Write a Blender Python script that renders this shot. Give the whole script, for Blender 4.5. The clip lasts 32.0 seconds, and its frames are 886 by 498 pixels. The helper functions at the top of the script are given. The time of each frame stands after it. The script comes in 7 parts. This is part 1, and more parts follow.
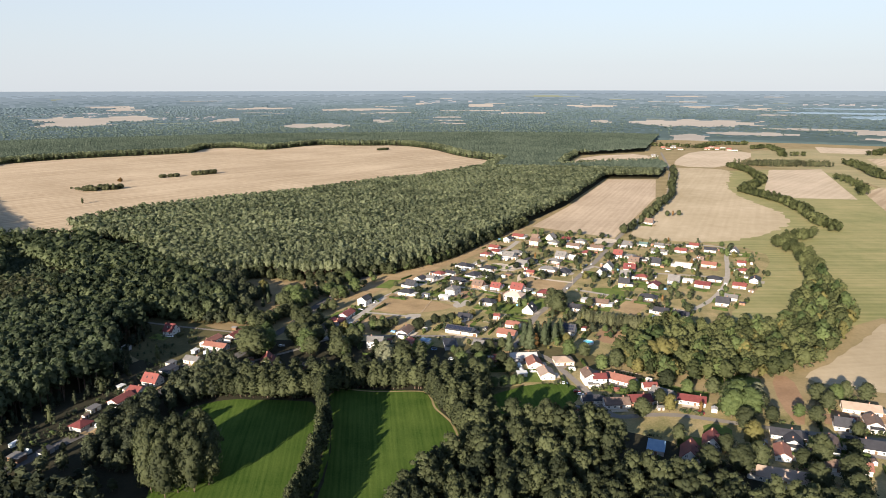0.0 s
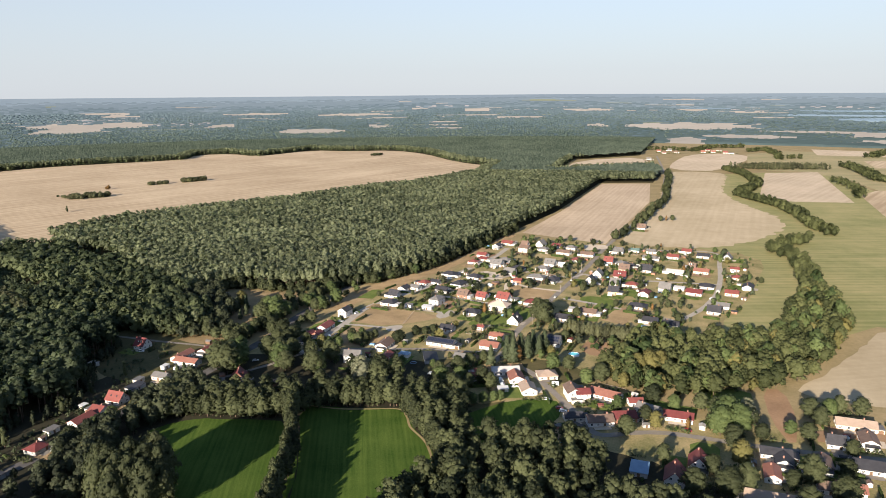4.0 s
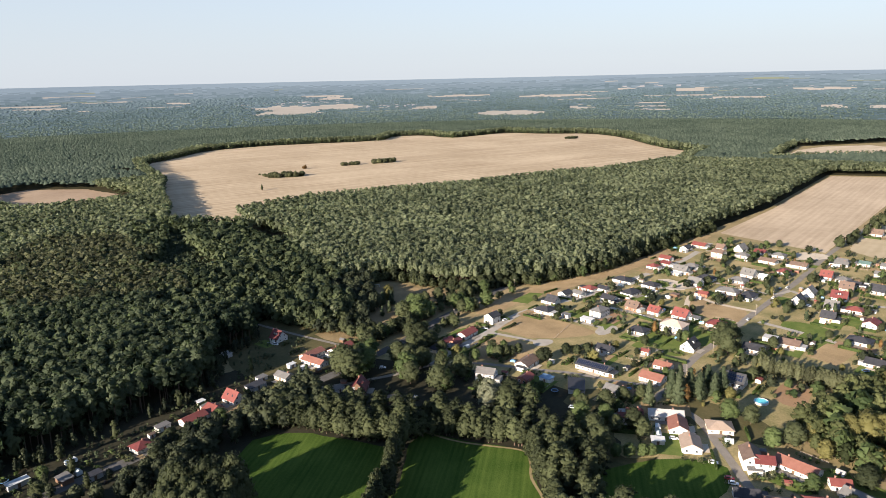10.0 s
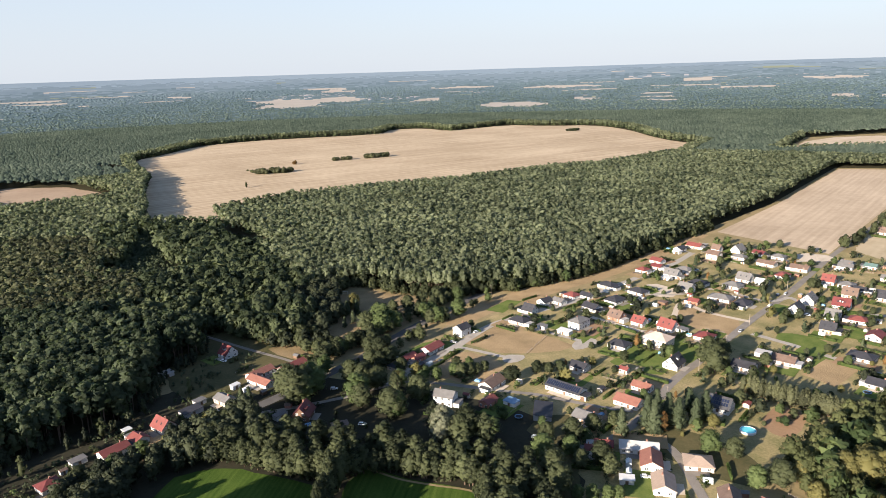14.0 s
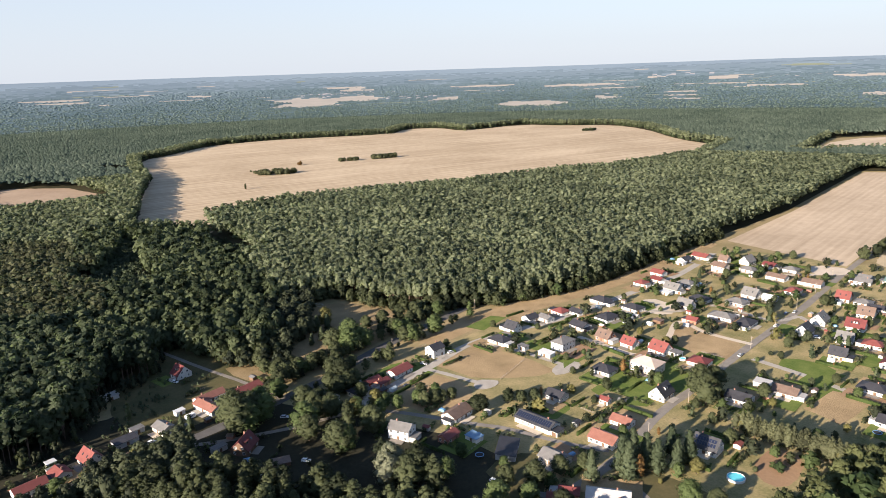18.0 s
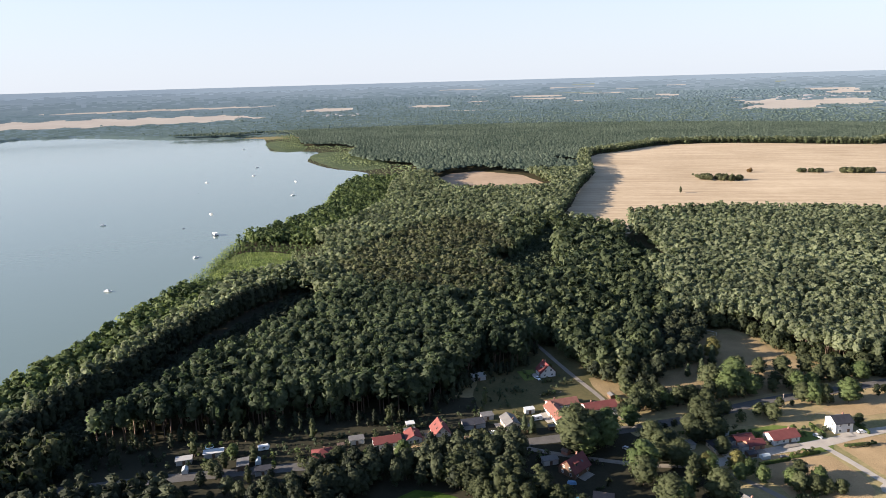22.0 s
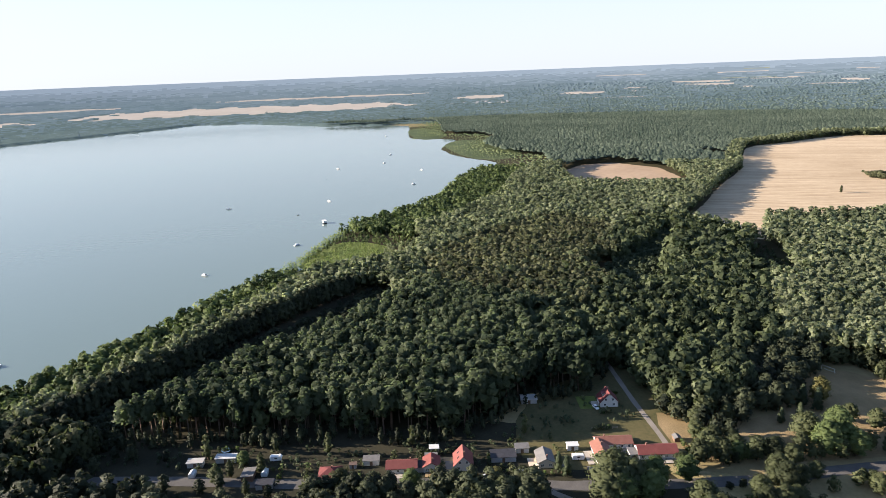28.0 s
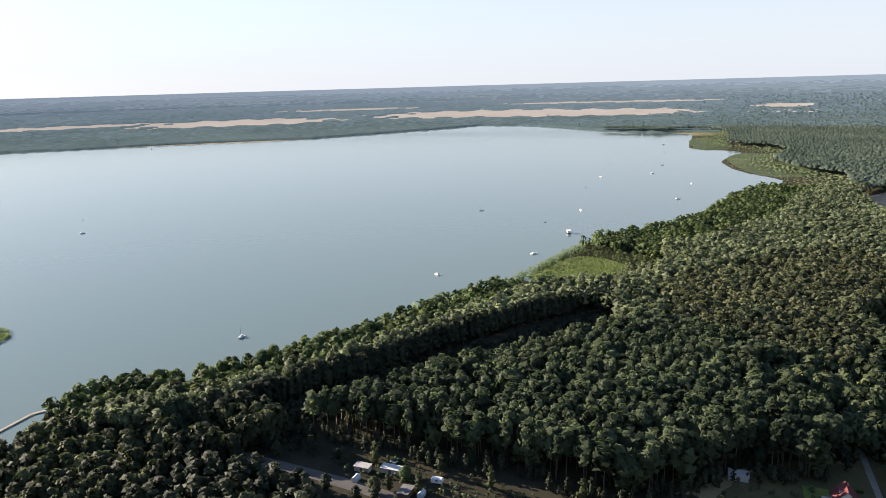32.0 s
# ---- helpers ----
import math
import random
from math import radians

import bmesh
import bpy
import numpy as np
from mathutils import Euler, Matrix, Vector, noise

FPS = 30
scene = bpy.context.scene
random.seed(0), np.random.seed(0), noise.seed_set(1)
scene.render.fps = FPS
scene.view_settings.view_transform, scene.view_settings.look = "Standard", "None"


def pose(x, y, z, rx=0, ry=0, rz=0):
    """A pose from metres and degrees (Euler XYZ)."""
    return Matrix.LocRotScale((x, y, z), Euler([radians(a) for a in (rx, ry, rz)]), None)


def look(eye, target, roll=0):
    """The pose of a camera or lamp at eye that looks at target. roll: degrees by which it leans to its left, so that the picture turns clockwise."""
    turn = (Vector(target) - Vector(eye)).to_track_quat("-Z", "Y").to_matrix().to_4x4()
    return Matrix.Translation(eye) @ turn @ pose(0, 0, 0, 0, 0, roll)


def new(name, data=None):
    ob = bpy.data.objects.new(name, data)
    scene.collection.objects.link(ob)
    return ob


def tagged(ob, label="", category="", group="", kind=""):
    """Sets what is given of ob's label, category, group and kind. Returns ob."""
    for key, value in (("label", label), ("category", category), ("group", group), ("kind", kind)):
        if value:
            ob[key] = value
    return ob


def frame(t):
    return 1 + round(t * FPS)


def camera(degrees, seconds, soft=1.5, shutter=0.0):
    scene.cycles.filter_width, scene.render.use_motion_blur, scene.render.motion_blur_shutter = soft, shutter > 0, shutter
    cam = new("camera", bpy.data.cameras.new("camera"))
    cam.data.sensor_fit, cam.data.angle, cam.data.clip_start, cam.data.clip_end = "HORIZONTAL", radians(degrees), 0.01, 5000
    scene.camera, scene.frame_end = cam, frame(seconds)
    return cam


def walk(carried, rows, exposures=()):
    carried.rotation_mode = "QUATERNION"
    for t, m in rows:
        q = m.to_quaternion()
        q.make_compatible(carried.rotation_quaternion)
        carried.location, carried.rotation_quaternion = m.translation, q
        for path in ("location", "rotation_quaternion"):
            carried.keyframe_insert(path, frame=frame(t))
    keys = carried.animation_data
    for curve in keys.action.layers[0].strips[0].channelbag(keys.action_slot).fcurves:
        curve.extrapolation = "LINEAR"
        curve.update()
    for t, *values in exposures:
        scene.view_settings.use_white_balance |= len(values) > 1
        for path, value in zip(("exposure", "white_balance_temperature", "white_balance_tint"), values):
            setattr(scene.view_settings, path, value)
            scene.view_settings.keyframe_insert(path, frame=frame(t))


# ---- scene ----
cam = camera(64.9, 32.0, soft=0.42)
METRES, EYE, TILT, LEAN, TURN = 362.0, 175.0, -0.2, 1.5, 20.3
ROWS = [
    (0.0, 0.0, 0.0, 0.0, 0.33, -12.8, -1.47),
    (0.5, 0.0005, 0.0004, 0.0001, 0.11, -12.68, -1.43),
    (1.0, 0.0021, 0.002, 0.0002, -0.35, -12.62, -1.34),
    (1.5, 0.0053, 0.0048, 0.0004, -0.95, -12.53, -1.22),
    (2.0, 0.0099, 0.0094, 0.0004, -1.54, -12.5, -1.12),
    (2.5, 0.0162, 0.016, 0.0004, -2.16, -12.5, -1.04),
    (4.5, 0.0458, 0.062, 0.0007, 3.47, -12.37, -1.21),
    (5.0, 0.0547, 0.0766, 0.001, 8.5, -12.34, -1.34),
    (5.5, 0.0628, 0.0914, 0.0011, 11.37, -12.49, -1.29),
    (6.0, 0.0692, 0.1079, 0.0009, 13.29, -12.66, -1.24),
    (6.5, 0.0756, 0.1239, 0.0011, 14.96, -12.85, -1.14),
    (7.0, 0.0807, 0.1406, 0.0009, 15.71, -13.07, -1.01),
    (7.5, 0.0854, 0.1573, 0.0005, 16.21, -13.27, -0.89),
    (8.0, 0.09, 0.1742, 0.0003, 16.44, -13.49, -0.76),
    (8.5, 0.0945, 0.1907, 0.0001, 16.6, -13.69, -0.64),
    (9.0, 0.0987, 0.2082, -0.0001, 16.72, -13.88, -0.55),
    (9.5, 0.1033, 0.2246, -0.0004, 16.76, -14.04, -0.42),
    (10.0, 0.1082, 0.2419, -0.0008, 16.85, -14.17, -0.32),
    (10.5, 0.1133, 0.2586, -0.001, 16.92, -14.29, -0.23),
    (11.0, 0.1187, 0.2757, -0.0012, 17.06, -14.38, -0.16),
    (11.5, 0.1245, 0.292, -0.0013, 17.14, -14.49, -0.08),
    (12.0, 0.1306, 0.3086, -0.0014, 17.21, -14.57, -0.01),
    (12.5, 0.1365, 0.3243, -0.0014, 17.3, -14.64, 0.04),
    (13.0, 0.1427, 0.3408, -0.0016, 17.42, -14.7, 0.08),
    (13.5, 0.1487, 0.3562, -0.0011, 17.49, -14.78, 0.14),
    (14.0, 0.1546, 0.3727, -0.0013, 17.55, -14.83, 0.16),
    (14.5, 0.1607, 0.3876, -0.0014, 17.62, -14.87, 0.19),
    (16.5, 0.1878, 0.452, -0.0025, 17.9, -14.97, 0.32),
    (17.0, 0.1955, 0.4678, -0.0026, 18.0, -15.0, 0.32),
    (17.5, 0.202, 0.4819, -0.0026, 18.06, -15.03, 0.32),
    (18.0, 0.2085, 0.4971, -0.0021, 19.6, -14.94, 0.3),
    (18.5, 0.2143, 0.5099, -0.0018, 24.53, -14.61, 0.22),
    (19.0, 0.2216, 0.5251, -0.0015, 33.16, -14.18, 0.12),
    (19.5, 0.2277, 0.5395, -0.0013, 39.96, -13.97, 0.09),
    (20.0, 0.2328, 0.557, -0.0018, 44.76, -14.06, 0.11),
    (20.5, 0.2354, 0.5724, -0.0021, 48.25, -14.19, 0.19),
    (21.0, 0.2374, 0.5902, -0.0024, 51.84, -14.36, 0.31),
    (21.5, 0.2379, 0.6054, -0.0028, 54.45, -14.58, 0.42),
    (22.0, 0.2367, 0.6228, -0.0033, 56.47, -14.82, 0.53),
    (22.5, 0.2349, 0.6382, -0.0038, 56.62, -15.16, 0.68),
    (23.0, 0.232, 0.655, -0.0043, 56.47, -15.44, 0.84),
    (23.5, 0.2296, 0.6698, -0.0047, 56.48, -15.7, 0.96),
    (24.0, 0.2278, 0.6861, -0.0052, 56.8, -15.87, 1.07),
    (24.5, 0.227, 0.7023, -0.0055, 57.16, -16.03, 1.15),
    (25.0, 0.2253, 0.7178, -0.0061, 56.99, -16.17, 1.18),
    (25.5, 0.2243, 0.7335, -0.0059, 59.36, -16.08, 1.21),
    (27.5, 0.2189, 0.7982, -0.007, 67.64, -15.75, 1.39),
    (28.0, 0.2167, 0.8141, -0.0075, 69.48, -15.66, 1.45),
    (28.5, 0.2134, 0.8287, -0.0077, 71.71, -15.56, 1.47),
    (29.0, 0.209, 0.8435, -0.0076, 74.63, -15.43, 1.43),
    (29.5, 0.2035, 0.8577, -0.0075, 76.94, -15.36, 1.44),
    (30.0, 0.1968, 0.8726, -0.0077, 79.95, -15.21, 1.45),
    (30.5, 0.1882, 0.886, -0.0072, 82.7, -15.16, 1.38),
    (31.0, 0.1784, 0.9006, -0.0067, 85.85, -15.06, 1.43),
    (31.5, 0.1681, 0.915, -0.0071, 89.49, -14.87, 1.46),
    (32.0, 0.1551, 0.9301, -0.0067, 92.63, -14.82, 1.45),
]
walk(cam, [(t, pose(0, 0, EYE, TILT, LEAN, TURN) @ pose(METRES * x, METRES * y, METRES * z, 90 + pitch, roll, yaw)) for t, x, y, z, yaw, pitch, roll in ROWS],
     exposures=[(0.0, 1.50, 6250, 12), (5.0, 1.40, 6200, 12), (10.0, 1.50, 6120, 12), (14.0, 1.58, 6080, 13), (20.0, 1.63, 6080, 14), (25.0, 1.86, 6060, 14), (29.5, 1.86, 6140, 14), (32.0, 1.72, 6200, 14)])

# ---- light ----
SUN_AZ, SUN_EL = 264.0, 16.5          # degrees from +x, anticlockwise; height over the horizon
to_sun = Vector((math.cos(radians(SUN_AZ)) * math.cos(radians(SUN_EL)), math.sin(radians(SUN_AZ)) * math.cos(radians(SUN_EL)), math.sin(radians(SUN_EL))))
world = bpy.data.worlds.new("sky")
scene.world = world
world.use_nodes = True
wn = world.node_tree.nodes
sky = wn.new("ShaderNodeTexSky")
sky.sky_type, sky.sun_disc = "NISHITA", False
sky.sun_elevation, sky.sun_rotation = radians(SUN_EL), math.atan2(to_sun.x, to_sun.y)
sky.altitude, sky.air_density, sky.dust_density, sky.ozone_density = 200, 1.0, 0.5, 3.0
haze = wn.new("ShaderNodeHueSaturation")
haze.inputs["Saturation"].default_value, haze.inputs["Value"].default_value = 0.9, 1.15
world.node_tree.links.new(sky.outputs[0], haze.inputs["Color"])
place = wn.new("ShaderNodeTexCoord")
height = wn.new("ShaderNodeSeparateXYZ")
share = wn.new("ShaderNodeMapRange")
share.inputs["From Min"].default_value, share.inputs["From Max"].default_value, share.inputs["To Min"].default_value, share.inputs["To Max"].default_value = 0.03, 0.5, 0.9, 0.0
veil = wn.new("ShaderNodeMix")
veil.data_type = "RGBA"
veil.inputs[7].default_value = (4.1, 4.3, 4.42, 1)
world.node_tree.links.new(place.outputs["Generated"], height.inputs[0])
world.node_tree.links.new(height.outputs["Z"], share.inputs["Value"])
world.node_tree.links.new(share.outputs[0], veil.inputs[0])
world.node_tree.links.new(haze.outputs[0], veil.inputs[6])
world.node_tree.links.new(veil.outputs[2], wn["Background"].inputs[0])
wn["Background"].inputs[1].default_value = 0.062
sun = new("sun", bpy.data.lights.new("sun", "SUN"))
sun.data.energy, sun.data.angle, sun.data.color = 5.25, radians(0.6), (1.0, 0.85, 0.66)
sun.matrix_world = look(to_sun * 300, (0, 0, 0))

# ---- materials ----
MATS = {}


def mat(name, dark, light, scale=0.2, rough=0.9, fine=2.0, bump=0.0, bump_scale=4.0, metal=0.0, vary=0.0, tone=0.0, lines=None, spec=0.3, leaf=0.0):
    """A surface whose colour wanders between dark and light at two sizes; scale and fine in cycles a metre.
    vary: change from loose piece to piece; tone: from tree to tree; lines: (angle, metres apart, share) of drill rows;
    leaf: share of light that passes through, as in foliage."""
    m = bpy.data.materials.new(name)
    m.use_nodes = True
    nt = m.node_tree
    bs = nt.nodes["Principled BSDF"]
    geo = nt.nodes.new("ShaderNodeNewGeometry")

    def node(kind, **sockets):
        n = nt.nodes.new(kind)
        for k, v in sockets.items():
            n.inputs[k].default_value = v
        return n

    def math_node(op, a, b):
        n = nt.nodes.new("ShaderNodeMath")
        n.operation = op
        for i, v in enumerate((a, b)):
            if isinstance(v, (int, float)):
                n.inputs[i].default_value = v
            else:
                nt.links.new(v, n.inputs[i])
        return n.outputs[0]

    big = node("ShaderNodeTexNoise", Scale=scale, Detail=4.0, Roughness=0.55)
    nt.links.new(geo.outputs["Position"], big.inputs["Vector"])
    small = node("ShaderNodeTexNoise", Scale=fine, Detail=5.0, Roughness=0.68)
    nt.links.new(geo.outputs["Position"], small.inputs["Vector"])
    f = math_node("ADD", math_node("MULTIPLY", big.outputs["Fac"], 1.5), math_node("MULTIPLY", small.outputs["Fac"], 1.0))
    f = math_node("SUBTRACT", f, 0.75)
    if lines:
        angle, apart, share = lines
        mp = node("ShaderNodeMapping")
        mp.inputs["Rotation"].default_value = (0, 0, radians(angle))
        nt.links.new(geo.outputs["Position"], mp.inputs["Vector"])
        wv = node("ShaderNodeTexWave", Scale=0.314 / apart, Distortion=1.2, Detail=2.0)
        wv.inputs["Detail Scale"].default_value = 0.6
        nt.links.new(mp.outputs[0], wv.inputs["Vector"])
        f = math_node("ADD", f, math_node("MULTIPLY", math_node("SUBTRACT", wv.outputs["Fac"], 0.5), share * 0.6))
        mq = node("ShaderNodeMapping")
        mq.inputs["Scale"].default_value = (1.0, 0.035, 1.0)
        nt.links.new(mp.outputs[0], mq.inputs["Vector"])
        sk = node("ShaderNodeTexNoise", Scale=1.3 / apart, Detail=5.0, Roughness=0.65)
        nt.links.new(mq.outputs[0], sk.inputs["Vector"])
        f = math_node("ADD", f, math_node("MULTIPLY", math_node("SUBTRACT", sk.outputs["Fac"], 0.5), share * 5.0))
    if vary:
        f = math_node("ADD", f, math_node("MULTIPLY", math_node("SUBTRACT", geo.outputs["Random Per Island"], 0.5), vary))
    if tone:
        at = nt.nodes.new("ShaderNodeAttribute")
        at.attribute_name = "tone"
        f = math_node("ADD", f, math_node("MULTIPLY", math_node("SUBTRACT", at.outputs["Fac"], 0.5), tone))
    ramp = nt.nodes.new("ShaderNodeMix")
    ramp.data_type = "RGBA"
    ramp.inputs[6].default_value, ramp.inputs[7].default_value = (*dark, 1), (*light, 1)
    nt.links.new(f, ramp.inputs[0])
    nt.links.new(ramp.outputs[2], bs.inputs["Base Color"])
    bs.inputs["Roughness"].default_value, bs.inputs["Metallic"].default_value = rough, metal
    bs.inputs["Specular IOR Level"].default_value = spec
    if bump:
        bn = node("ShaderNodeTexNoise", Scale=bump_scale, Detail=4.0)
        nt.links.new(geo.outputs["Position"], bn.inputs["Vector"])
        bp = node("ShaderNodeBump", Strength=min(1.0, bump), Distance=bump)
        nt.links.new(bn.outputs["Fac"], bp.inputs["Height"])
        nt.links.new(bp.outputs[0], bs.inputs["Normal"])
    if leaf:
        tl = nt.nodes.new("ShaderNodeBsdfTranslucent")
        gain = nt.nodes.new("ShaderNodeMix")
        gain.data_type, gain.blend_type = "RGBA", "MULTIPLY"
        gain.inputs[0].default_value, gain.inputs[7].default_value = 1.0, (1.3, 1.4, 1.1, 1)
        nt.links.new(ramp.outputs[2], gain.inputs[6])
        nt.links.new(gain.outputs[2], tl.inputs["Color"])
        both = nt.nodes.new("ShaderNodeMixShader")
        both.inputs[0].default_value = leaf
        nt.links.new(bs.outputs[0], both.inputs[1])
        nt.links.new(tl.outputs[0], both.inputs[2])
        nt.links.new(both.outputs[0], nt.nodes["Material Output"].inputs[0])
    MATS[name] = m
    return m


mat("dry_grass", (0.18, 0.15, 0.072), (0.34, 0.26, 0.145), 0.03, fine=0.4, bump=0.2, bump_scale=1.5, spec=0.05)
# leaf litter, taken darker to deepen the shade under the trees
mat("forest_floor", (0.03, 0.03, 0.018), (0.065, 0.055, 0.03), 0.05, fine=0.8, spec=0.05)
mat("garden_grass", (0.100, 0.112, 0.039), (0.415, 0.315, 0.168), 0.055, fine=0.8, bump=0.3, bump_scale=2, spec=0.05)
mat("lawn", (0.065, 0.105, 0.022), (0.165, 0.185, 0.055), 0.12, fine=1.0, bump=0.1, spec=0.05)
mat("meadow_grass", (0.029, 0.060, 0.010), (0.082, 0.120, 0.024), 0.04, fine=0.9, bump=0.35, bump_scale=1.5, lines=(-27, 2.6, 0.3), rough=1.0, spec=0.04)
mat("stubble", (0.325, 0.245, 0.155), (0.50, 0.395, 0.268), 0.006, fine=0.08, bump=0.2, bump_scale=1.0, lines=(20, 11.0, 0.5), spec=0.1)
mat("stubble_long", (0.34, 0.262, 0.178), (0.52, 0.41, 0.29), 0.008, fine=0.1, lines=(2, 7.0, 0.26), spec=0.1)
mat("stubble_pale", (0.38, 0.305, 0.21), (0.55, 0.445, 0.325), 0.008, fine=0.1, lines=(20, 12.0, 0.25), spec=0.1)
mat("brown_stubble", (0.27, 0.195, 0.13), (0.40, 0.30, 0.205), 0.01, fine=0.1, lines=(60, 10.0, 0.2), spec=0.1)
mat("worn_field", (0.33, 0.265, 0.16), (0.50, 0.405, 0.275), 0.007, fine=0.06, lines=(4, 9.0, 0.12), spec=0.1)
mat("dry_field", (0.31, 0.25, 0.155), (0.46, 0.375, 0.25), 0.012, fine=0.12, lines=(60, 6.0, 0.14), spec=0.1)
mat("pasture", (0.22, 0.205, 0.10), (0.38, 0.31, 0.175), 0.006, fine=0.05, lines=(80, 20.0, 0.4), spec=0.1)
mat("green_pasture", (0.17, 0.18, 0.068), (0.33, 0.285, 0.135), 0.012, fine=0.06, lines=(70, 9.0, 0.3), spec=0.1)
mat("brown_earth", (0.20, 0.12, 0.065), (0.33, 0.21, 0.12), 0.05, fine=0.6, bump=0.2)
mat("clearing_grass", (0.15, 0.112, 0.058), (0.34, 0.25, 0.138), 0.06, fine=1.2, bump=0.5, bump_scale=1.6, spec=0.05)
mat("building_lot", (0.21, 0.15, 0.08), (0.41, 0.295, 0.165), 0.06, fine=1.4, bump=0.5, bump_scale=1.6, spec=0.05)
mat("sand", (0.42, 0.35, 0.26), (0.58, 0.49, 0.38), 0.1, fine=1.5)
mat("gravel", (0.29, 0.26, 0.22), (0.41, 0.37, 0.315), 0.2, fine=2.5, spec=0.05)
# ground and grass with the trees' shade put into the colour
mat("shade_dark_ground", (0.020, 0.021, 0.015), (0.052, 0.047, 0.030), 0.05, fine=0.6, bump=0.2, spec=0.05)
mat("shade_dark_grass", (0.05, 0.055, 0.024), (0.135, 0.11, 0.055), 0.06, fine=0.5, bump=0.2, spec=0.05)
mat("asphalt", (0.075, 0.071, 0.068), (0.135, 0.127, 0.118), 0.15, fine=2.5, rough=0.85, spec=0.05)
mat("old_asphalt", (0.165, 0.147, 0.125), (0.27, 0.24, 0.205), 0.15, fine=2.5, rough=0.85, spec=0.05)
mat("reed", (0.085, 0.128, 0.03), (0.17, 0.20, 0.06), 0.05, fine=0.6, vary=0.6, leaf=0.32)
mat("pine", (0.066, 0.081, 0.047), (0.240, 0.264, 0.156), 0.02, fine=1.1, vary=0.15, tone=0.65, leaf=0.5, rough=0.72, spec=0.14, bump=0.35, bump_scale=1.3)
mat("brown_pine", (0.042, 0.046, 0.027), (0.172, 0.180, 0.098), 0.02, fine=1.1, vary=0.15, tone=0.65, leaf=0.5, rough=0.72, spec=0.14, bump=0.35, bump_scale=1.3)
mat("broadleaf", (0.020, 0.026, 0.0135), (0.084, 0.096, 0.045), 0.02, fine=1.1, vary=0.15, tone=0.9, leaf=0.32, rough=0.72, spec=0.14, bump=0.35, bump_scale=1.3)
mat("alder", (0.030, 0.048, 0.018), (0.112, 0.143, 0.054), 0.03, fine=1.1, vary=0.15, tone=0.8, leaf=0.32, rough=0.72, spec=0.14, bump=0.35, bump_scale=1.3)
mat("yellow_leaf", (0.085, 0.082, 0.03), (0.175, 0.16, 0.058), 0.05, fine=1.1, vary=0.15, tone=0.4, leaf=0.32, rough=0.72, spec=0.14, bump=0.35, bump_scale=1.3)
mat("rust_leaf", (0.12, 0.07, 0.025), (0.22, 0.13, 0.05), 0.05, fine=1.1, vary=0.15, tone=0.4, leaf=0.32, rough=0.72, spec=0.14, bump=0.35, bump_scale=1.3)
mat("shore_green", (0.075, 0.10, 0.045), (0.185, 0.215, 0.095), 0.02, fine=0.3, vary=0.15, tone=0.8, leaf=0.2, rough=0.72, spec=0.14, bump=0.35, bump_scale=1.3)
# darker copy of pine: the side-lit stand's shade is put into the colour
mat("dark_pine", (0.027, 0.040, 0.024), (0.116, 0.141, 0.080), 0.02, fine=1.1, vary=0.15, tone=0.65, leaf=0.5, rough=0.72, spec=0.14, bump=0.35, bump_scale=1.3)
mat("olive_leaf", (0.027, 0.035, 0.014), (0.114, 0.126, 0.052), 0.02, fine=1.1, vary=0.15, tone=0.8, leaf=0.32, rough=0.72, spec=0.14, bump=0.35, bump_scale=1.3)
# darker copy of broadleaf: shade put into the leaf colour; also dark garden trees
mat("shade_and_dark_leaf", (0.015, 0.020, 0.012), (0.053, 0.062, 0.033), 0.02, fine=1.1, vary=0.15, tone=0.9, leaf=0.15, rough=0.72, spec=0.14, bump=0.35, bump_scale=1.3)
mat("oak_leaf", (0.023, 0.034, 0.018), (0.098, 0.117, 0.057), 0.02, fine=1.1, vary=0.15, tone=0.9, leaf=0.32, rough=0.72, spec=0.14, bump=0.35, bump_scale=1.3)
mat("silver_leaf", (0.09, 0.10, 0.062), (0.22, 0.225, 0.15), 0.05, fine=1.1, vary=0.15, tone=0.4, leaf=0.32, rough=0.72, spec=0.14, bump=0.35, bump_scale=1.3)
mat("spruce", (0.026, 0.040, 0.022), (0.082, 0.098, 0.052), 0.03, fine=1.1, vary=0.15, tone=0.6, leaf=0.2, rough=0.72, spec=0.14, bump=0.35, bump_scale=1.3)
mat("bark", (0.055, 0.04, 0.03), (0.15, 0.105, 0.075), 0.5, fine=3)
mat("dead_wood", (0.30, 0.25, 0.20), (0.45, 0.38, 0.31), 0.5, fine=3)
# a bluer green than the near pines stands for haze over the farther trees
mat("far_wood", (0.052, 0.074, 0.054), (0.118, 0.146, 0.104), 0.006, fine=0.05, tone=0.8, leaf=0.25, spec=0.1)
# aerial haze put into the colours: each band paler and bluer
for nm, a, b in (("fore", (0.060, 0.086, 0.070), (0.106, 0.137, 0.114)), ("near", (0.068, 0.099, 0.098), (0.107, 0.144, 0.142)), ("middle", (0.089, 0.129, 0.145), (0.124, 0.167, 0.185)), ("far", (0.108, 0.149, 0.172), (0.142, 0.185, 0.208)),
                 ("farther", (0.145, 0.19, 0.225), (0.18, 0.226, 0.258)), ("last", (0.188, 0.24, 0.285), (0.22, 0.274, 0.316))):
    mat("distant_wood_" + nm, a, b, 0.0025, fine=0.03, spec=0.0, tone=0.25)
# far fields and pastures paled and greyed for haze too
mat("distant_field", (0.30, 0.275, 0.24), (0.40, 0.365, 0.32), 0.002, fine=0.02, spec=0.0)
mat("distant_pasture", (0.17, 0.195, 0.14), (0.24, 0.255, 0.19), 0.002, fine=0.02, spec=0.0)
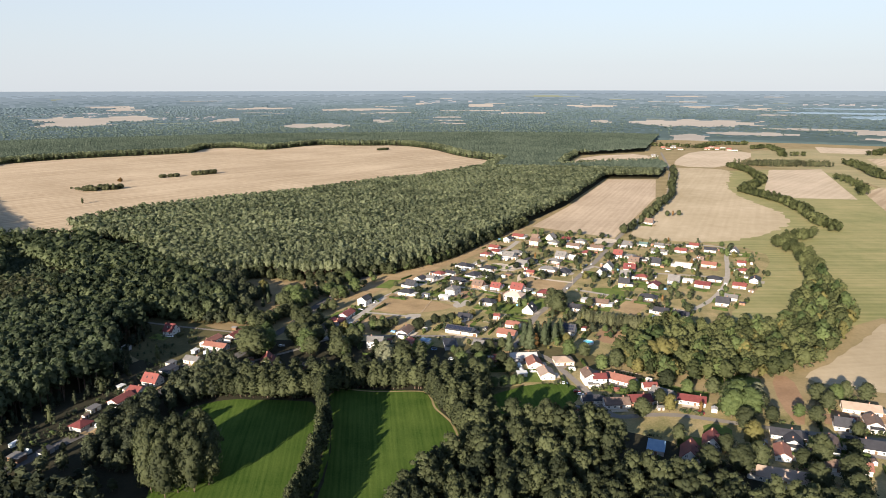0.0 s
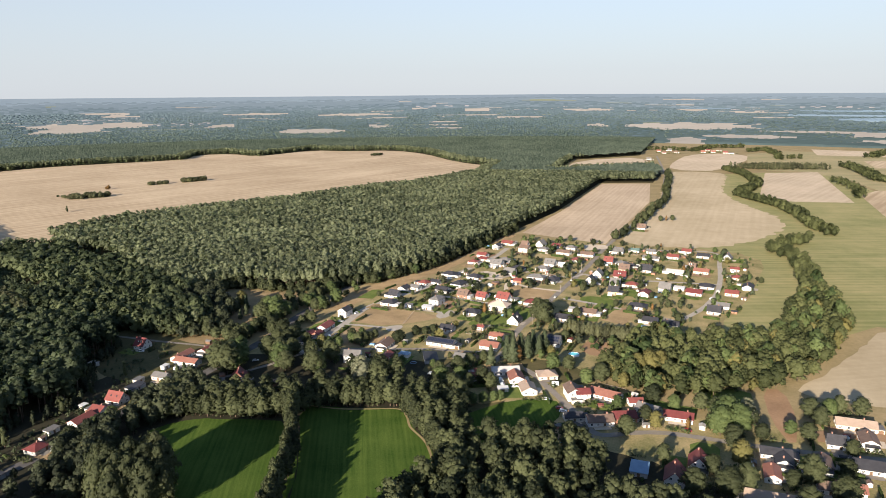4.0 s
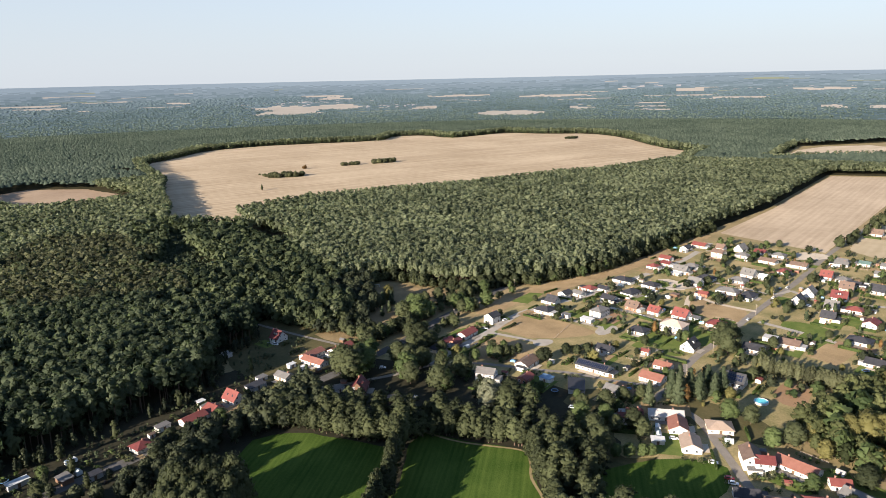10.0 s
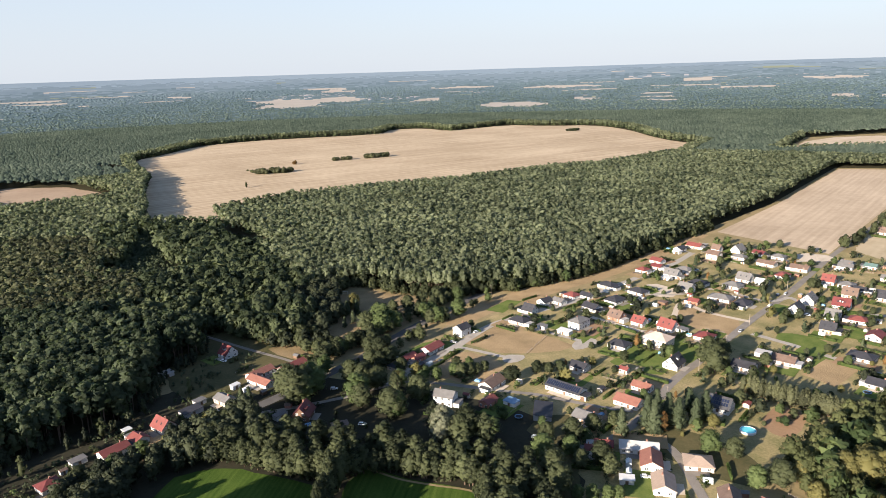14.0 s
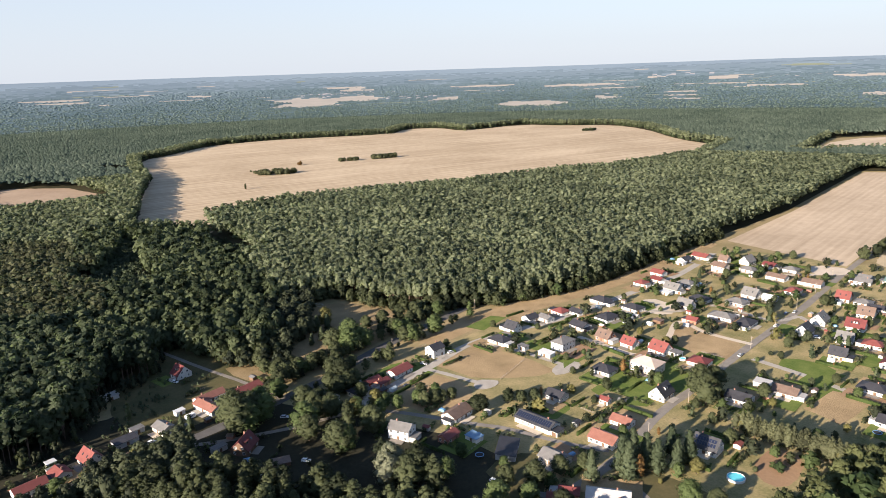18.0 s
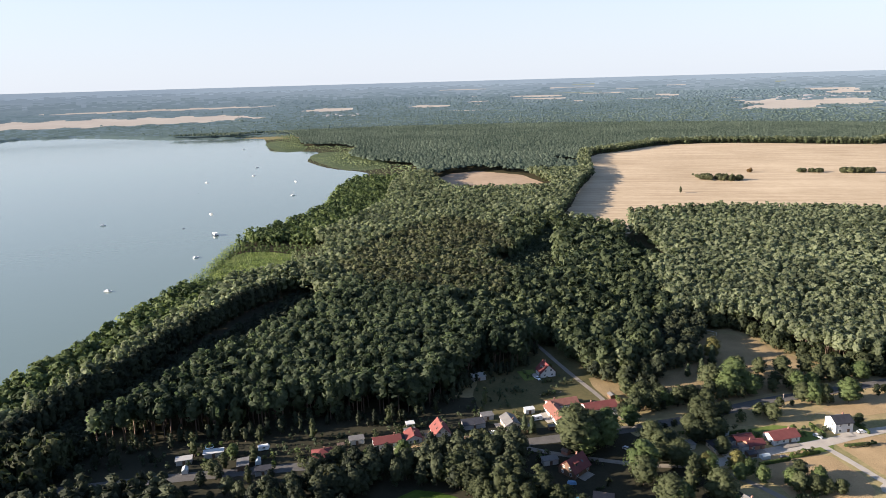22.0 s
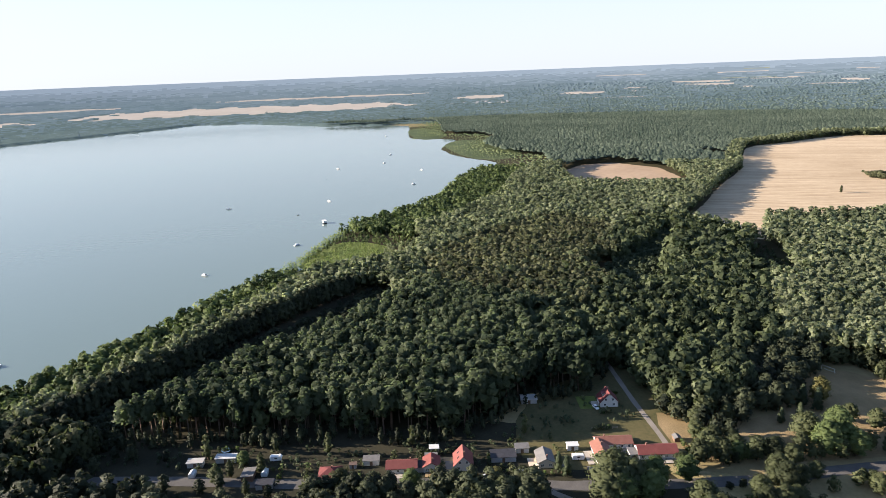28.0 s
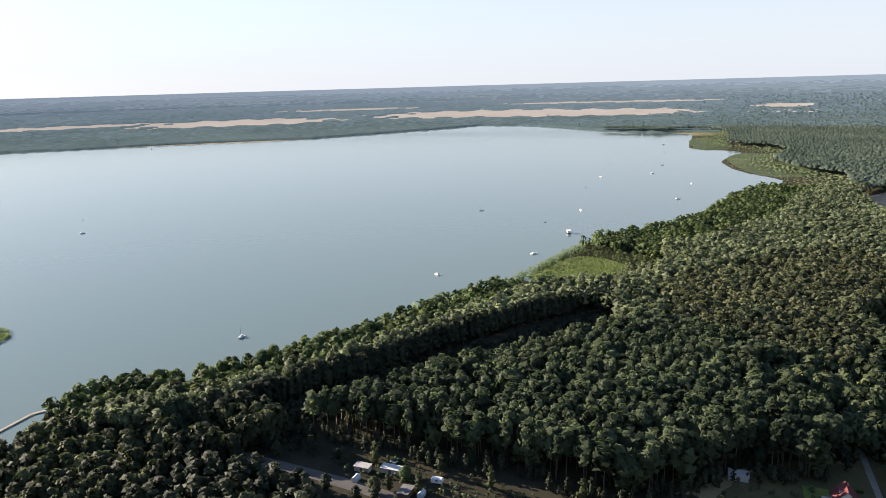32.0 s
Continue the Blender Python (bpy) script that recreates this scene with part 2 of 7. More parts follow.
mat("distant_roof", (0.26, 0.25, 0.25), (0.46, 0.44, 0.43), 0.02, fine=0.1, vary=1.0)

for nm, a, b in (("white", (0.49, 0.48, 0.455), (0.61, 0.595, 0.565)), ("cream", (0.50, 0.43, 0.34), (0.60, 0.52, 0.42)), ("pale", (0.42, 0.40, 0.36), (0.54, 0.52, 0.47)),
                 ("grey", (0.30, 0.29, 0.28), (0.42, 0.41, 0.39)), ("yellow", (0.62, 0.48, 0.25), (0.72, 0.57, 0.32)), ("brick", (0.26, 0.12, 0.08), (0.36, 0.18, 0.12)),
                 ("timber", (0.10, 0.06, 0.04), (0.18, 0.11, 0.07)), ("tan", (0.48, 0.38, 0.27), (0.56, 0.46, 0.33))):
    mat("wall_" + nm, a, b, 0.3, fine=3, bump=0.01, bump_scale=6)
for nm, a, b in (("red", (0.175, 0.052, 0.045), (0.262, 0.084, 0.070)), ("orange", (0.225, 0.096, 0.070), (0.315, 0.146, 0.108)), ("maroon", (0.12, 0.032, 0.032), (0.20, 0.055, 0.05)),
                 ("slate", (0.028, 0.028, 0.034), (0.06, 0.06, 0.068)), ("grey", (0.13, 0.125, 0.12), (0.22, 0.21, 0.20)), ("brown", (0.13, 0.085, 0.065), (0.22, 0.155, 0.12)),
                 ("tan", (0.32, 0.24, 0.18), (0.44, 0.34, 0.27)), ("cream", (0.55, 0.42, 0.33), (0.66, 0.52, 0.42)), ("pale", (0.42, 0.40, 0.38), (0.55, 0.53, 0.50)),
                 ("white", (0.62, 0.62, 0.60), (0.74, 0.73, 0.71)), ("blue", (0.16, 0.27, 0.40), (0.24, 0.36, 0.50)), ("teal", (0.09, 0.15, 0.14), (0.15, 0.22, 0.20)), ("solar", (0.035, 0.035, 0.04), (0.07, 0.07, 0.075))):
    mat("roof_" + nm, tuple(0.78 * c for c in a), tuple(0.78 * c for c in b), 0.4, fine=3, rough=0.65, bump=0.02, bump_scale=5)
mat("window_frame", (0.66, 0.65, 0.63), (0.76, 0.75, 0.73), 1, fine=5, rough=0.5)
mat("glass", (0.03, 0.035, 0.04), (0.05, 0.055, 0.06), 0.5, rough=0.08, spec=0.6)
mat("door_wood", (0.09, 0.055, 0.035), (0.16, 0.10, 0.06), 1, fine=6, rough=0.6)
mat("panel_blue", (0.010, 0.014, 0.03), (0.02, 0.026, 0.05), 1, fine=4, rough=0.15, spec=0.6)
mat("chimney_brick", (0.22, 0.11, 0.08), (0.32, 0.18, 0.13), 1, fine=6)
mat("plastic_white", (0.66, 0.66, 0.65), (0.76, 0.76, 0.75), 0.5, fine=4, rough=0.45)
mat("dark_hull", (0.03, 0.035, 0.05), (0.06, 0.065, 0.08), 0.5, fine=4, rough=0.4)
mat("rubber", (0.02, 0.02, 0.02), (0.035, 0.035, 0.035), 1, fine=4)
mat("pool_water", (0.10, 0.50, 0.56), (0.16, 0.60, 0.64), 0.5, rough=0.12, spec=0.6)
mat("planks", (0.24, 0.20, 0.16), (0.36, 0.31, 0.26), 0.5, fine=4)
mat("hedge_leaf", (0.03, 0.052, 0.014), (0.09, 0.12, 0.035), 0.2, fine=1.1, vary=0.6, leaf=0.32, rough=0.72, spec=0.14, bump=0.35, bump_scale=1.3)


def water_mat():
    m = bpy.data.materials.new("lake_water")
    m.use_nodes = True
    nt = m.node_tree
    bs = nt.nodes["Principled BSDF"]
    bs.inputs["Base Color"].default_value = (0.115, 0.155, 0.142, 1)
    bs.inputs["Roughness"].default_value, bs.inputs["IOR"].default_value = 0.09, 1.33
    geo = nt.nodes.new("ShaderNodeNewGeometry")
    n1 = nt.nodes.new("ShaderNodeTexNoise")
    n1.inputs["Scale"].default_value, n1.inputs["Detail"].default_value = 0.22, 5
    mp = nt.nodes.new("ShaderNodeMapping")
    mp.inputs["Rotation"].default_value, mp.inputs["Scale"].default_value = (0, 0, radians(35)), (1.0, 0.35, 1.0)
    nt.links.new(geo.outputs["Position"], mp.inputs["Vector"])
    nt.links.new(mp.outputs[0], n1.inputs["Vector"])
    bp = nt.nodes.new("ShaderNodeBump")
    bp.inputs["Strength"].default_value, bp.inputs["Distance"].default_value = 0.5, 0.17
    nt.links.new(n1.outputs["Fac"], bp.inputs["Height"])
    nt.links.new(bp.outputs[0], bs.inputs["Normal"])
    MATS["lake_water"] = m


water_mat()

# ---- the lie of the land ----
CX, CY, HORIZON, REACH = -30.0, 170.0, 166.0, 2400.0


def lay(x, y, z=0.0):
    """Level out to REACH; past that the land is drawn together, rising towards the eye's level at the skyline."""
    dx, dy = x - CX, y - CY
    d = math.hypot(dx, dy)
    if d <= REACH:
        return (x, y, z)
    s = (2 * REACH - REACH * REACH / d) / d
    return (CX + dx * s, CY + dy * s, HORIZON * (1 - s) + z * s)


def lay_np(x, y, z):
    dx, dy = x - CX, y - CY
    d = np.maximum(np.hypot(dx, dy), 1e-6)
    s = np.where(d > REACH, (2 * REACH - REACH * REACH / d) / d, 1.0)
    return CX + dx * s, CY + dy * s, np.where(d > REACH, HORIZON * (1 - s), 0.0) + z * s


def inside(px, py, poly):
    """Which of the points lie in the polygon."""
    r = np.zeros(len(px), bool)
    n = len(poly)
    for i in range(n):
        (x1, y1), (x2, y2) = poly[i], poly[(i + 1) % n]
        if y1 == y2:
            continue
        r ^= ((y1 > py) != (y2 > py)) & (px < (x2 - x1) * (py - y1) / (y2 - y1) + x1)
    return r


def near_line(px, py, line):
    """Distance of the points from a line of straight pieces."""
    best = np.full(len(px), 1e9)
    for (x1, y1), (x2, y2) in zip(line, line[1:]):
        dx, dy = x2 - x1, y2 - y1
        t = np.clip(((px - x1) * dx + (py - y1) * dy) / (dx * dx + dy * dy), 0, 1)
        best = np.minimum(best, np.hypot(px - x1 - t * dx, py - y1 - t * dy))
    return best


def raw_mesh(name, verts, tris, mats, index=None, tone=None, normals=None):
    """A mesh from arrays; normals give foliage the soft shading of its whole crown."""
    me = bpy.data.meshes.new(name)
    me.vertices.add(len(verts))
    me.vertices.foreach_set("co", np.asarray(verts, np.float32).ravel())
    k = len(tris[0])
    me.loops.add(len(tris) * k)
    me.loops.foreach_set("vertex_index", np.asarray(tris, np.int32).ravel())
    me.polygons.add(len(tris))
    me.polygons.foreach_set("loop_start", np.arange(0, len(tris) * k, k, dtype=np.int32))
    if index is not None:
        me.polygons.foreach_set("material_index", np.asarray(index, np.int32))
    for m in mats:
        me.materials.append(MATS[m])
    if tone is not None:
        at = me.attributes.new("tone", "FLOAT", "FACE")
        at.data.foreach_set("value", np.asarray(tone, np.float32))
    if normals is not None:
        at = me.attributes.new("custom_normal", "FLOAT_VECTOR", "POINT")
        at.data.foreach_set("vector", np.asarray(normals, np.float32).ravel())
    me.update(calc_edges=True)
    return me


def part(name, bm, material, parent=None, label=""):
    me = bpy.data.meshes.new(name)
    bm.to_mesh(me)
    bm.free()
    me.materials.append(MATS[material])
    return child(name, me, parent, label)


def child(name, me, parent=None, label=""):
    ob = new(name, me)
    if parent is not None:
        ob.parent = parent
    if label:
        ob["label"] = label
    return ob


def box(bm, x0, y0, z0, x1, y1, z1):
    vs = [bm.verts.new(p) for p in ((x0, y0, z0), (x1, y0, z0), (x1, y1, z0), (x0, y1, z0), (x0, y0, z1), (x1, y0, z1), (x1, y1, z1), (x0, y1, z1))]
    for f in ((0, 3, 2, 1), (4, 5, 6, 7), (0, 1, 5, 4), (1, 2, 6, 5), (2, 3, 7, 6), (3, 0, 4, 7)):
        bm.faces.new([vs[i] for i in f])
    return vs


def solid(bm, pts, faces):
    vs = [bm.verts.new(p) for p in pts]
    for f in faces:
        bm.faces.new([vs[i] for i in f])
    return vs


def ease(poly, n=2):
    """Rounds the corners of an outline."""
    for _ in range(n):
        out = []
        for (x1, y1), (x2, y2) in zip(poly, poly[1:] + poly[:1]):
            out += [(0.75 * x1 + 0.25 * x2, 0.75 * y1 + 0.25 * y2), (0.25 * x1 + 0.75 * x2, 0.25 * y1 + 0.75 * y2)]
        poly = out
    return poly


def sheet(name, poly, z, material, label, soft=1, kind="structure", category="", fray=0.0):
    """A flat piece of land on the ground, with an uneven edge if frayed."""
    pts = ease(poly, soft)
    if fray:
        fine = []
        for (x1, y1), (x2, y2) in zip(pts, pts[1:] + pts[:1]):
            k = max(1, int(math.hypot(x2 - x1, y2 - y1) / 6))
            fine += [(x1 + (x2 - x1) * i / k, y1 + (y2 - y1) * i / k) for i in range(k)]
        pts = [(x + fray * noise.noise((x * 0.11, y * 0.11, 3)), y + fray * noise.noise((x * 0.11, y * 0.11, 9))) for x, y in fine]
    bm = bmesh.new()
    f = bm.faces.new([bm.verts.new(lay(x, y, z)) for x, y in pts])
    f.normal_update()
    if f.normal.z < 0:
        f.normal_flip()
    bmesh.ops.triangulate(bm, faces=[f])
    ob = part(name, bm, material)
    return tagged(ob, label, category, kind=kind)


def ribbon(name, line, width, z, material, label):
    """A road or path along a line."""
    line = [Vector((*p, 0)) for p in line]
    fine = []
    for i in range(len(line) - 1):
        p0, p1, p2, p3 = line[max(0, i - 1)], line[i], line[i + 1], line[min(len(line) - 1, i + 2)]
        for k in range(6):
            t = k / 6
            fine.append(0.5 * (2 * p1 + (p2 - p0) * t + (2 * p0 - 5 * p1 + 4 * p2 - p3) * t * t + (3 * p1 - p0 - 3 * p2 + p3) * t ** 3))
    fine.append(line[-1])
    bm = bmesh.new()
    prev = None
    for i, p in enumerate(fine):
        d = (fine[min(i + 1, len(fine) - 1)] - fine[max(i - 1, 0)]).normalized()
        s = Vector((-d.y, d.x, 0)) * width / 2 * (1 + 0.06 * math.sin(i * 1.7))
        pair = [bm.verts.new((*(p + s).xy, z)), bm.verts.new((*(p - s).xy, z))]
        if prev:
            bm.faces.new([prev[0], prev[1], pair[1], pair[0]])
        prev = pair
    bmesh.ops.recalc_face_normals(bm, faces=bm.faces)
    return tagged(part(name, bm, material), label, kind="structure")

# ---- ground, fields, water ----
SHORE_NEAR = [(-130, -150), (-205, 2), (-262, 16), (-292, 3), (-312, 0), (-330, 6), (-360, 45), (-407, 73), (-469, 100), (-526, 122), (-626, 161), (-640, 186), (-662, 170), (-727, 181), (-792, 194),
              (-855, 245), (-965, 300), (-1010, 306), (-1127, 332), (-1174, 349), (-1295, 398), (-1346, 401)]
SHORE_FAR = [(-1433, 335), (-1564, 300), (-1627, 298), (-1770, 338), (-1830, 325), (-1852, 218), (-2030, 205), (-2190, 202), (-2384, 190), (-2480, -94), (-2811, -480), (-2800, -660),
             (-2677, -700), (-2400, -851), (-2012, -1077), (-1817, -1380), (-1513, -1764), (-900, -1900), (-300, -1500), (-150, -600)]
LAKE = SHORE_NEAR + SHORE_FAR


def ground_sheet():
    rings = [0.0, 60, 150, 300, 600, 1000, 1600, 2000, 2400, 2700, 3200, 4000, 5500, 8000, 14000, 30000, 60000]
    n = 180
    verts, quads = [], []
    for r in rings:
        for k in range(n):
            a = 2 * math.pi * k / n
            x, y = CX + r * math.cos(a), CY + r * math.sin(a)
            wet = r > 2000 and inside(np.array([x]), np.array([y]), LAKE)[0]
            verts.append(lay(x, y, -7.0 if wet else 0.0))
    for i in range(len(rings) - 1):
        for k in range(n):
            j = (k + 1) % n
            quads.append((i * n + k, (i + 1) * n + k, (i + 1) * n + j, i * n + j))
    tagged(new("ground", raw_mesh("ground", verts, quads, ["dry_grass"])), "dry summer grassland that runs to the horizon", "ground", kind="structure")


ground_sheet()

sheet("lake", LAKE, 0.10, "lake_water", "wide calm blue-grey lake with fine ripples", 1, "structure", "lake", fray=4.0)
BIG_FIELD = [(-663, 600), (-775, 553), (-840, 606), (-985, 682), (-1121, 770), (-1295, 842), (-1430, 911), (-1465, 997), (-1560, 1150), (-1540, 1270), (-1500, 1360), (-1330, 1569), (-1400, 1700),
             (-1333, 1770), (-1198, 1716), (-1160, 1950), (-1023, 1955), (-910, 2020), (-774, 1941), (-596, 1726), (-480, 1650), (-452, 1420), (-500, 1230), (-560, 1140), (-610, 985), (-690, 851), (-735, 750), (-745, 640)]
SMALL_FIELD = [(-1166, 487), (-1255, 546), (-1269, 604), (-1186, 660), (-1050, 662), (-958, 632), (-985, 545), (-1005, 488)]
FIELD_STRIP = [(-1347, 765), (-1339, 816), (-1240, 822), (-1250, 790)]
LONG_FIELD = [(-178, 1394), (-90, 1425), (-73, 1183), (-96, 837), (-205, 872), (-190, 1050)]
SMALL_EAST = [(-297, 1572), (-307, 1855), (-146, 2001), (-112, 1731), (-210, 1668)]
EAST_FIELD = [(-84, 840), (-74, 947), (-54, 1180), (-66, 1400), (-72, 1640), (-5, 1668), (48, 1650), (50, 1540), (40, 1420), (44, 1290), (70, 1200), (104, 1110), (116, 1040), (100, 975), (66, 905), (30, 862), (0, 846)]
NORTH_FIELD = [(-67, 1686), (46, 1692), (129, 2087), (70, 2187), (-38, 2120), (-73, 1851)]
FAR_EAST_FIELD = [(130, 1679), (188, 1707), (239, 1733), (233, 1275), (160, 1260), (93, 1254)]
SE_FIELD = [(65, 459), (90, 493), (150, 620), (260, 700), (300, 480), (111, 447), (75, 449)]
sheet("field_big", BIG_FIELD, 0.06, "stubble", "large harvested stubble field with faint tractor lines", 1, fray=3)
sheet("field_small", SMALL_FIELD, 0.06, "brown_stubble", "small brownish harvested field among woods", 0, fray=3)
sheet("field_strip", FIELD_STRIP, 0.06, "brown_stubble", "narrow harvested strip behind trees", 1)
sheet("field_long", LONG_FIELD, 0.06, "stubble_long", "long harvested field with straight drill rows", 0)
sheet("field_clearing", SMALL_EAST, 0.06, "stubble_pale", "pale harvested field between woods", 1)
sheet("field_east", EAST_FIELD, 0.06, "worn_field", "dry harvested field beside the village and the stream", 1, fray=9)
sheet("field_north", NORTH_FIELD, 0.06, "stubble_pale", "pale harvested field by the far hamlet", 1, fray=3)
sheet("field_right", [(257, 1364), (292, 1435), (362, 1471), (388, 1462), (276, 966), (256, 1016), (250, 1133)], 0.06, "stubble", "harvested field past the stream", 0, fray=2)
sheet("field_strip_pale", [(305, 2397), (561, 2332), (598, 2302), (564, 2165), (294, 2186)], 0.06, "stubble_pale", "narrow pale field on far pastures", 0, fray=2)
sheet("field_strip_far", [(380, 2034), (507, 2099), (546, 2093), (492, 1876), (373, 1857)], 0.061, "stubble", "narrow dry field on far pastures", 0, fray=2)
sheet("field_far_east", FAR_EAST_FIELD, 0.06, "stubble_pale", "pale harvested field behind a row of trees", 0, fray=2)
sheet("field_south_east", SE_FIELD, 0.06, "dry_field", "pale dry field behind the farmyards", 1, fray=2)
sheet("pasture_east", [(18, 545), (62, 690), (62, 830), (20, 842), (-30, 860), (-20, 1000), (0, 1280), (10, 1600), (120, 1690), (256, 1730), (305, 1300), (600, 1500), (700, 700), (300, 500), (150, 620), (100, 560), (60, 560)], 0.015, "green_pasture", "green and yellow pasture beside the stream", 1)
sheet("pasture_north", [(100, 1740), (256, 1730), (320, 1300), (1100, 1500), (1300, 2000), (500, 2300), (120, 2300)], 0.02, "pasture", "dry yellowish pasture with scattered trees", 1)
sheet("brown_strip", [(48, 452), (60, 456), (64, 415), (59, 378), (50, 409)], 0.07, "brown_earth", "strip of dug brown earth", 1)
MEADOW_WEST = [(-262, 280), (-254, 300), (-246, 306), (-230, 311), (-209, 317), (-198, 320), (-166, 284), (-146, 225), (-132, 180), (-200, 180)]
MEADOW_EAST = [(-204, 343), (-178, 344), (-163, 350), (-144, 356), (-134, 343), (-130, 336), (-116, 324), (-104, 306), (-99, 290), (-112, 240), (-118, 185), (-132, 185), (-147, 236), (-167, 284)]
# dark sheet that stands in for the shade along the lane
sheet("lane_ground", [(-330, 100), (-345, 200), (-338, 300), (-345, 380), (-325, 395), (-285, 395), (-262, 400), (-240, 415), (-150, 430), (-120, 400), (-90, 345), (-30, 352), (60, 310), (110, 300), (110, 150), (-130, 150), (-270, 90)], 0.045, "shade_dark_ground", "rough grass and bare garden soil, coloured dark for shade", 1, fray=4)
sheet("meadow_west", MEADOW_WEST, 0.07, "meadow_grass", "mown bright green meadow ringed by trees", 1, fray=1.5)
sheet("meadow_east", MEADOW_EAST, 0.07, "meadow_grass", "mown bright green meadow with curved edge", 1, fray=1.0)
# shade behind the farm, painted as a darker grass sheet
sheet("paddock_shade", [(-145, 405), (-158, 412), (-150, 440), (-132, 425), (-120, 400), (-108, 372), (-88, 388), (-100, 330), (-118, 350)], 0.068, "shade_dark_grass", "rough grass behind the farm, coloured dark for shade", 1, fray=2)
sheet("paddock", [(-112, 352), (-104, 368), (-88, 388), (-66, 398), (-57, 382), (-64, 352), (-78, 336), (-100, 325)], 0.074, "meadow_grass", "green paddock below the farmhouse", 1)
sheet("paddock_east", [(8, 430), (28, 450), (46, 440), (34, 415), (16, 412)], 0.07, "lawn", "small green paddock below the stream wood", 1, fray=2)
sheet("village_green", [(-300, 400), (-262, 470), (-258, 560), (-225, 640), (-205, 800), (-195, 850), (-20, 850), (50, 830), (75, 800), (55, 690), (30, 570), (-60, 430), (-20, 400), (60, 400), (110, 440), (110, 320), (40, 300), (-30, 320), (-60, 350), (-120, 360), (-230, 335), (-300, 330)], 0.03, "garden_grass", "patchwork of dry lawns and garden plots", 1)
sheet("building_plot", [(-245, 483), (-246, 523), (-206, 524), (-184, 519), (-188, 507), (-205, 490), (-219, 483)], 0.08, "building_lot", "fenced empty building plot with ochre grass", 0, fray=1)
sheet("rough_plot", [(-244, 432), (-243, 474), (-212, 474), (-200, 462), (-205, 436)], 0.08, "building_lot", "rough dry plot of ochre grass", 1, fray=2)
# darker sheet for the shade of spruces behind the old farm
sheet("orchard_ground", [(-112, 436), (-98, 456), (-64, 452), (-44, 432), (-60, 420), (-90, 424)], 0.085, "shade_dark_grass", "rough grass behind the old farm, coloured dark for shade", 1, fray=3)
sheet("bare_plot", [(-150, 598), (-164, 632), (-133, 629), (-109, 620), (-111, 580), (-130, 588)], 0.12, "building_lot", "bare brown plot by the crossroads", 1)
sheet("bare_plot_east", [(-115, 470), (-118, 505), (-138, 497), (-136, 480)], 0.08, "building_lot", "dry yard beside orange roofed houses", 1)
sheet("villa_lawn", [(-113, 564), (-134, 564), (-135, 543), (-114, 541)], 0.19, "lawn", "watered lawn beside the cream villa", 0, fray=1)
sheet("long_lawn", [(-72, 575), (-69, 607), (-53, 606), (-59, 559)], 0.19, "lawn", "long green lawn between bungalows", 0, fray=1)
sheet("ochre_paddock", [(-61, 552), (-54, 582), (-34, 582), (-43, 545)], 0.19, "building_lot", "small ochre paddock of dry grass", 0, fray=1)
sheet("street_lawn", [(-192, 540), (-190, 561), (-182, 563), (-182, 524)], 0.19, "lawn", "strip of green lawn behind the new houses", 0, fray=1)
sheet("yard", [(-192, 640), (-198, 672), (-168, 664), (-168, 640)], 0.08, "sand", "bare sandy yard", 1)
sheet("brown_garden", [(-66, 482), (-63, 506), (-48, 504), (-47, 479), (-55, 472)], 0.08, "brown_earth", "brown garden plot beside the pool", 1)
sheet("roadside_field", [(-280, 500), (-284, 560), (-262, 640), (-232, 780), (-216, 860), (-206, 850), (-222, 700), (-243, 620), (-262, 556), (-264, 510)], 0.08, "building_lot", "ochre strip of dry grass along the wood", 1, fray=2)
sheet("clearing_field", [(-330, 432), (-345, 470), (-385, 500), (-385, 530), (-345, 536), (-312, 545), (-297, 500), (-298, 420)], 0.08, "clearing_grass", "ochre clearing with mown tracks", 1, fray=3)
# shade by the track, laid down as dark grass
sheet("track_shade", [(-414, 384), (-414, 414), (-345, 425), (-330, 406), (-300, 404), (-300, 395), (-345, 392), (-398, 386)], 0.088, "shade_dark_grass", "grass beside the gravel track, coloured dark for shade", 1, fray=2)
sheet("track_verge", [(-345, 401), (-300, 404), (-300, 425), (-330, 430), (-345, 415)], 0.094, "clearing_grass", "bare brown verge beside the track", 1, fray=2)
# both cottage sheets carry the wood's shade in their colour
sheet("cottage_lawn", [(-398, 388), (-376, 350), (-340, 332), (-298, 335), (-294, 397), (-330, 396), (-360, 393)], 0.105, "shade_dark_grass", "rough grass round a white gabled house, darkened for shade", 1, fray=2)
sheet("cottage_field", [(-342, 345), (-345, 378), (-325, 392), (-318, 360), (-322, 340)], 0.09, "shade_dark_ground", "grass behind the cottages, coloured dark for shade", 1, fray=2)
sheet("green_plot", [(-270, 543), (-269, 571), (-258, 575), (-256, 545)], 0.09, "lawn", "square of watered green lawn", 0)
for k, (x, y, a, b) in enumerate(((-147, 530, 14, 10), (-212, 545, 9, 8), (-187, 540, 8, 14), (-140, 512, 16, 8), (-125, 541, 12, 9), (-250, 474, 10, 8), (-163, 476, 9, 12), (-262, 462, 6, 12), (-72, 605, 14, 10), (17, 362, 7, 9), (-60, 575, 12, 14))):
    sheet("lawn_%d" % (k + 1), [(x - a, y - b), (x + a, y - b), (x + a, y + b), (x - a, y + b)], 0.10 + 0.004 * k, "lawn", "clipped green garden lawn", 1, fray=1)

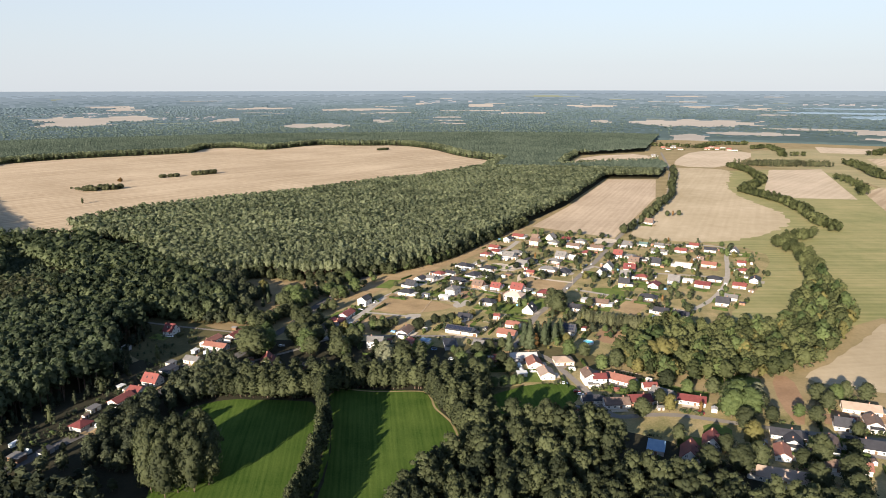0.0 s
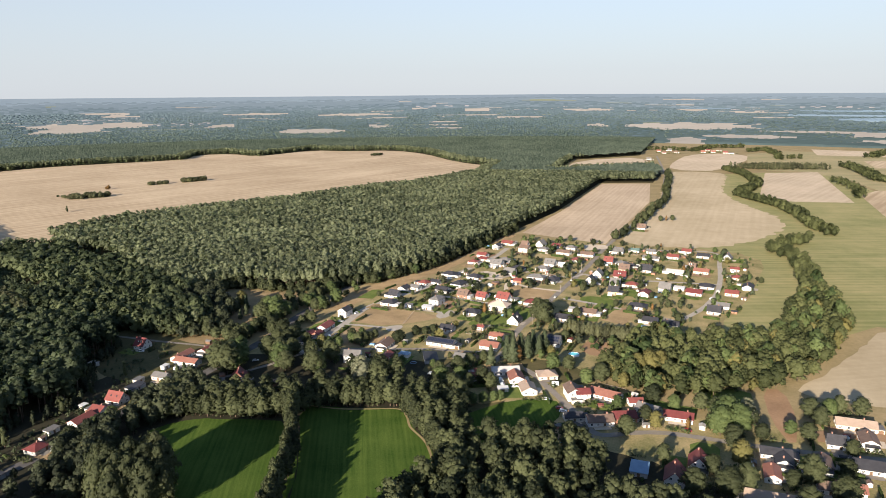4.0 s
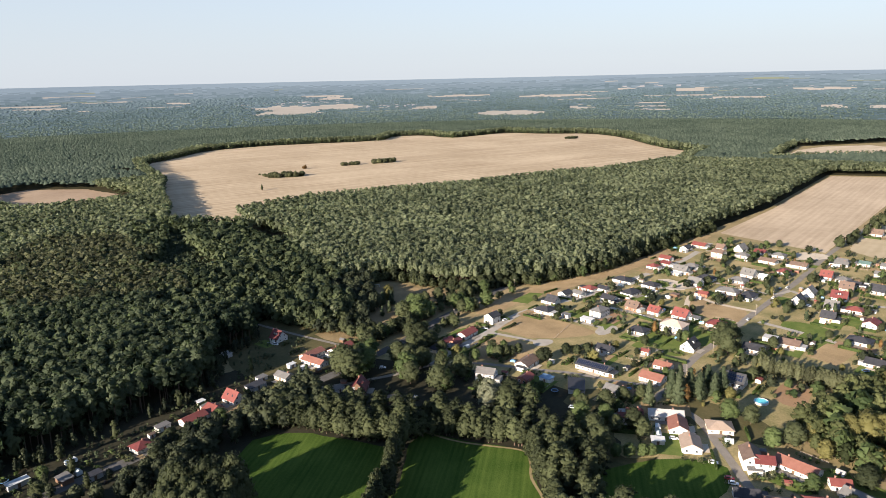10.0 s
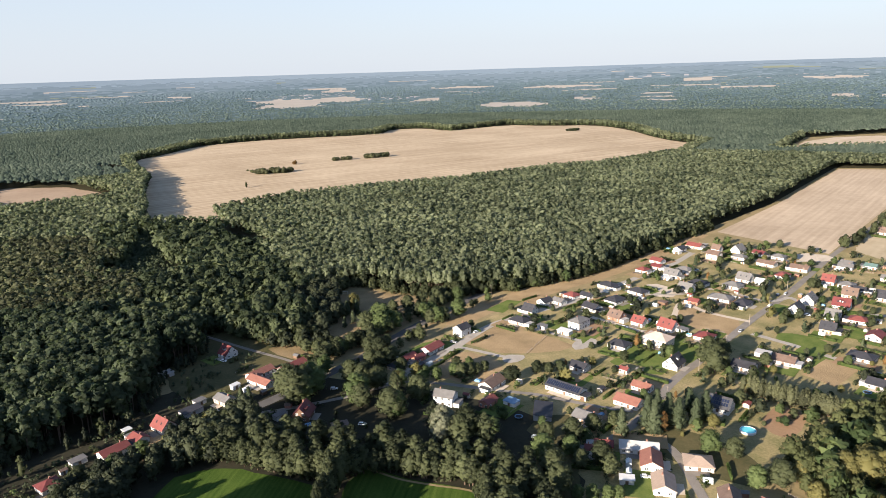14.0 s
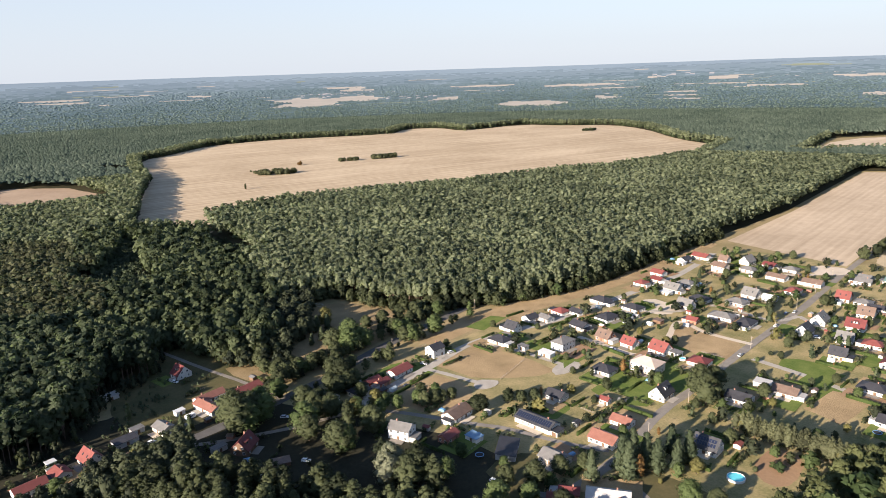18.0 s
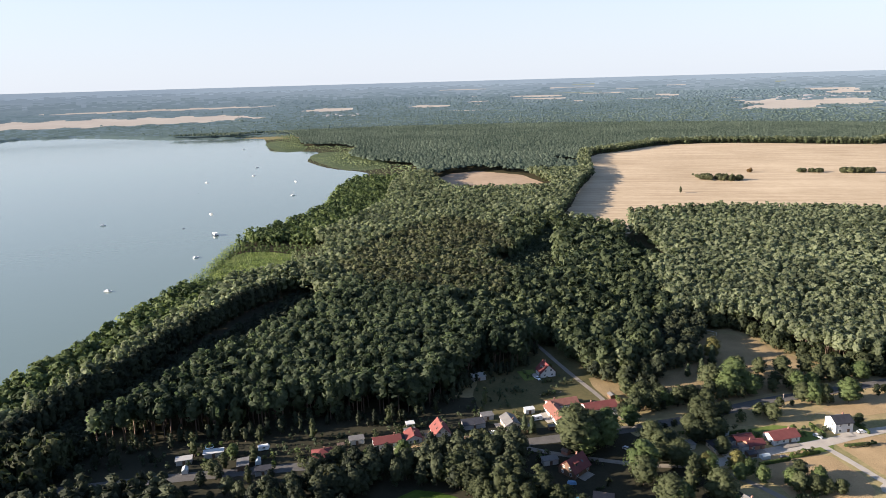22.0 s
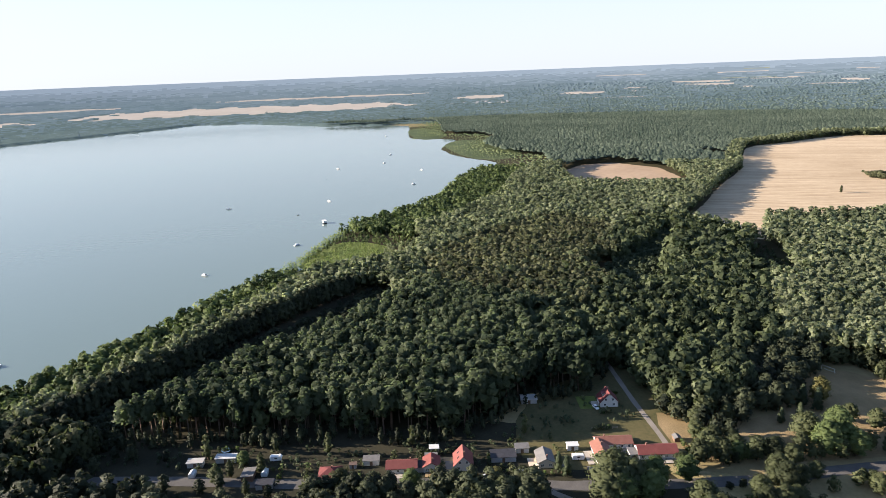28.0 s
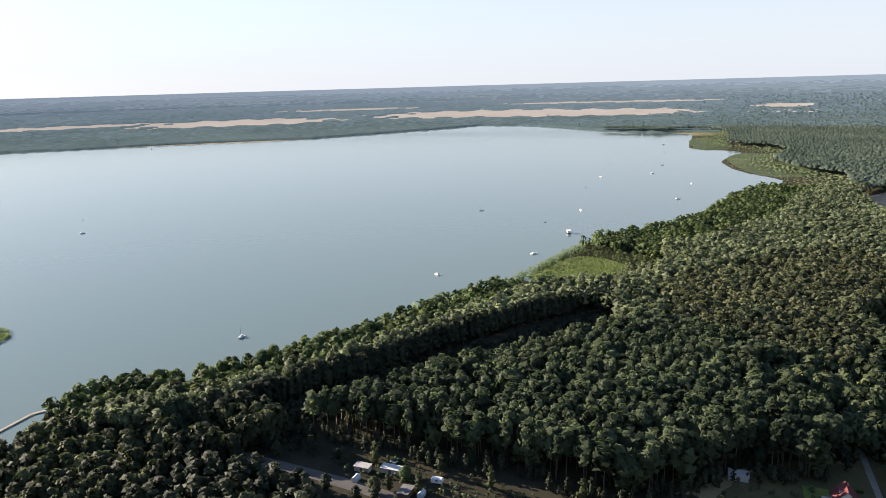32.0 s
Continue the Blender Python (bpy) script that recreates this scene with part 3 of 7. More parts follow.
ribbon("road_main", [(-300, 40), (-301, 150), (-293, 240), (-291, 291), (-287, 331), (-285, 357), (-284, 401), (-286, 443), (-291, 477), (-293, 544), (-294, 620), (-280, 700)], 7, 0.14, "asphalt", "shaded asphalt country road")
ribbon("road_new_street", [(-244, 410), (-247, 451), (-247, 479), (-249, 520), (-238, 560), (-227, 590), (-213, 662), (-200, 738), (-200, 820)], 6, 0.15, "gravel", "pale paved residential street")
ribbon("road_cross", [(-118, 420), (-114, 459), (-116, 507), (-112, 550), (-107, 622), (-99, 710), (-93, 824), (-80, 966), (-56, 1190), (-68, 1500), (-74, 1619), (-120, 2045)], 5.0, 0.15, "old_asphalt", "grey village road that runs on to the far hamlet")
ribbon("lane", [(-286, 338), (-273, 353), (-253, 387), (-244, 410), (-228, 425), (-187, 440), (-168, 447), (-139, 452), (-120, 458)], 3.2, 0.16, "old_asphalt", "narrow grey lane between gardens")
ribbon("track", [(-410, 394), (-396, 395), (-357, 397), (-322, 400), (-284, 401)], 2.7, 0.17, "old_asphalt", "pale gravel track into the wood")
ribbon("path_plot", [(-247, 476), (-229, 478), (-215, 479), (-206, 481)], 3.5, 0.17, "gravel", "pale gravel spur on an empty plot")
sheet("turning_place", [(-214, 482), (-204, 489), (-200, 485), (-202, 475), (-209, 472)], 0.18, "gravel", "pale gravel turning place", 1, fray=1)
sheet("turning_place_north", [(-188, 530), (-180, 538), (-174, 530), (-180, 512), (-187, 517)], 0.18, "gravel", "pale gravel turning place at the end of a path", 1, fray=1)
ribbon("path_north_plot", [(-247, 528), (-226, 530), (-200, 529), (-184, 528)], 3.5, 0.17, "gravel", "pale gravel path past the building plot")
ribbon("meadow_path", [(-196, 341), (-178, 343), (-163, 348), (-146, 354), (-138, 347), (-131, 336), (-117, 323), (-106, 305), (-101, 290), (-107, 262)], 1.3, 0.12, "dry_grass", "trodden sandy path round the meadow")
ribbon("lane_middle", [(-200, 572), (-175, 568), (-156, 567), (-150, 590), (-158, 634), (-136, 625), (-107, 622)], 4, 0.17, "sand", "sandy lane between houses")
ribbon("lane_upper", [(-205, 640), (-170, 650), (-150, 680), (-110, 672), (-97, 690)], 4, 0.17, "gravel", "pale lane between bungalows")
ribbon("lane_far", [(-200, 790), (-170, 785), (-130, 785), (-95, 815)], 5, 0.17, "sand", "sandy lane at the edge of the village")
ribbon("road_old", [(-118, 430), (-95, 436), (-73, 412), (-50, 381), (-36, 362), (-18, 370), (-3, 375), (17, 376), (39, 376), (66, 378), (110, 384)], 4.4, 0.16, "old_asphalt", "old village road")
ribbon("lane_east", [(-100, 600), (-60, 590), (-10, 570), (-3, 572), (14, 612), (26, 673), (28, 767), (20, 830), (-60, 812), (-93, 815)], 4.5, 0.18, "gravel", "pale lane round the east of the village")
ribbon("lane_inner", [(-97, 690), (-70, 672), (-30, 684), (26, 690)], 4, 0.19, "gravel", "pale lane between gardens")
sheet("sand_yard", [(-118, 800), (-120, 828), (-90, 832), (-92, 805)], 0.2, "sand", "pale sandy works yard at the field's edge", 1)

# ---- trees ----
rng = np.random.default_rng(7)
def ico(level):
    bm = bmesh.new()
    bmesh.ops.create_icosphere(bm, subdivisions=level, radius=1)
    v = np.array([p.co[:] for p in bm.verts])
    f = np.array([[q.index for q in p.verts] for p in bm.faces])
    bm.free()
    return v, f


EIGHT = np.array([(1, 0, 0), (-1, 0, 0), (0, 1, 0), (0, -1, 0), (0, 0, 1), (0, 0, -1)], float)
ICO = {0: (EIGHT, np.array([(0, 2, 4), (2, 1, 4), (1, 3, 4), (3, 0, 4), (2, 0, 5), (1, 2, 5), (3, 1, 5), (0, 3, 5)])), 1: ico(1), 2: ico(2)}


def unit(v):
    return v / np.maximum(np.linalg.norm(v, axis=1), 1e-9)[:, None]


def rnd_unit(r, n):
    return unit(r.normal(size=(n, 3)))


def leaves(r, centres, normals, size, wild=0.5):
    """Small three-cornered leaf clumps that lean about their normals."""
    n = len(centres)
    nn = unit(normals + wild * rnd_unit(r, n))
    a = unit(np.cross(nn, rnd_unit(r, n)))
    b = np.cross(nn, a)
    s = size * r.uniform(0.6, 1.3, n)[:, None]
    v = np.stack([centres + s * a, centres + s * (-0.5 * a + 0.85 * b), centres + s * (-0.5 * a - 0.85 * b)], 1).reshape(-1, 3)
    return v, np.arange(3 * n).reshape(-1, 3)


CROWN = {"pine": (0.138, 0.40), "round": (0.285, 0.07), "tall": (0.165, 0.03), "cone": (0.225, 0.04)}      # reach and foot of the crown
LOBES = {"high": (34, 30), "fine": (18, 16), "mid": (11, 9), "low": (5, 6), "tiny": (5, 1)}                                # boughs, and leaf clumps on each


def template(kind, detail, seed):
    """A tree one metre high: a dark inner mass, rounded boughs of leaf clumps over it, then the trunk and limbs. kind: pine, round, tall, cone."""
    r = np.random.default_rng(seed)
    V, F, M, N = [], [], [], []

    def add(v, f, m, nm):
        F.append(f + sum(len(q) for q in V))
        V.append(v)
        N.append(nm)
        M.append(np.full(len(f), m))

    w, z0 = CROWN[kind]

    def reach(t):
        if kind == "cone":
            return w * (1.0 - t) ** 0.85
        if kind == "pine":
            return w * (1 - t ** 2.6) ** 0.7 * np.minimum(1, 0.55 + 1.6 * t)
        if kind == "tall":
            return w * np.clip(1 - np.abs(1.8 * t - 0.72) ** 2.0, 0.02, 1) ** 0.7
        return w * np.clip(1 - np.abs(2 * t - 0.94) ** 2.3, 0.02, 1) ** 0.6

    n, each = LOBES[detail]
    if kind == "round" and detail == "mid":
        n, each = 15, 10
    if kind in ("tall", "round") and detail == "fine":
        n, each = 26, 17
    tall = 0.97 - z0
    t = np.sort((np.arange(n) + r.uniform(0.1, 0.9, n)) / n)
    t = 0.08 + 0.88 * t ** (0.75 if kind != "cone" else 1.2)
    a = 2.4 * np.arange(n) + r.uniform(-0.6, 0.6, n) + seed
    lobe = {"high": 0.40, "fine": 0.44, "mid": 0.52, "low": 0.70, "tiny": 0.0}[detail] * w * (0.78 if kind == "tall" or (kind == "round" and detail == "fine") else 1.0) * r.uniform(0.55, 1.4, n) * np.where(t > 0.8, 0.8, 1.0)
    rad = np.maximum(reach(t) - 0.55 * lobe, 0.0) * r.uniform(0.75, 1.1, n)
    c = np.stack([rad * np.cos(a), rad * np.sin(a), z0 + tall * t], 1)
    mid = np.array((0, 0, z0 + 0.42 * tall))
    half = np.array((w, w, 0.62 * tall))
    if detail == "tiny":
        q = 2 * math.pi * (np.arange(5) + r.uniform(-0.25, 0.25, 5)) / 5
        v = np.stack([1.15 * w * np.cos(q), 1.15 * w * np.sin(q), r.uniform(0.55, 0.75, 5)], 1) * np.append(r.uniform(0.8, 1.15, (5, 1)), np.ones((5, 1)), 1)[:, [0, 0, 1]]
        top = np.array([(*r.uniform(-0.05, 0.05, 2), 0.97)])
        nm = np.concatenate([unit(v * np.array((1, 1, 0)) + np.array((0, 0, 1.3 * w))), [(0, 0, 1.0)]])
        add(np.concatenate([v, top]), np.array([(k, (k + 1) % 5, 5) for k in range(5)]), 0, nm)
    else:
        cc, ll = np.repeat(c, each, 0), np.repeat(lobe, each)[:, None]
        u = rnd_unit(r, len(cc))
        away = unit((cc - mid) / half)
        u = unit(u + 0.75 * away)
        flat = np.array((1, 1, 0.8))
        size = {"high": 0.115, "fine": 0.14, "mid": 0.42, "low": 0.62}[detail] * w * (0.85 if kind == "round" else 1.0)
        pos = cc + ll * u * flat * r.uniform(0.65, 1.38, len(cc))[:, None]
        soft = unit(0.75 * u + 0.6 * unit((pos - mid) / half) + 0.4 * rnd_unit(r, len(cc)) + np.array((0, 0, 0.25)))
        add(*leaves(r, pos, u, size, 0.45), 0, np.repeat(soft, 3, 0))
        if detail in ("high", "fine"):
            bv, bf = ICO[1]
            for q, l in zip(c, lobe):
                v = q + 0.85 * l * bv * flat * r.uniform(0.7, 1.12, (len(bv), 1))
                add(v, bf, 0, unit(0.8 * bv + 0.6 * unit((v - mid) / half) + np.array((0, 0, 0.2))))
        iv, jf = ICO[{"high": 2, "fine": 1, "mid": 1, "low": 0}[detail]]
        v = iv * (1 + 0.12 * r.normal(size=(len(iv), 1)))
        tt = np.clip(0.5 + 0.5 * v[:, 2], 0.03, 0.97)
        rr = (0.70 if detail != "low" else 0.55) * reach(tt) / np.maximum(np.hypot(v[:, 0], v[:, 1]), 0.35)
        v = np.stack([v[:, 0] * rr, v[:, 1] * rr, z0 + 0.03 + (0.84 * tall) * tt], 1)
        add(v, jf, 0, unit((v - mid) / half))
    if detail in ("high", "fine", "mid"):
        k = 6 if detail == "high" else 3
        a = np.arange(k) * 2 * math.pi / k
        lean = r.uniform(-0.03, 0.03, 2)
        ring = [np.stack([q * np.cos(a) + lean[0] * z, q * np.sin(a) + lean[1] * z, np.full(k, z)], 1) for q, z in ((0.014, 0), (0.011, 0.4), (0.006, 0.72))]
        f = []
        for lv in range(2):
            for i in range(k):
                j = (i + 1) % k
                f += [(lv * k + i, lv * k + j, (lv + 1) * k + j), (lv * k + i, (lv + 1) * k + j, (lv + 1) * k + i)]
        add(np.concatenate(ring), np.array(f), 1, np.tile(np.stack([np.cos(a), np.sin(a), 0 * a], 1), (3, 1)))
        if detail == "high" and kind != "cone":
            for i in range(5):
                q = 1.26 * i + r.uniform(0, 1)
                tip = np.array((0.85 * w * math.cos(q), 0.85 * w * math.sin(q), 0.55 + 0.06 * i))
                base = np.array((lean[0] * 0.4, lean[1] * 0.4, 0.3 + 0.05 * i))
                side = np.array((-math.sin(q), math.cos(q), 0)) * 0.007
                add(np.array([base + side, base - side, tip, base + (0, 0, 0.016)]), np.array([(0, 1, 2), (1, 3, 2), (3, 0, 2)]), 1, unit(np.array([side, -side, side, (0, 0, 1.0)])))
    return np.concatenate(V), np.concatenate(F), np.concatenate(M), np.concatenate(N)


TEMPLATES = {(k, d): [template(k, d, 11 * i + 3) for i in range(5 if d != "tiny" else 6)] for k in ("pine", "round", "tall", "cone") for d in ("fine", "mid", "low", "tiny")}


def stand(name, x, y, h, kind, detail, leaf, label, wide=1.0):
    """A wood as one object: a tree of height h at every x, y."""
    if not len(x):
        return
    tp = TEMPLATES[kind, detail]
    pick = rng.integers(0, len(tp), len(x))
    VV, FF, MM, TT, NN = [], [], [], [], []
    base = 0
    for i, (v, f, m, nm) in enumerate(tp):
        w = pick == i
        k = int(w.sum())
        if not k:
            continue
        a = rng.uniform(0, 6.28, k)
        hh = h[w][:, None]
        sx = hh * (wide if np.ndim(wide) == 0 else wide[w][:, None]) * rng.uniform(0.8, 1.22, k)[:, None]
        c, s = np.cos(a)[:, None], np.sin(a)[:, None]
        X = x[w][:, None] + sx * (v[:, 0] * c - v[:, 1] * s)
        Y = y[w][:, None] + sx * (v[:, 0] * s + v[:, 1] * c)
        Z = hh * v[:, 2]
        if detail == "tiny":
            X, Y, Z = lay_np(X, Y, Z)
        VV.append(np.stack([X, Y, Z], 2).reshape(-1, 3))
        NN.append(np.stack([nm[:, 0] * c - nm[:, 1] * s, nm[:, 0] * s + nm[:, 1] * c, np.broadcast_to(nm[:, 2], X.shape)], 2).reshape(-1, 3))
        FF.append((f[None] + base + len(v) * np.arange(k)[:, None, None]).reshape(-1, 3))
        MM.append(np.tile(m, k))
        TT.append(np.repeat(rng.uniform(0, 1, k), len(f)))
        base += k * len(v)
    me = raw_mesh(name, np.concatenate(VV), np.concatenate(FF), [leaf, "bark"], np.concatenate(MM), np.concatenate(TT), np.concatenate(NN))
    return tagged(new(name, me), label, "trees", kind="stuff")


def scatter(x0, y0, x1, y1, step, jitter=0.42):
    gx, gy = np.meshgrid(np.arange(x0, x1, step), np.arange(y0, y1, step))
    gx = gx + (np.arange(gx.shape[0]) % 2)[:, None] * step / 2
    gx, gy = gx.ravel(), gy.ravel()
    return gx + rng.uniform(-jitter, jitter, len(gx)) * step, gy + rng.uniform(-jitter, jitter, len(gy)) * step


WOOD = [(-218, 884), (-232, 786), (-244, 677), (-275, 600), (-314, 556), (-340, 545), (-392, 540), (-408, 500), (-400, 470), (-352, 455), (-343, 425), (-352, 408), (-398, 402), (-402, 390), (-372, 372),
        (-372, 345), (-345, 325), (-330, 300), (-334, 243), (-332, 203), (-338, 162), (-330, 126), (-300, 100), (-285, 40), (-295, -20), (-500, -300), (-900, -400), (-3000, -2000), (-5000, 500), (-4000, 4000), (-170, 3500),
        (-165, 2050), (-320, 1870), (-305, 1560), (-205, 1655), (-105, 1720), (-80, 1600), (-86, 1440), (-185, 1405), (-196, 1050)]
BROAD = [(-660, 590), (-775, 545), (-760, 505), (-640, 440), (-540, 400), (-460, 350), (-420, 375), (-345, 410), (-345, 455), (-410, 500), (-470, 520), (-560, 560)]
GAP = [(-300, 82), (-335, 98), (-390, 124), (-420, 146), (-444, 152), (-478, 170), (-524, 198), (-560, 226), (-563, 248), (-530, 266), (-498, 262), (-442, 222), (-405, 190), (-372, 172), (-341, 145), (-306, 120)]
RIDE = [(-668, 596), (-625, 600), (-548, 575), (-530, 558), (-575, 556), (-625, 570)]
BROWN = [(-520, 300), (-470, 390), (-560, 440), (-720, 470), (-780, 420), (-680, 320), (-600, 280)]
REED_BED = [(-634, 174), (-650, 171), (-680, 177), (-734, 196), (-724, 224), (-700, 246), (-657, 238), (-634, 210), (-626, 190)]
LANE_PINES = [(-300, 60), (-345, 150), (-450, 215), (-540, 300), (-520, 400), (-400, 400), (-330, 330)]
HOLLOW = [(-600, 415), (-545, 425), (-520, 440), (-545, 470), (-590, 485), (-700, 530), (-735, 535), (-690, 505), (-630, 465)]
OPEN = [BIG_FIELD, SMALL_FIELD, FIELD_STRIP, SMALL_EAST, LAKE, GAP, RIDE, HOLLOW, REED_BED]
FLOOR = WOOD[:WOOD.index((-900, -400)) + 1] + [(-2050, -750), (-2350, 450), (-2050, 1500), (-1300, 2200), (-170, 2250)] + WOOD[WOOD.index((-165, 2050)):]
sheet("forest_floor", FLOOR, 0.04, "forest_floor", "leaf litter under the trees, darkened for shade", 0)
# near-black colour stands for the shade cast behind the shore belt
sheet("gap_floor", GAP, 0.09, "shade_dark_ground", "ground behind the shore trees, coloured dark for shade", 0)
sheet("headland", [(-1366, 402), (-1408, 352), (-1585, 314), (-1675, 302), (-1773, 330), (-1796, 368), (-1700, 430), (-1500, 470), (-1400, 450)], 0.13, "shore_green", "low green reeds on a headland", 1, fray=4)
sheet("headland_far", [(-1825, 238), (-2061, 198), (-2190, 204), (-2226, 250), (-2050, 310), (-1850, 310)], 0.13, "shore_green", "low green reeds on a far headland", 1, fray=4)
sheet("reed_bed", [(-630, 172), (-650, 166), (-682, 170), (-738, 190), (-730, 226), (-702, 250), (-655, 242), (-630, 214), (-622, 192)], 0.16, "reed", "green reed bed at the lake's edge", 1, fray=4)
PATH_LINE = [(0, 0), (7, 171), (-64, 335)]


def woods():
    x, y = scatter(-2500, -600, 0, 2650, 8.0)
    d = np.hypot(x - CX, y - CY)
    ok = inside(x, y, WOOD) & (d < 2500)
    for p in OPEN:
        ok &= ~inside(x, y, p)
    x, y = x[ok], y[ok]
    pd = near_line(x, y, PATH_LINE)
    wet = near_line(x, y, SHORE_NEAR[9:] + SHORE_FAR[:9])
    m = (pd > 1150) & (wet < 95)
    edge = np.clip((wet[m] - 25) / 110, 0, 1)
    stand("far_shore_wood", x[m], y[m], (1.8 + 7.0 * edge) * rng.uniform(0.7, 1.3, m.sum()), "round", "tiny", "shore_green", "low green willows and reeds on far headlands", 1.2 + 1.6 * (1 - edge))
    rim = np.minimum.reduce([near_line(x, y, p + p[:1]) for p in (BIG_FIELD, SMALL_EAST)])
    m = (pd > 1150) & (rim < 26)
    stand("far_wood_edge", x[m], y[m], rng.uniform(14, 18, m.sum()), "pine", "low", "pine", "far edge of the pines round the stubble fields", 1.5)
    m = (pd > 1150) & (rim < 14)
    stand("far_wood_bushes", x[m], y[m], rng.uniform(5, 11, m.sum()), "round", "low", "oak_leaf", "leafy bushes under the far edge of the pines", 1.3)
    m = (pd > 1150) & (wet >= 95) & (rim >= 26)
    stand("far_wood", x[m], y[m], rng.uniform(15, 18.5, m.sum()), "round", "tiny", "far_wood", "wide pine and mixed woods seen far off", 0.95)
    x, y = scatter(-1250, -500, -60, 1500, 5.3)
    x2, y2 = scatter(-760, -150, -180, 900, 4.6)
    pd, pd2 = near_line(x, y, PATH_LINE), near_line(x2, y2, PATH_LINE)
    x, y = np.concatenate([x[pd > 560], x2[pd2 <= 560]]), np.concatenate([y[pd > 560], y2[pd2 <= 560]])
    ok = inside(x, y, WOOD)
    for p in OPEN:
        ok &= ~inside(x, y, p)
    x, y = x[ok], y[ok]
    pd = near_line(x, y, PATH_LINE)
    k = pd <= 1150
    x, y, pd = x[k], y[k], pd[k]
    shore = near_line(x, y, SHORE_NEAR)
    strip = (shore < 42) | ((shore < 85) & (x < -700))
    broad = inside(x, y, BROAD) & ~strip
    brown = inside(x, y, BROWN) & ~strip
    mixed = (rng.uniform(0, 1, len(x)) < 0.16) & ~strip & ~broad & (x + y < 60)
    lane = inside(x, y, LANE_PINES) & ~(strip | broad | brown | mixed)
    pine = ~(strip | broad | brown | mixed | lane)
    thin = rng.uniform(0, 1, len(x)) + np.where(inside(x, y, LANE_PINES), 0.08, 0.0)
    for sel, nm, kind, leaf, lo, hi, label, keep, wide in ((lane, "dark_pine_wood", "pine", "dark_pine", 20, 23.5, "stand of pines beside the lane, darkened for shade", 0.88, 1.2), (pine, "pine_wood", "pine", "pine", 16.5, 19.5, "dense stand of tall pines", 0.88, 1.25), (brown, "brown_pine_wood", "pine", "brown_pine", 15.5, 18.5, "stand of drought-browned pines", 0.9, 1.2),
                                                           (broad | mixed, "broadleaf_wood", "round", "oak_leaf", 13.5, 18.5, "mixed broadleaved wood", 0.5, 0.95), (strip, "shore_wood", "round", "alder", 9.5, 14, "bright alder and willow belt on the lake shore", 0.66, 1.05)):
        for a, b, det in ((0, 460, "mid"), (460, 1160, "low")):
            m = sel & (pd >= a) & (pd < b) & (thin < keep)
            low = np.where(near_line(x[m], y[m], REED_BED + REED_BED[:1]) < 34, 0.42, 1.0)
            stand(nm, x[m], y[m], low * rng.uniform(lo, hi, m.sum()), kind, det, leaf, label, wide)


woods()

GROVE = [(-98, 300), (-85, 330), (-62, 340), (-34, 340), (-26, 318), (-5, 298), (20, 296), (40, 298), (70, 300), (100, 298), (100, 232), (-108, 225), (-112, 245)]
BELT = [(-258, 303), (-246, 311), (-230, 316), (-208, 322), (-196, 334), (-180, 352), (-160, 358), (-142, 363), (-128, 346), (-107, 326), (-97, 306), (-88, 316), (-104, 352), (-136, 380), (-200, 352), (-232, 340), (-262, 324)]
WEST_CLUMP = [(-236, 224), (-230, 240), (-210, 246), (-201, 242), (-196, 228), (-198, 212), (-228, 210)]
EAST_WOOD = [(-42, 466), (-36, 500), (-20, 522), (10, 526), (40, 532), (60, 552), (74, 605), (88, 660), (95, 735), (112, 735), (120, 660), (116, 590), (98, 530), (80, 482), (62, 458), (40, 442), (15, 428), (-8, 416), (-30, 422), (-46, 440)]
SOUTH_WOODS = [(-300, 112), (-225, 120), (-215, 60), (-200, 14), (-262, 26), (-288, 14)]
COTTAGE_TREES = [(-322, 122), (-314, 178), (-306, 196), (-288, 212), (-280, 245), (-264, 240), (-258, 212), (-240, 210), (-226, 206), (-226, 150), (-262, 125)]
LANE_TREES = [(-281, 245), (-281, 332), (-268, 340), (-248, 322), (-254, 305), (-264, 285), (-258, 250)]
# mostly unseen trees, added to throw shade over the cottage gardens
COTTAGE_SHADE_WOOD = [(-284, 120), (-280, 180), (-262, 190), (-228, 196), (-225, 120)]
# canopy added over the south end so that its shade runs up the road
ROAD_SHADE_WOOD = [(-332, 60), (-335, 126), (-318, 138), (-286, 134), (-284, 112), (-290, 60)]
YARD_TREES = [(-222, 382), (-214, 394), (-196, 398), (-165, 400), (-150, 385), (-185, 368)]
WEST_TREES = [(-262, 214), (-240, 220), (-243, 258), (-270, 264), (-270, 236)]
THICKET = [(-345, 425), (-352, 455), (-400, 468), (-408, 500), (-396, 512), (-372, 500), (-345, 470), (-330, 440)]


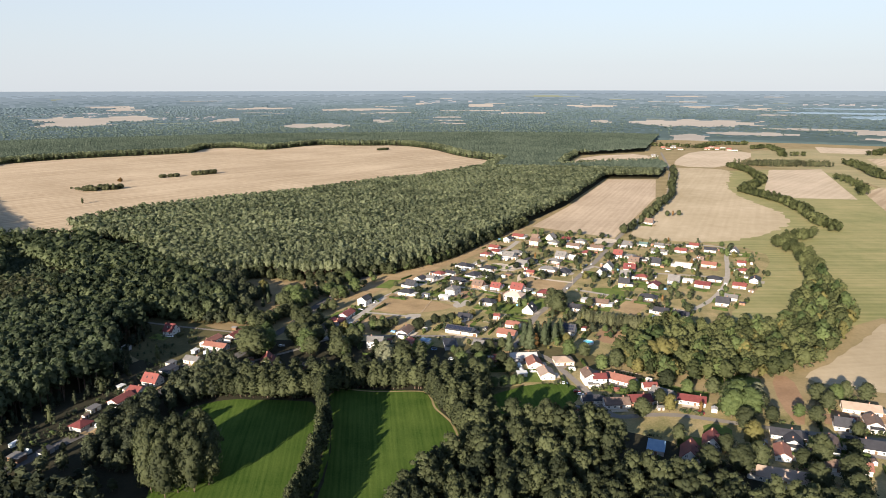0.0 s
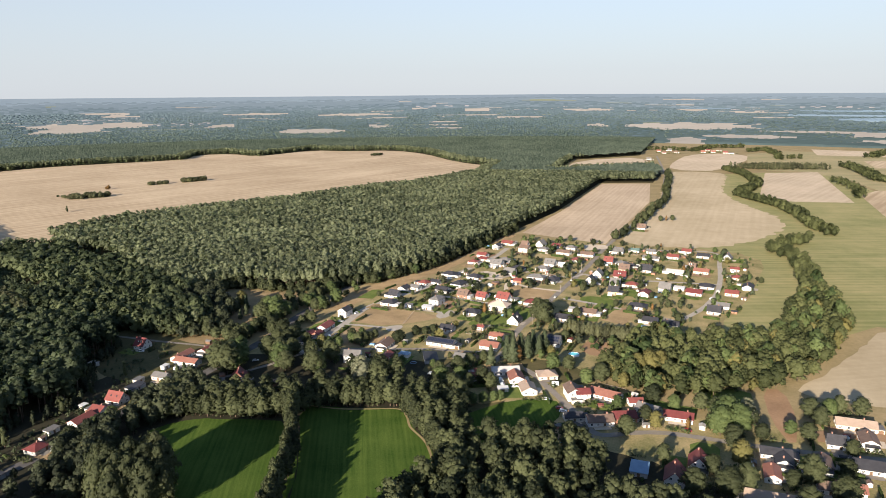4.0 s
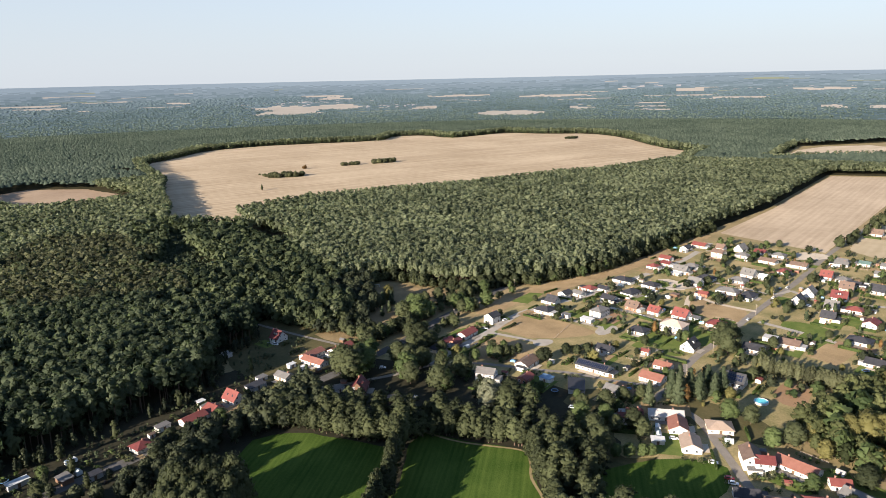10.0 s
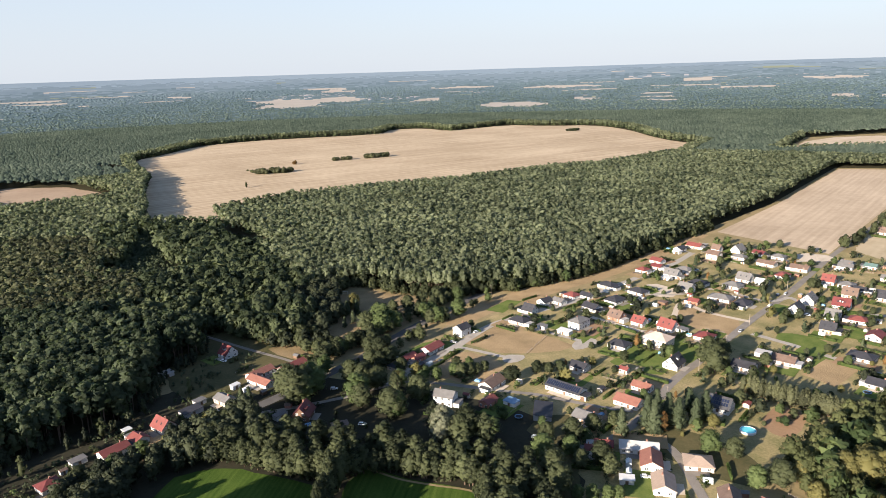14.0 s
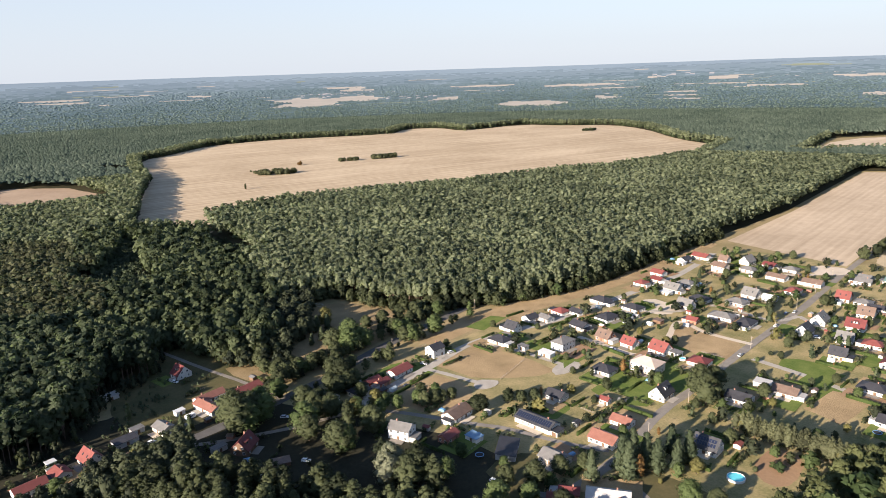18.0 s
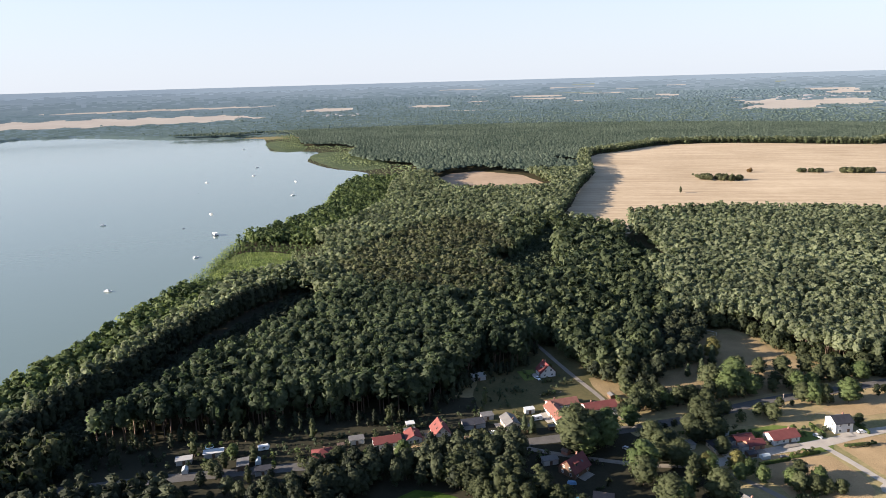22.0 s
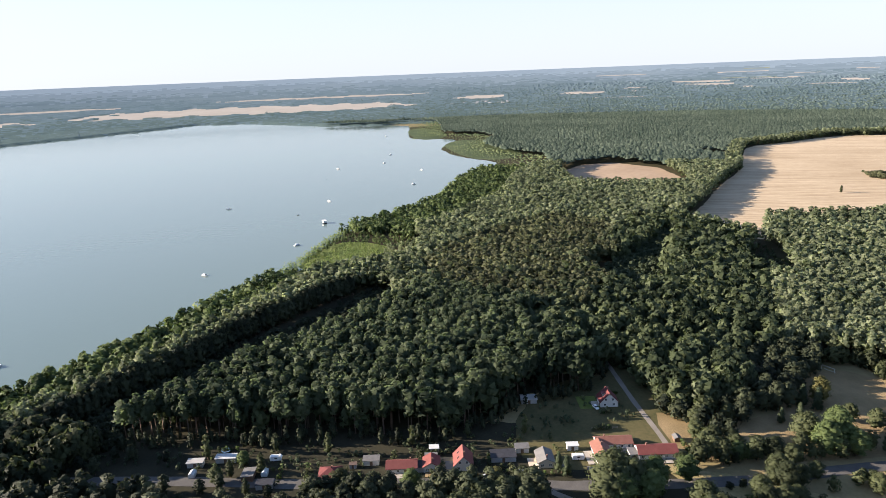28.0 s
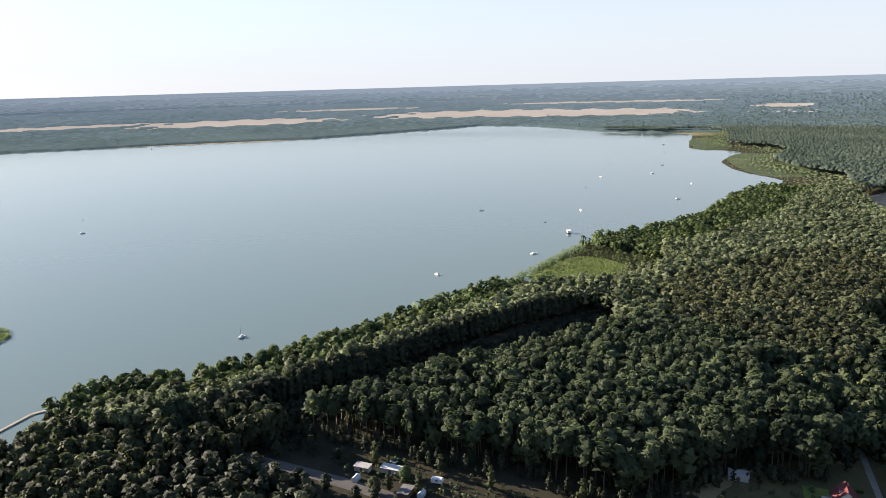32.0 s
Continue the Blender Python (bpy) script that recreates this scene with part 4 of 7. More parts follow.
def groves():
    for nm, poly, step, kind, leaf, lo, hi, label, wide in (
            ("village_grove", GROVE, 8.5, "round", "broadleaf", 13, 20, "tall leafy grove behind the houses", 0.95), ("meadow_belt", BELT, 7.5, "tall", "broadleaf", 14, 19, "row of leafy trees round the meadows", 1.6),
            ("stream_wood", EAST_WOOD, 8.6, "round", "olive_leaf", 10, 17, "broadleaved wood along the stream", 1.1), ("stream_wood_light", EAST_WOOD, 19.0, "round", "alder", 10, 18, "light green trees along the stream", 1.0),
            ("stream_wood_yellow", EAST_WOOD, 27.0, "round", "yellow_leaf", 8, 15, "yellowing trees along the stream", 1.0),
            # lane, cottage, thicket and west trees carry their shade in the leaf colour
            ("lane_trees", LANE_TREES, 6.5, "round", "shade_and_dark_leaf", 11, 17, "leafy trees between the lane and the meadows", 1.0), ("yard_trees", YARD_TREES, 17.0, "tall", "broadleaf", 16, 22, "tall leafy trees above the meadows", 1.35),
            ("cottage_trees", COTTAGE_TREES, 12.0, "round", "shade_and_dark_leaf", 6, 12, "small shaded trees among the cottage gardens", 1.0),
            ("cottage_shade_wood", COTTAGE_SHADE_WOOD, 6.5, "tall", "shade_and_dark_leaf", 15, 19, "tall trees, mostly unseen, added to shade the cottage gardens", 1.4),
            ("road_shade_wood", ROAD_SHADE_WOOD, 6.5, "round", "broadleaf", 14, 18, "leafy trees added across the road to cast shade on it", 0.9),
            ("thicket", THICKET, 7.5, "round", "shade_and_dark_leaf", 11, 17, "thicket of leafy trees at the edge of the pines", 1.1),
            ("west_trees", WEST_TREES, 7.5, "round", "shade_and_dark_leaf", 12, 16, "shaded trees among the cottage gardens", 0.95),
            ("lane_wood", SOUTH_WOODS, 6.5, "round", "broadleaf", 11, 15, "leafy trees between the cottages and the lake", 0.95)):
        xs, ys = zip(*poly)
        x, y = scatter(min(xs), min(ys), max(xs), max(ys), step)
        ok = inside(x, y, poly) & (near_line(x, y, [(-300, 40), (-301, 150), (-293, 240)]) > 5)
        x, y = x[ok], y[ok]
        stand(nm, x, y, rng.uniform(lo, hi, len(x)), kind, "mid" if nm in ("lane_wood", "cottage_shade_wood", "road_shade_wood", "stream_wood_light", "stream_wood_yellow") else "fine", leaf, label, wide)


def tree_row(nm, line, gap, spread, kind, leaf, lo, hi, label):
    """Trees or bushes scattered along a line, as one object."""
    X, Y = [], []
    for (x1, y1), (x2, y2) in zip(line, line[1:]):
        n = max(1, int(math.hypot(x2 - x1, y2 - y1) / gap * max(1, spread / 5)))
        t = (np.arange(n) + rng.uniform(0, 0.6, n)) / n
        X.append(x1 + (x2 - x1) * t + rng.uniform(-spread, spread, n)), Y.append(y1 + (y2 - y1) * t + rng.uniform(-spread, spread, n))
    X, Y = np.concatenate(X), np.concatenate(Y)
    stand(nm, X, Y, rng.uniform(lo, hi, len(X)), kind, "low" if "scrub" in nm or nm == "gap_thicket" or nm.startswith(("far_", "field_", "pasture_", "hamlet_")) else "fine" if nm in ("hedge_row", "belt_front", "stream_bend_trees", "road_side_trees", "tall_hedge") else "mid", leaf, label, {"hedge_row": 0.95, "belt_front": 1.5}.get(nm, 1.1))


groves()
tree_row("hedge_row", [(-200, 330), (-172, 284), (-152, 234), (-140, 190)], 1.7, 1.6, "tall", "broadleaf", 17.5, 21, "high hedge between two meadows")
tree_row("road_trees", [(-88, 860), (-72, 966), (-50, 1190), (-60, 1500), (-70, 1640)], 9, 5, "round", "broadleaf", 8, 13, "line of trees beside the country road")
tree_row("stream_trees", [(50, 1720), (88, 1600), (104, 1450), (64, 1300), (104, 1222), (134, 1130), (144, 1020), (160, 972)], 2.7, 6, "round", "olive_leaf", 9, 14, "winding line of trees along a stream")
tree_row("stream_bend_trees", [(124, 925), (84, 856), (104, 808), (108, 738)], 4.2, 8, "round", "olive_leaf", 10, 15, "clumps of round trees beside the stream")
tree_row("field_trees", [(90, 1770), (170, 1793), (245, 1820)], 3.0, 34, "tall", "brown_pine", 10, 13, "block of drab trees between fields")
tree_row("hamlet_trees", [(-176, 2255), (-91, 2253), (-24, 2226), (28, 2400), (76, 2387), (119, 2422)], 6, 12, "round", "olive_leaf", 8, 13, "trees round a far hamlet")
tree_row("pasture_trees", [(122, 2242), (171, 2318), (190, 2159), (186, 2015)], 5, 9, "round", "olive_leaf", 8, 13, "thick hedge of trees on far pastures")
tree_row("far_hedge", [(209, 2055), (249, 2065)], 4, 8, "round", "olive_leaf", 9, 13, "clump of trees on far pastures")
tree_row("far_copse", [(314, 1882), (327, 1733), (327, 1604), (354, 1555), (386, 1546)], 4, 12, "round", "olive_leaf", 9, 14, "thick belt of trees among far fields")
tree_row("far_bushes", [(246, 1572), (257, 1500), (262, 1418), (249, 1326)], 6, 9, "round", "olive_leaf", 7, 12, "bushes and trees between pastures")
tree_row("far_belt", [(410, 2142), (503, 2317), (571, 2397)], 5, 14, "round", "olive_leaf", 9, 14, "far belt of trees on pastures")
tree_row("clearing_trees", [(-398, 412), (-372, 412), (-352, 418), (-334, 428)], 4.0, 5, "round", "broadleaf", 9, 15, "leafy trees between the gravel track and the clearing")
# leaf colour darkened in place of shade beside the track
tree_row("track_trees", [(-344, 410), (-328, 419), (-312, 427)], 4.5, 4, "round", "shade_and_dark_leaf", 8, 13, "leafy trees beside the gravel track")
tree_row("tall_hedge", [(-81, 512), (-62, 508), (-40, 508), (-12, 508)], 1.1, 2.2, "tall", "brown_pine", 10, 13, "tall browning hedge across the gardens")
# unlit edge of the wood, painted with the darker leaf
tree_row("undergrowth", [(-322, 110), (-332, 165), (-328, 205), (-330, 245), (-326, 295), (-340, 325), (-366, 345), (-368, 372), (-398, 388)], 2.0, 5, "tall", "shade_and_dark_leaf", 4, 10, "undergrowth along the wood's edge, leaves darkened for shade")
# hollow and field corner filled with scrub, spruce-dark so they read as shade
tree_row("hollow_scrub", [(-725, 528), (-640, 482), (-590, 455), (-540, 440)], 0.8, 18, "round", "spruce", 3, 6.5, "scrub added in a forest hollow, coloured dark for shade")
tree_row("ride_scrub", [(-650, 588), (-600, 580), (-545, 566)], 0.9, 10, "round", "spruce", 1.5, 3.5, "scrub added in the field's corner, coloured dark for shade")
tree_row("belt_front", [(-262, 302), (-250, 308), (-230, 314), (-209, 320), (-199, 330), (-184, 346), (-163, 352), (-144, 359), (-131, 345), (-113, 325), (-101, 307), (-97, 290), (-103, 268), (-110, 246)], 2.6, 1.4, "tall", "broadleaf", 11, 16, "dense leafy edge of the meadow trees")
tree_row("meadow_bushes", [(-146, 358), (-130, 340), (-114, 324), (-102, 306), (-97, 290), (-104, 262), (-110, 242)], 1.5, 1.2, "round", "broadleaf", 3, 7, "leafy bushes along the meadow path")
# spruce colour used here to keep the strip as dark as shade
tree_row("lane_scrub", [(-322, 120), (-318, 180), (-314, 240), (-312, 300), (-322, 335), (-345, 352), (-350, 390)], 2.4, 11, "round", "spruce", 1.2, 3, "scrub between the wood and the lane, coloured dark for shade")
tree_row("lane_tall_trees", [(-322, 120), (-320, 180), (-318, 240), (-318, 300), (-330, 335), (-352, 352)], 28, 5, "tall", "broadleaf", 9, 13, "shaded slender trees between the wood and the lane")
# scrub added to fill the gap; its dark leaves stand for shade
tree_row("gap_thicket", [(-305, 104), (-345, 128), (-405, 158), (-440, 186), (-505, 232), (-545, 252)], 0.4, 17, "round", "shade_and_dark_leaf", 2, 6, "scrub added behind the shore trees, coloured dark for shade")
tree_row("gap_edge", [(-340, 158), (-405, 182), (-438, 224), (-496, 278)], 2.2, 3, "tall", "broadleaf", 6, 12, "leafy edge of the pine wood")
# the belt's side away from the sun, its shade put into the leaves
tree_row("gap_belt", [(-300, 84), (-335, 100), (-390, 126), (-420, 147), (-444, 154), (-478, 172), (-524, 200), (-558, 226)], 1.0, 2.5, "tall", "shade_and_dark_leaf", 14.5, 18, "dense back of the shore belt, leaves darkened for shade")
tree_row("edge_bushes", [(-405, 500), (-392, 536), (-340, 541), (-314, 552), (-272, 600), (-244, 677), (-231, 786), (-216, 882)], 1.9, 4, "round", "broadleaf", 4, 12, "leafy trees along the edge of the pines")
tree_row("road_side_trees", [(-299, 405), (-300, 445), (-303, 480), (-304, 540), (-304, 600)], 5, 3.5, "round", "broadleaf", 6, 13, "leafy trees along the shaded country road")
tree_row("road_side_bushes", [(-277, 410), (-278, 450), (-282, 500), (-284, 560)], 9, 3, "round", "broadleaf", 3, 7, "bushes along the country road")
tree_row("wood_edge_trees", [(-288, 560), (-262, 640), (-240, 720)], 14, 8, "round", "alder", 6, 10, "bushy edge of the pine wood")


# ---- the distance: woods, fields and waters beyond the level land ----
def hill_height(deg, D):
    return np.clip(D / 9000 - 0.4, 0, 1.2) * (60 * np.exp(-((deg - 12) / 14) ** 2) + 22 * np.exp(-((deg + 12) / 9) ** 2) + 15 * np.exp(-((deg - 60) / 30) ** 2))


def land_kind(deg, drop):
    """What covers the far land, by bearing and by angle under the skyline: 0 wood, 1 field, 2 water, 3 village, 4 pasture."""
    kind = np.zeros(deg.shape, int)
    north = [(48.8, 4.7, 48.7, 6.8), (39.1, 1.6, 53.1, 5), (31.9, 3, 65.7, 6.7), (26.2, 1.1, 56.9, 6), (20.7, 1.9, 62.4, 2.5), (22.7, 1.0, 28.6, 3), (18, 1.5, 32.7, 4), (7.9, 1.2, 58, 4.1), (0.7, 5.5, 58.8, 8.8), (8.9, 2.1, 33.6, 3.4),
             (0.7, 1.3, 32, 3.8), (47.3, 1.9, 29.9, 2.7), (36.1, 2.7, 34.3, 2.9), (28.4, 3.3, 37.8, 3.5), (-12, 1.5, 70, 6.8), (0.8, 1.6, 85, 9), (-16, 5, 80, 6), (-4, 4, 76, 5), (-20, 5, 55, 5), (14, 2, 45, 2), (-9, 5, 66, 3)]
    west = [(99, 9, 54.9, 9), (84.5, 2.3, 47.1, 3.8), (76.8, 1.9, 46.1, 2.9), (58.2, 1.1, 35.6, 2.7), (50.1, 2.8, 56.4, 6.3), (46.1, 1.6, 34.2, 4), (45.4, 1.2, 48.9, 7.2), (126.5, 8.1, 56.6, 8), (107, 9, 53.3, 9), (97.2, 9, 37.7, 2.5), (118, 6, 40, 2.5), (68, 3, 33, 2), (140, 8, 52, 4)]
    for b, w, v, hv in north + west:
        e = ((deg - b) / w) ** 2 + ((drop - v) / (0.75 * hv)) ** 2 + 0.45 * np.sin(deg * 2.3 + v) * np.cos(drop * 0.8 + b)
        kind[e < 1] = 1
    br = np.random.default_rng(31)
    for k in range(130):
        b, w, v, hv = br.uniform(-28, 75), br.uniform(0.5, 3.2), br.uniform(15, 58), br.uniform(0.3, 1.2)
        kind[((deg - b) / w) ** 2 + ((drop - v - 0.12 * (deg - b)) / hv) ** 2 < 1] = 1 if k % 3 else 4
    for b, w, v, hv in ((-9.5, 4.6, 40, 2.2), (-15, 6, 46, 3.5), (-13, 7, 33, 1.8), (0, 2.5, 30, 1.0)):
        kind[((deg - b) / w) ** 2 + ((drop - v) / hv) ** 2 < 1] = 2
    for b, w, v, hv in ((41, 3.0, 50, 3), (49, 3.5, 43, 3), (-4, 3.0, 33, 2), (9, 2.4, 31, 2), (-9, 3, 29, 1.5), (46, 3, 40, 3), (84, 3, 58, 3), (21, 3, 27, 1.5), (14, 3, 33, 1.5)):
        kind[(((deg - b) / w) ** 2 + ((drop - v) / hv) ** 2 < 1) & (br.uniform(0, 1, deg.shape) < 0.2)] = 3
    return kind


def distant_land():
    bear = np.radians(np.arange(-30, 172, 0.34))
    inv = np.linspace(1 / 2380.0, 1 / 70000.0, 96)
    B, I = np.meshgrid(bear, inv)
    D = 1 / I
    X, Y = CX - D * np.sin(B), CY + D * np.cos(B)
    deg = np.degrees(B)
    drop = 1233 * 173.0 * I
    kind = land_kind(deg, drop)
    h = np.where(D < 7500, 5.0, 12.0) + rng.uniform(-1.6, 1.6, D.shape)
    hills = hill_height(deg, D)
    wet = inside(X.ravel(), Y.ravel(), LAKE).reshape(X.shape)
    # picks the haze-tinted wood colour by angle under the skyline
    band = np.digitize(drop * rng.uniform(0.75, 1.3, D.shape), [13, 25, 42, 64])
    h = np.where(kind == 0, h, np.where(kind == 3, 9, np.where(drop > 45, 1.5, 4.0))) + hills
    h[wet] = -3.0
    h[0] = -1.0
    same = kind.copy()
    for q in (np.roll(kind, -1, 0), np.roll(kind, -1, 1), np.roll(np.roll(kind, -1, 0), -1, 1)):
        same[(q != kind) & (kind != 3)] = 0
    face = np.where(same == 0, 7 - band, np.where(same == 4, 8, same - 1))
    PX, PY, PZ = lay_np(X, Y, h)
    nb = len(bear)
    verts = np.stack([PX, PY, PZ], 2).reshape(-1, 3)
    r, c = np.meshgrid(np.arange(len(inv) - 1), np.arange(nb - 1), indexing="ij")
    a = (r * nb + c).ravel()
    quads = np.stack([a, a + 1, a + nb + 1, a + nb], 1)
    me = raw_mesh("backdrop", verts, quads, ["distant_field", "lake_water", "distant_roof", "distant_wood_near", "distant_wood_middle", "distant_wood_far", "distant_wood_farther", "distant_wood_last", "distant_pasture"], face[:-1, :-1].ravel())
    tagged(new("backdrop", me), "distant woods with haze in their colours, pale fields and villages", "distance", kind="structure")


def distant_woods():
    """Single crowns over the nearer half of the far land."""
    n = 60000
    D = 2330.0 * (7200 / 2330.0) ** rng.uniform(0, 1, n)
    B = radians(-28) + radians(196) * rng.uniform(0, 1, n)
    X, Y, deg, drop = CX - D * np.sin(B), CY + D * np.cos(B), np.degrees(B), 1233 * 173.0 / D
    ok = (land_kind(deg, drop) == 0) & ~inside(X, Y, LAKE)
    for p in (NORTH_FIELD, BIG_FIELD):
        ok &= ~inside(X, Y, p)
    ok &= (D > 2480) | ~((deg < 12) & (deg > -30))
    ok &= (deg > 6) | (rng.uniform(0, 1, len(D)) < np.clip((D - 2500) / 1800, 0.06, 1))
    X, Y, D, deg = X[ok], Y[ok], D[ok], deg[ok]
    drop = 1233 * 173.0 / D
    # haze tint by distance; towards the west the paler bands start nearer
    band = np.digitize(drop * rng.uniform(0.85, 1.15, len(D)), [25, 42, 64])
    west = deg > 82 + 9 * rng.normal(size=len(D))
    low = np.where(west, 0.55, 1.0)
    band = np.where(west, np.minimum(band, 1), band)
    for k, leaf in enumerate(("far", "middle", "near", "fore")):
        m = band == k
        stand("distant_trees", X[m], Y[m], low[m] * rng.uniform(9, 13, m.sum()) + hill_height(deg[m], D[m]), "round", "tiny", "distant_wood_" + leaf, "crowns of far woods, tinted for haze", 0.0015 * D[m] / 3.2)


distant_land()
distant_woods()


# ---- houses ----
def hull(name):
    return tagged(new(name), category="house")


def mesh_of(name, build, material):
    bm = bmesh.new()
    build(bm)
    me = bpy.data.meshes.new(name)
    bm.to_mesh(me)
    bm.free()
    me.materials.append(MATS[material])
    return me


def frame_shape(bm):
    box(bm, -0.62, -0.07, -0.68, 0.62, 0.0, -0.58), box(bm, -0.62, -0.07, 0.58, 0.62, 0.0, 0.68)
    box(bm, -0.62, -0.07, -0.58, -0.53, 0.0, 0.58), box(bm, 0.53, -0.07, -0.58, 0.62, 0.0, 0.58), box(bm, -0.04, -0.06, -0.58, 0.04, 0.0, 0.58)


WINDOW_FRAME = mesh_of("window", frame_shape, "window_frame")
PANE = mesh_of("pane", lambda bm: box(bm, -0.53, -0.03, -0.58, 0.53, 0.0, 0.58), "glass")
DOOR = mesh_of("door", lambda bm: (box(bm, -0.55, -0.08, 0, 0.55, 0.0, 2.1), box(bm, -0.65, -0.05, 0, -0.55, 0, 2.2), box(bm, 0.55, -0.05, 0, 0.65, 0, 2.2)), "door_wood")
CHIMNEY = mesh_of("chimney", lambda bm: (box(bm, -0.3, -0.3, 0, 0.3, 0.3, 1.9), box(bm, -0.36, -0.36, 1.9, 0.36, 0.36, 2.02)), "chimney_brick")
SKYLIGHT = mesh_of("skylight", lambda bm: box(bm, -0.4, -0.6, 0, 0.4, 0.6, 0.09), "glass")
SOLAR = mesh_of("solar_panel", lambda bm: box(bm, -0.5, -0.82, 0, 0.5, 0.82, 0.06), "panel_blue")
SHAPES = {"g": (3.0, 45, "storey-and-a-half house"), "l": (2.8, 27, "low house"), "h": (2.75, 24, "hipped bungalow"), "v": (5.4, 25, "two-storey hipped villa"), "t": (5.3, 30, "two-storey house"), "s": (2.5, 4, "flat-roofed outbuilding")}
ROOF_WORD = {"slate": "anthracite tiled", "grey": "grey tiled", "red": "bright red tiled", "maroon": "dark red", "orange": "orange clay tiled", "brown": "weathered brown", "cream": "pale salmon", "tan": "faded tan", "pale": "pale sheet", "white": "white sheet",
             "blue": "blue sheet", "teal": "dark green", "solar": "dark solar-panelled"}
WALL_WORD = {"white": "white", "cream": "cream", "pale": "pale", "grey": "grey", "yellow": "yellow", "brick": "red brick", "timber": "dark timber", "tan": "tan"}
hr = random.Random(5)


def house(x, y, rot, L, W, style, roof, wall, place):
    eave, pitch, word = SHAPES[style]
    tall = math.tan(radians(pitch)) * W / 2
    root = new("outbuilding" if style == "s" else "house")
    root.matrix_world = pose(x, y, 0, 0, 0, rot)
    tagged(root, "%s %s with %s roof, %s" % (WALL_WORD[wall], word, ROOF_WORD[roof], place), "shed" if style == "s" else "house", place)
    a, b = L / 2, W / 2
    hip = style in ("h", "v")
    bm = bmesh.new()
    if hip or style == "s":
        box(bm, -a, -b, 0, a, b, eave)
    else:
        solid(bm, [(-a, -b, 0), (a, -b, 0), (a, b, 0), (-a, b, 0), (-a, -b, eave), (a, -b, eave), (a, b, eave), (-a, b, eave), (-a, 0, eave + tall), (a, 0, eave + tall)],
              [(3, 2, 1, 0), (0, 1, 5, 4), (2, 3, 7, 6), (1, 2, 6, 9, 5), (3, 0, 4, 8, 7), (4, 5, 9, 8), (6, 7, 8, 9)])
    part("wall", bm, "wall_" + wall, root)
    bm = bmesh.new()
    o, th = (0.35, 0.14) if style == "s" else (0.5, 0.24)
    slope = math.tan(radians(pitch))
    if style == "s":
        solid(bm, [(-a - o, -b - o, eave + 0.02), (a + o, -b - o, eave + 0.02), (a + o, b + o, eave + 0.02 + slope * W), (-a - o, b + o, eave + 0.02 + slope * W),
                   (-a - o, -b - o, eave + th), (a + o, -b - o, eave + th), (a + o, b + o, eave + th + slope * W), (-a - o, b + o, eave + th + slope * W)],
              [(3, 2, 1, 0), (4, 5, 6, 7), (0, 1, 5, 4), (1, 2, 6, 5), (2, 3, 7, 6), (3, 0, 4, 7)])
    elif hip:
        e, r = eave - o * slope * 0.4, max(0.3, a - b)
        top = e + slope * (b + o)
        low = [(-a - o, -b - o, e), (a + o, -b - o, e), (a + o, b + o, e), (-a - o, b + o, e)]
        solid(bm, [(px, py, pz - 0.16) for px, py, pz in low] + low + [(-r, 0, top), (r, 0, top)],
              [(3, 2, 1, 0), (0, 1, 5, 4), (1, 2, 6, 5), (2, 3, 7, 6), (3, 0, 4, 7), (4, 5, 9, 8), (6, 7, 8, 9), (5, 6, 9), (7, 4, 8)])
    else:
        e, ridge = eave - o * slope + 0.03, eave + tall + 0.03
        sec = [(-b - o, e), (0, ridge), (b + o, e), (b + o, e + th), (0, ridge + th), (-b - o, e + th)]
        solid(bm, [(sx, py, pz) for sx in (-a - o, a + o) for py, pz in sec],
              [(0, 1, 7, 6), (1, 2, 8, 7), (2, 3, 9, 8), (3, 4, 10, 9), (4, 5, 11, 10), (5, 0, 6, 11), (0, 5, 4, 1), (1, 4, 3, 2), (6, 7, 10, 11), (7, 8, 9, 10)])
    rf = part("roof", bm, "roof_" + roof, root)

    def put(me, m, name, parent=root, label=""):
        ob = new(name, me)
        ob.parent = parent
        ob.matrix_local = m
        if label:
            ob["label"] = label
        return ob

    def window(m):
        put(PANE, pose(0, 0, 0), "pane", put(WINDOW_FRAME, m, "window"))

    if style == "s":
        put(DOOR, pose(0, -b, 0), "door")
        return root
    n = max(2, int(L / 3.2))
    for side, turn in ((-1, 0), (1, 180)):
        for k in range(n):
            px = -a + L * (k + 0.5) / n
            if side == -1 and k == n // 2:
                put(DOOR, pose(px, -b, 0), "door")
            else:
                window(pose(px, side * b, 1.5, 0, 0, turn))
            if eave > 5:
                window(pose(px, side * b, 4.2, 0, 0, turn))
    for side, turn in ((-1, -90), (1, 90)):
        zs = (1.5, 4.2) if style in ("g", "t", "v") else (1.5,)
        for z in zs:
            for q in (-0.19, 0.19) if z > 2 else (-0.25, 0.25):
                window(pose(side * a, q * W, z, 0, 0, turn))
    if hip:
        if hr.random() < 0.6:
            put(CHIMNEY, pose(hr.choice((-1, 1)) * 0.1 * L, 0.6, eave + tall - 1.2), "chimney")
    else:
        put(CHIMNEY, pose(hr.choice((-0.25, 0.2, 0.3)) * L, 0.5, eave + tall - 1.0), "chimney")
    if roof == "solar":
        for side in ((-1, 1) if style == "g" else (-1,)):
            for k in range(int(L / 1.3)):
                for q in (0.35, 0.68):
                    yy = side * b * q
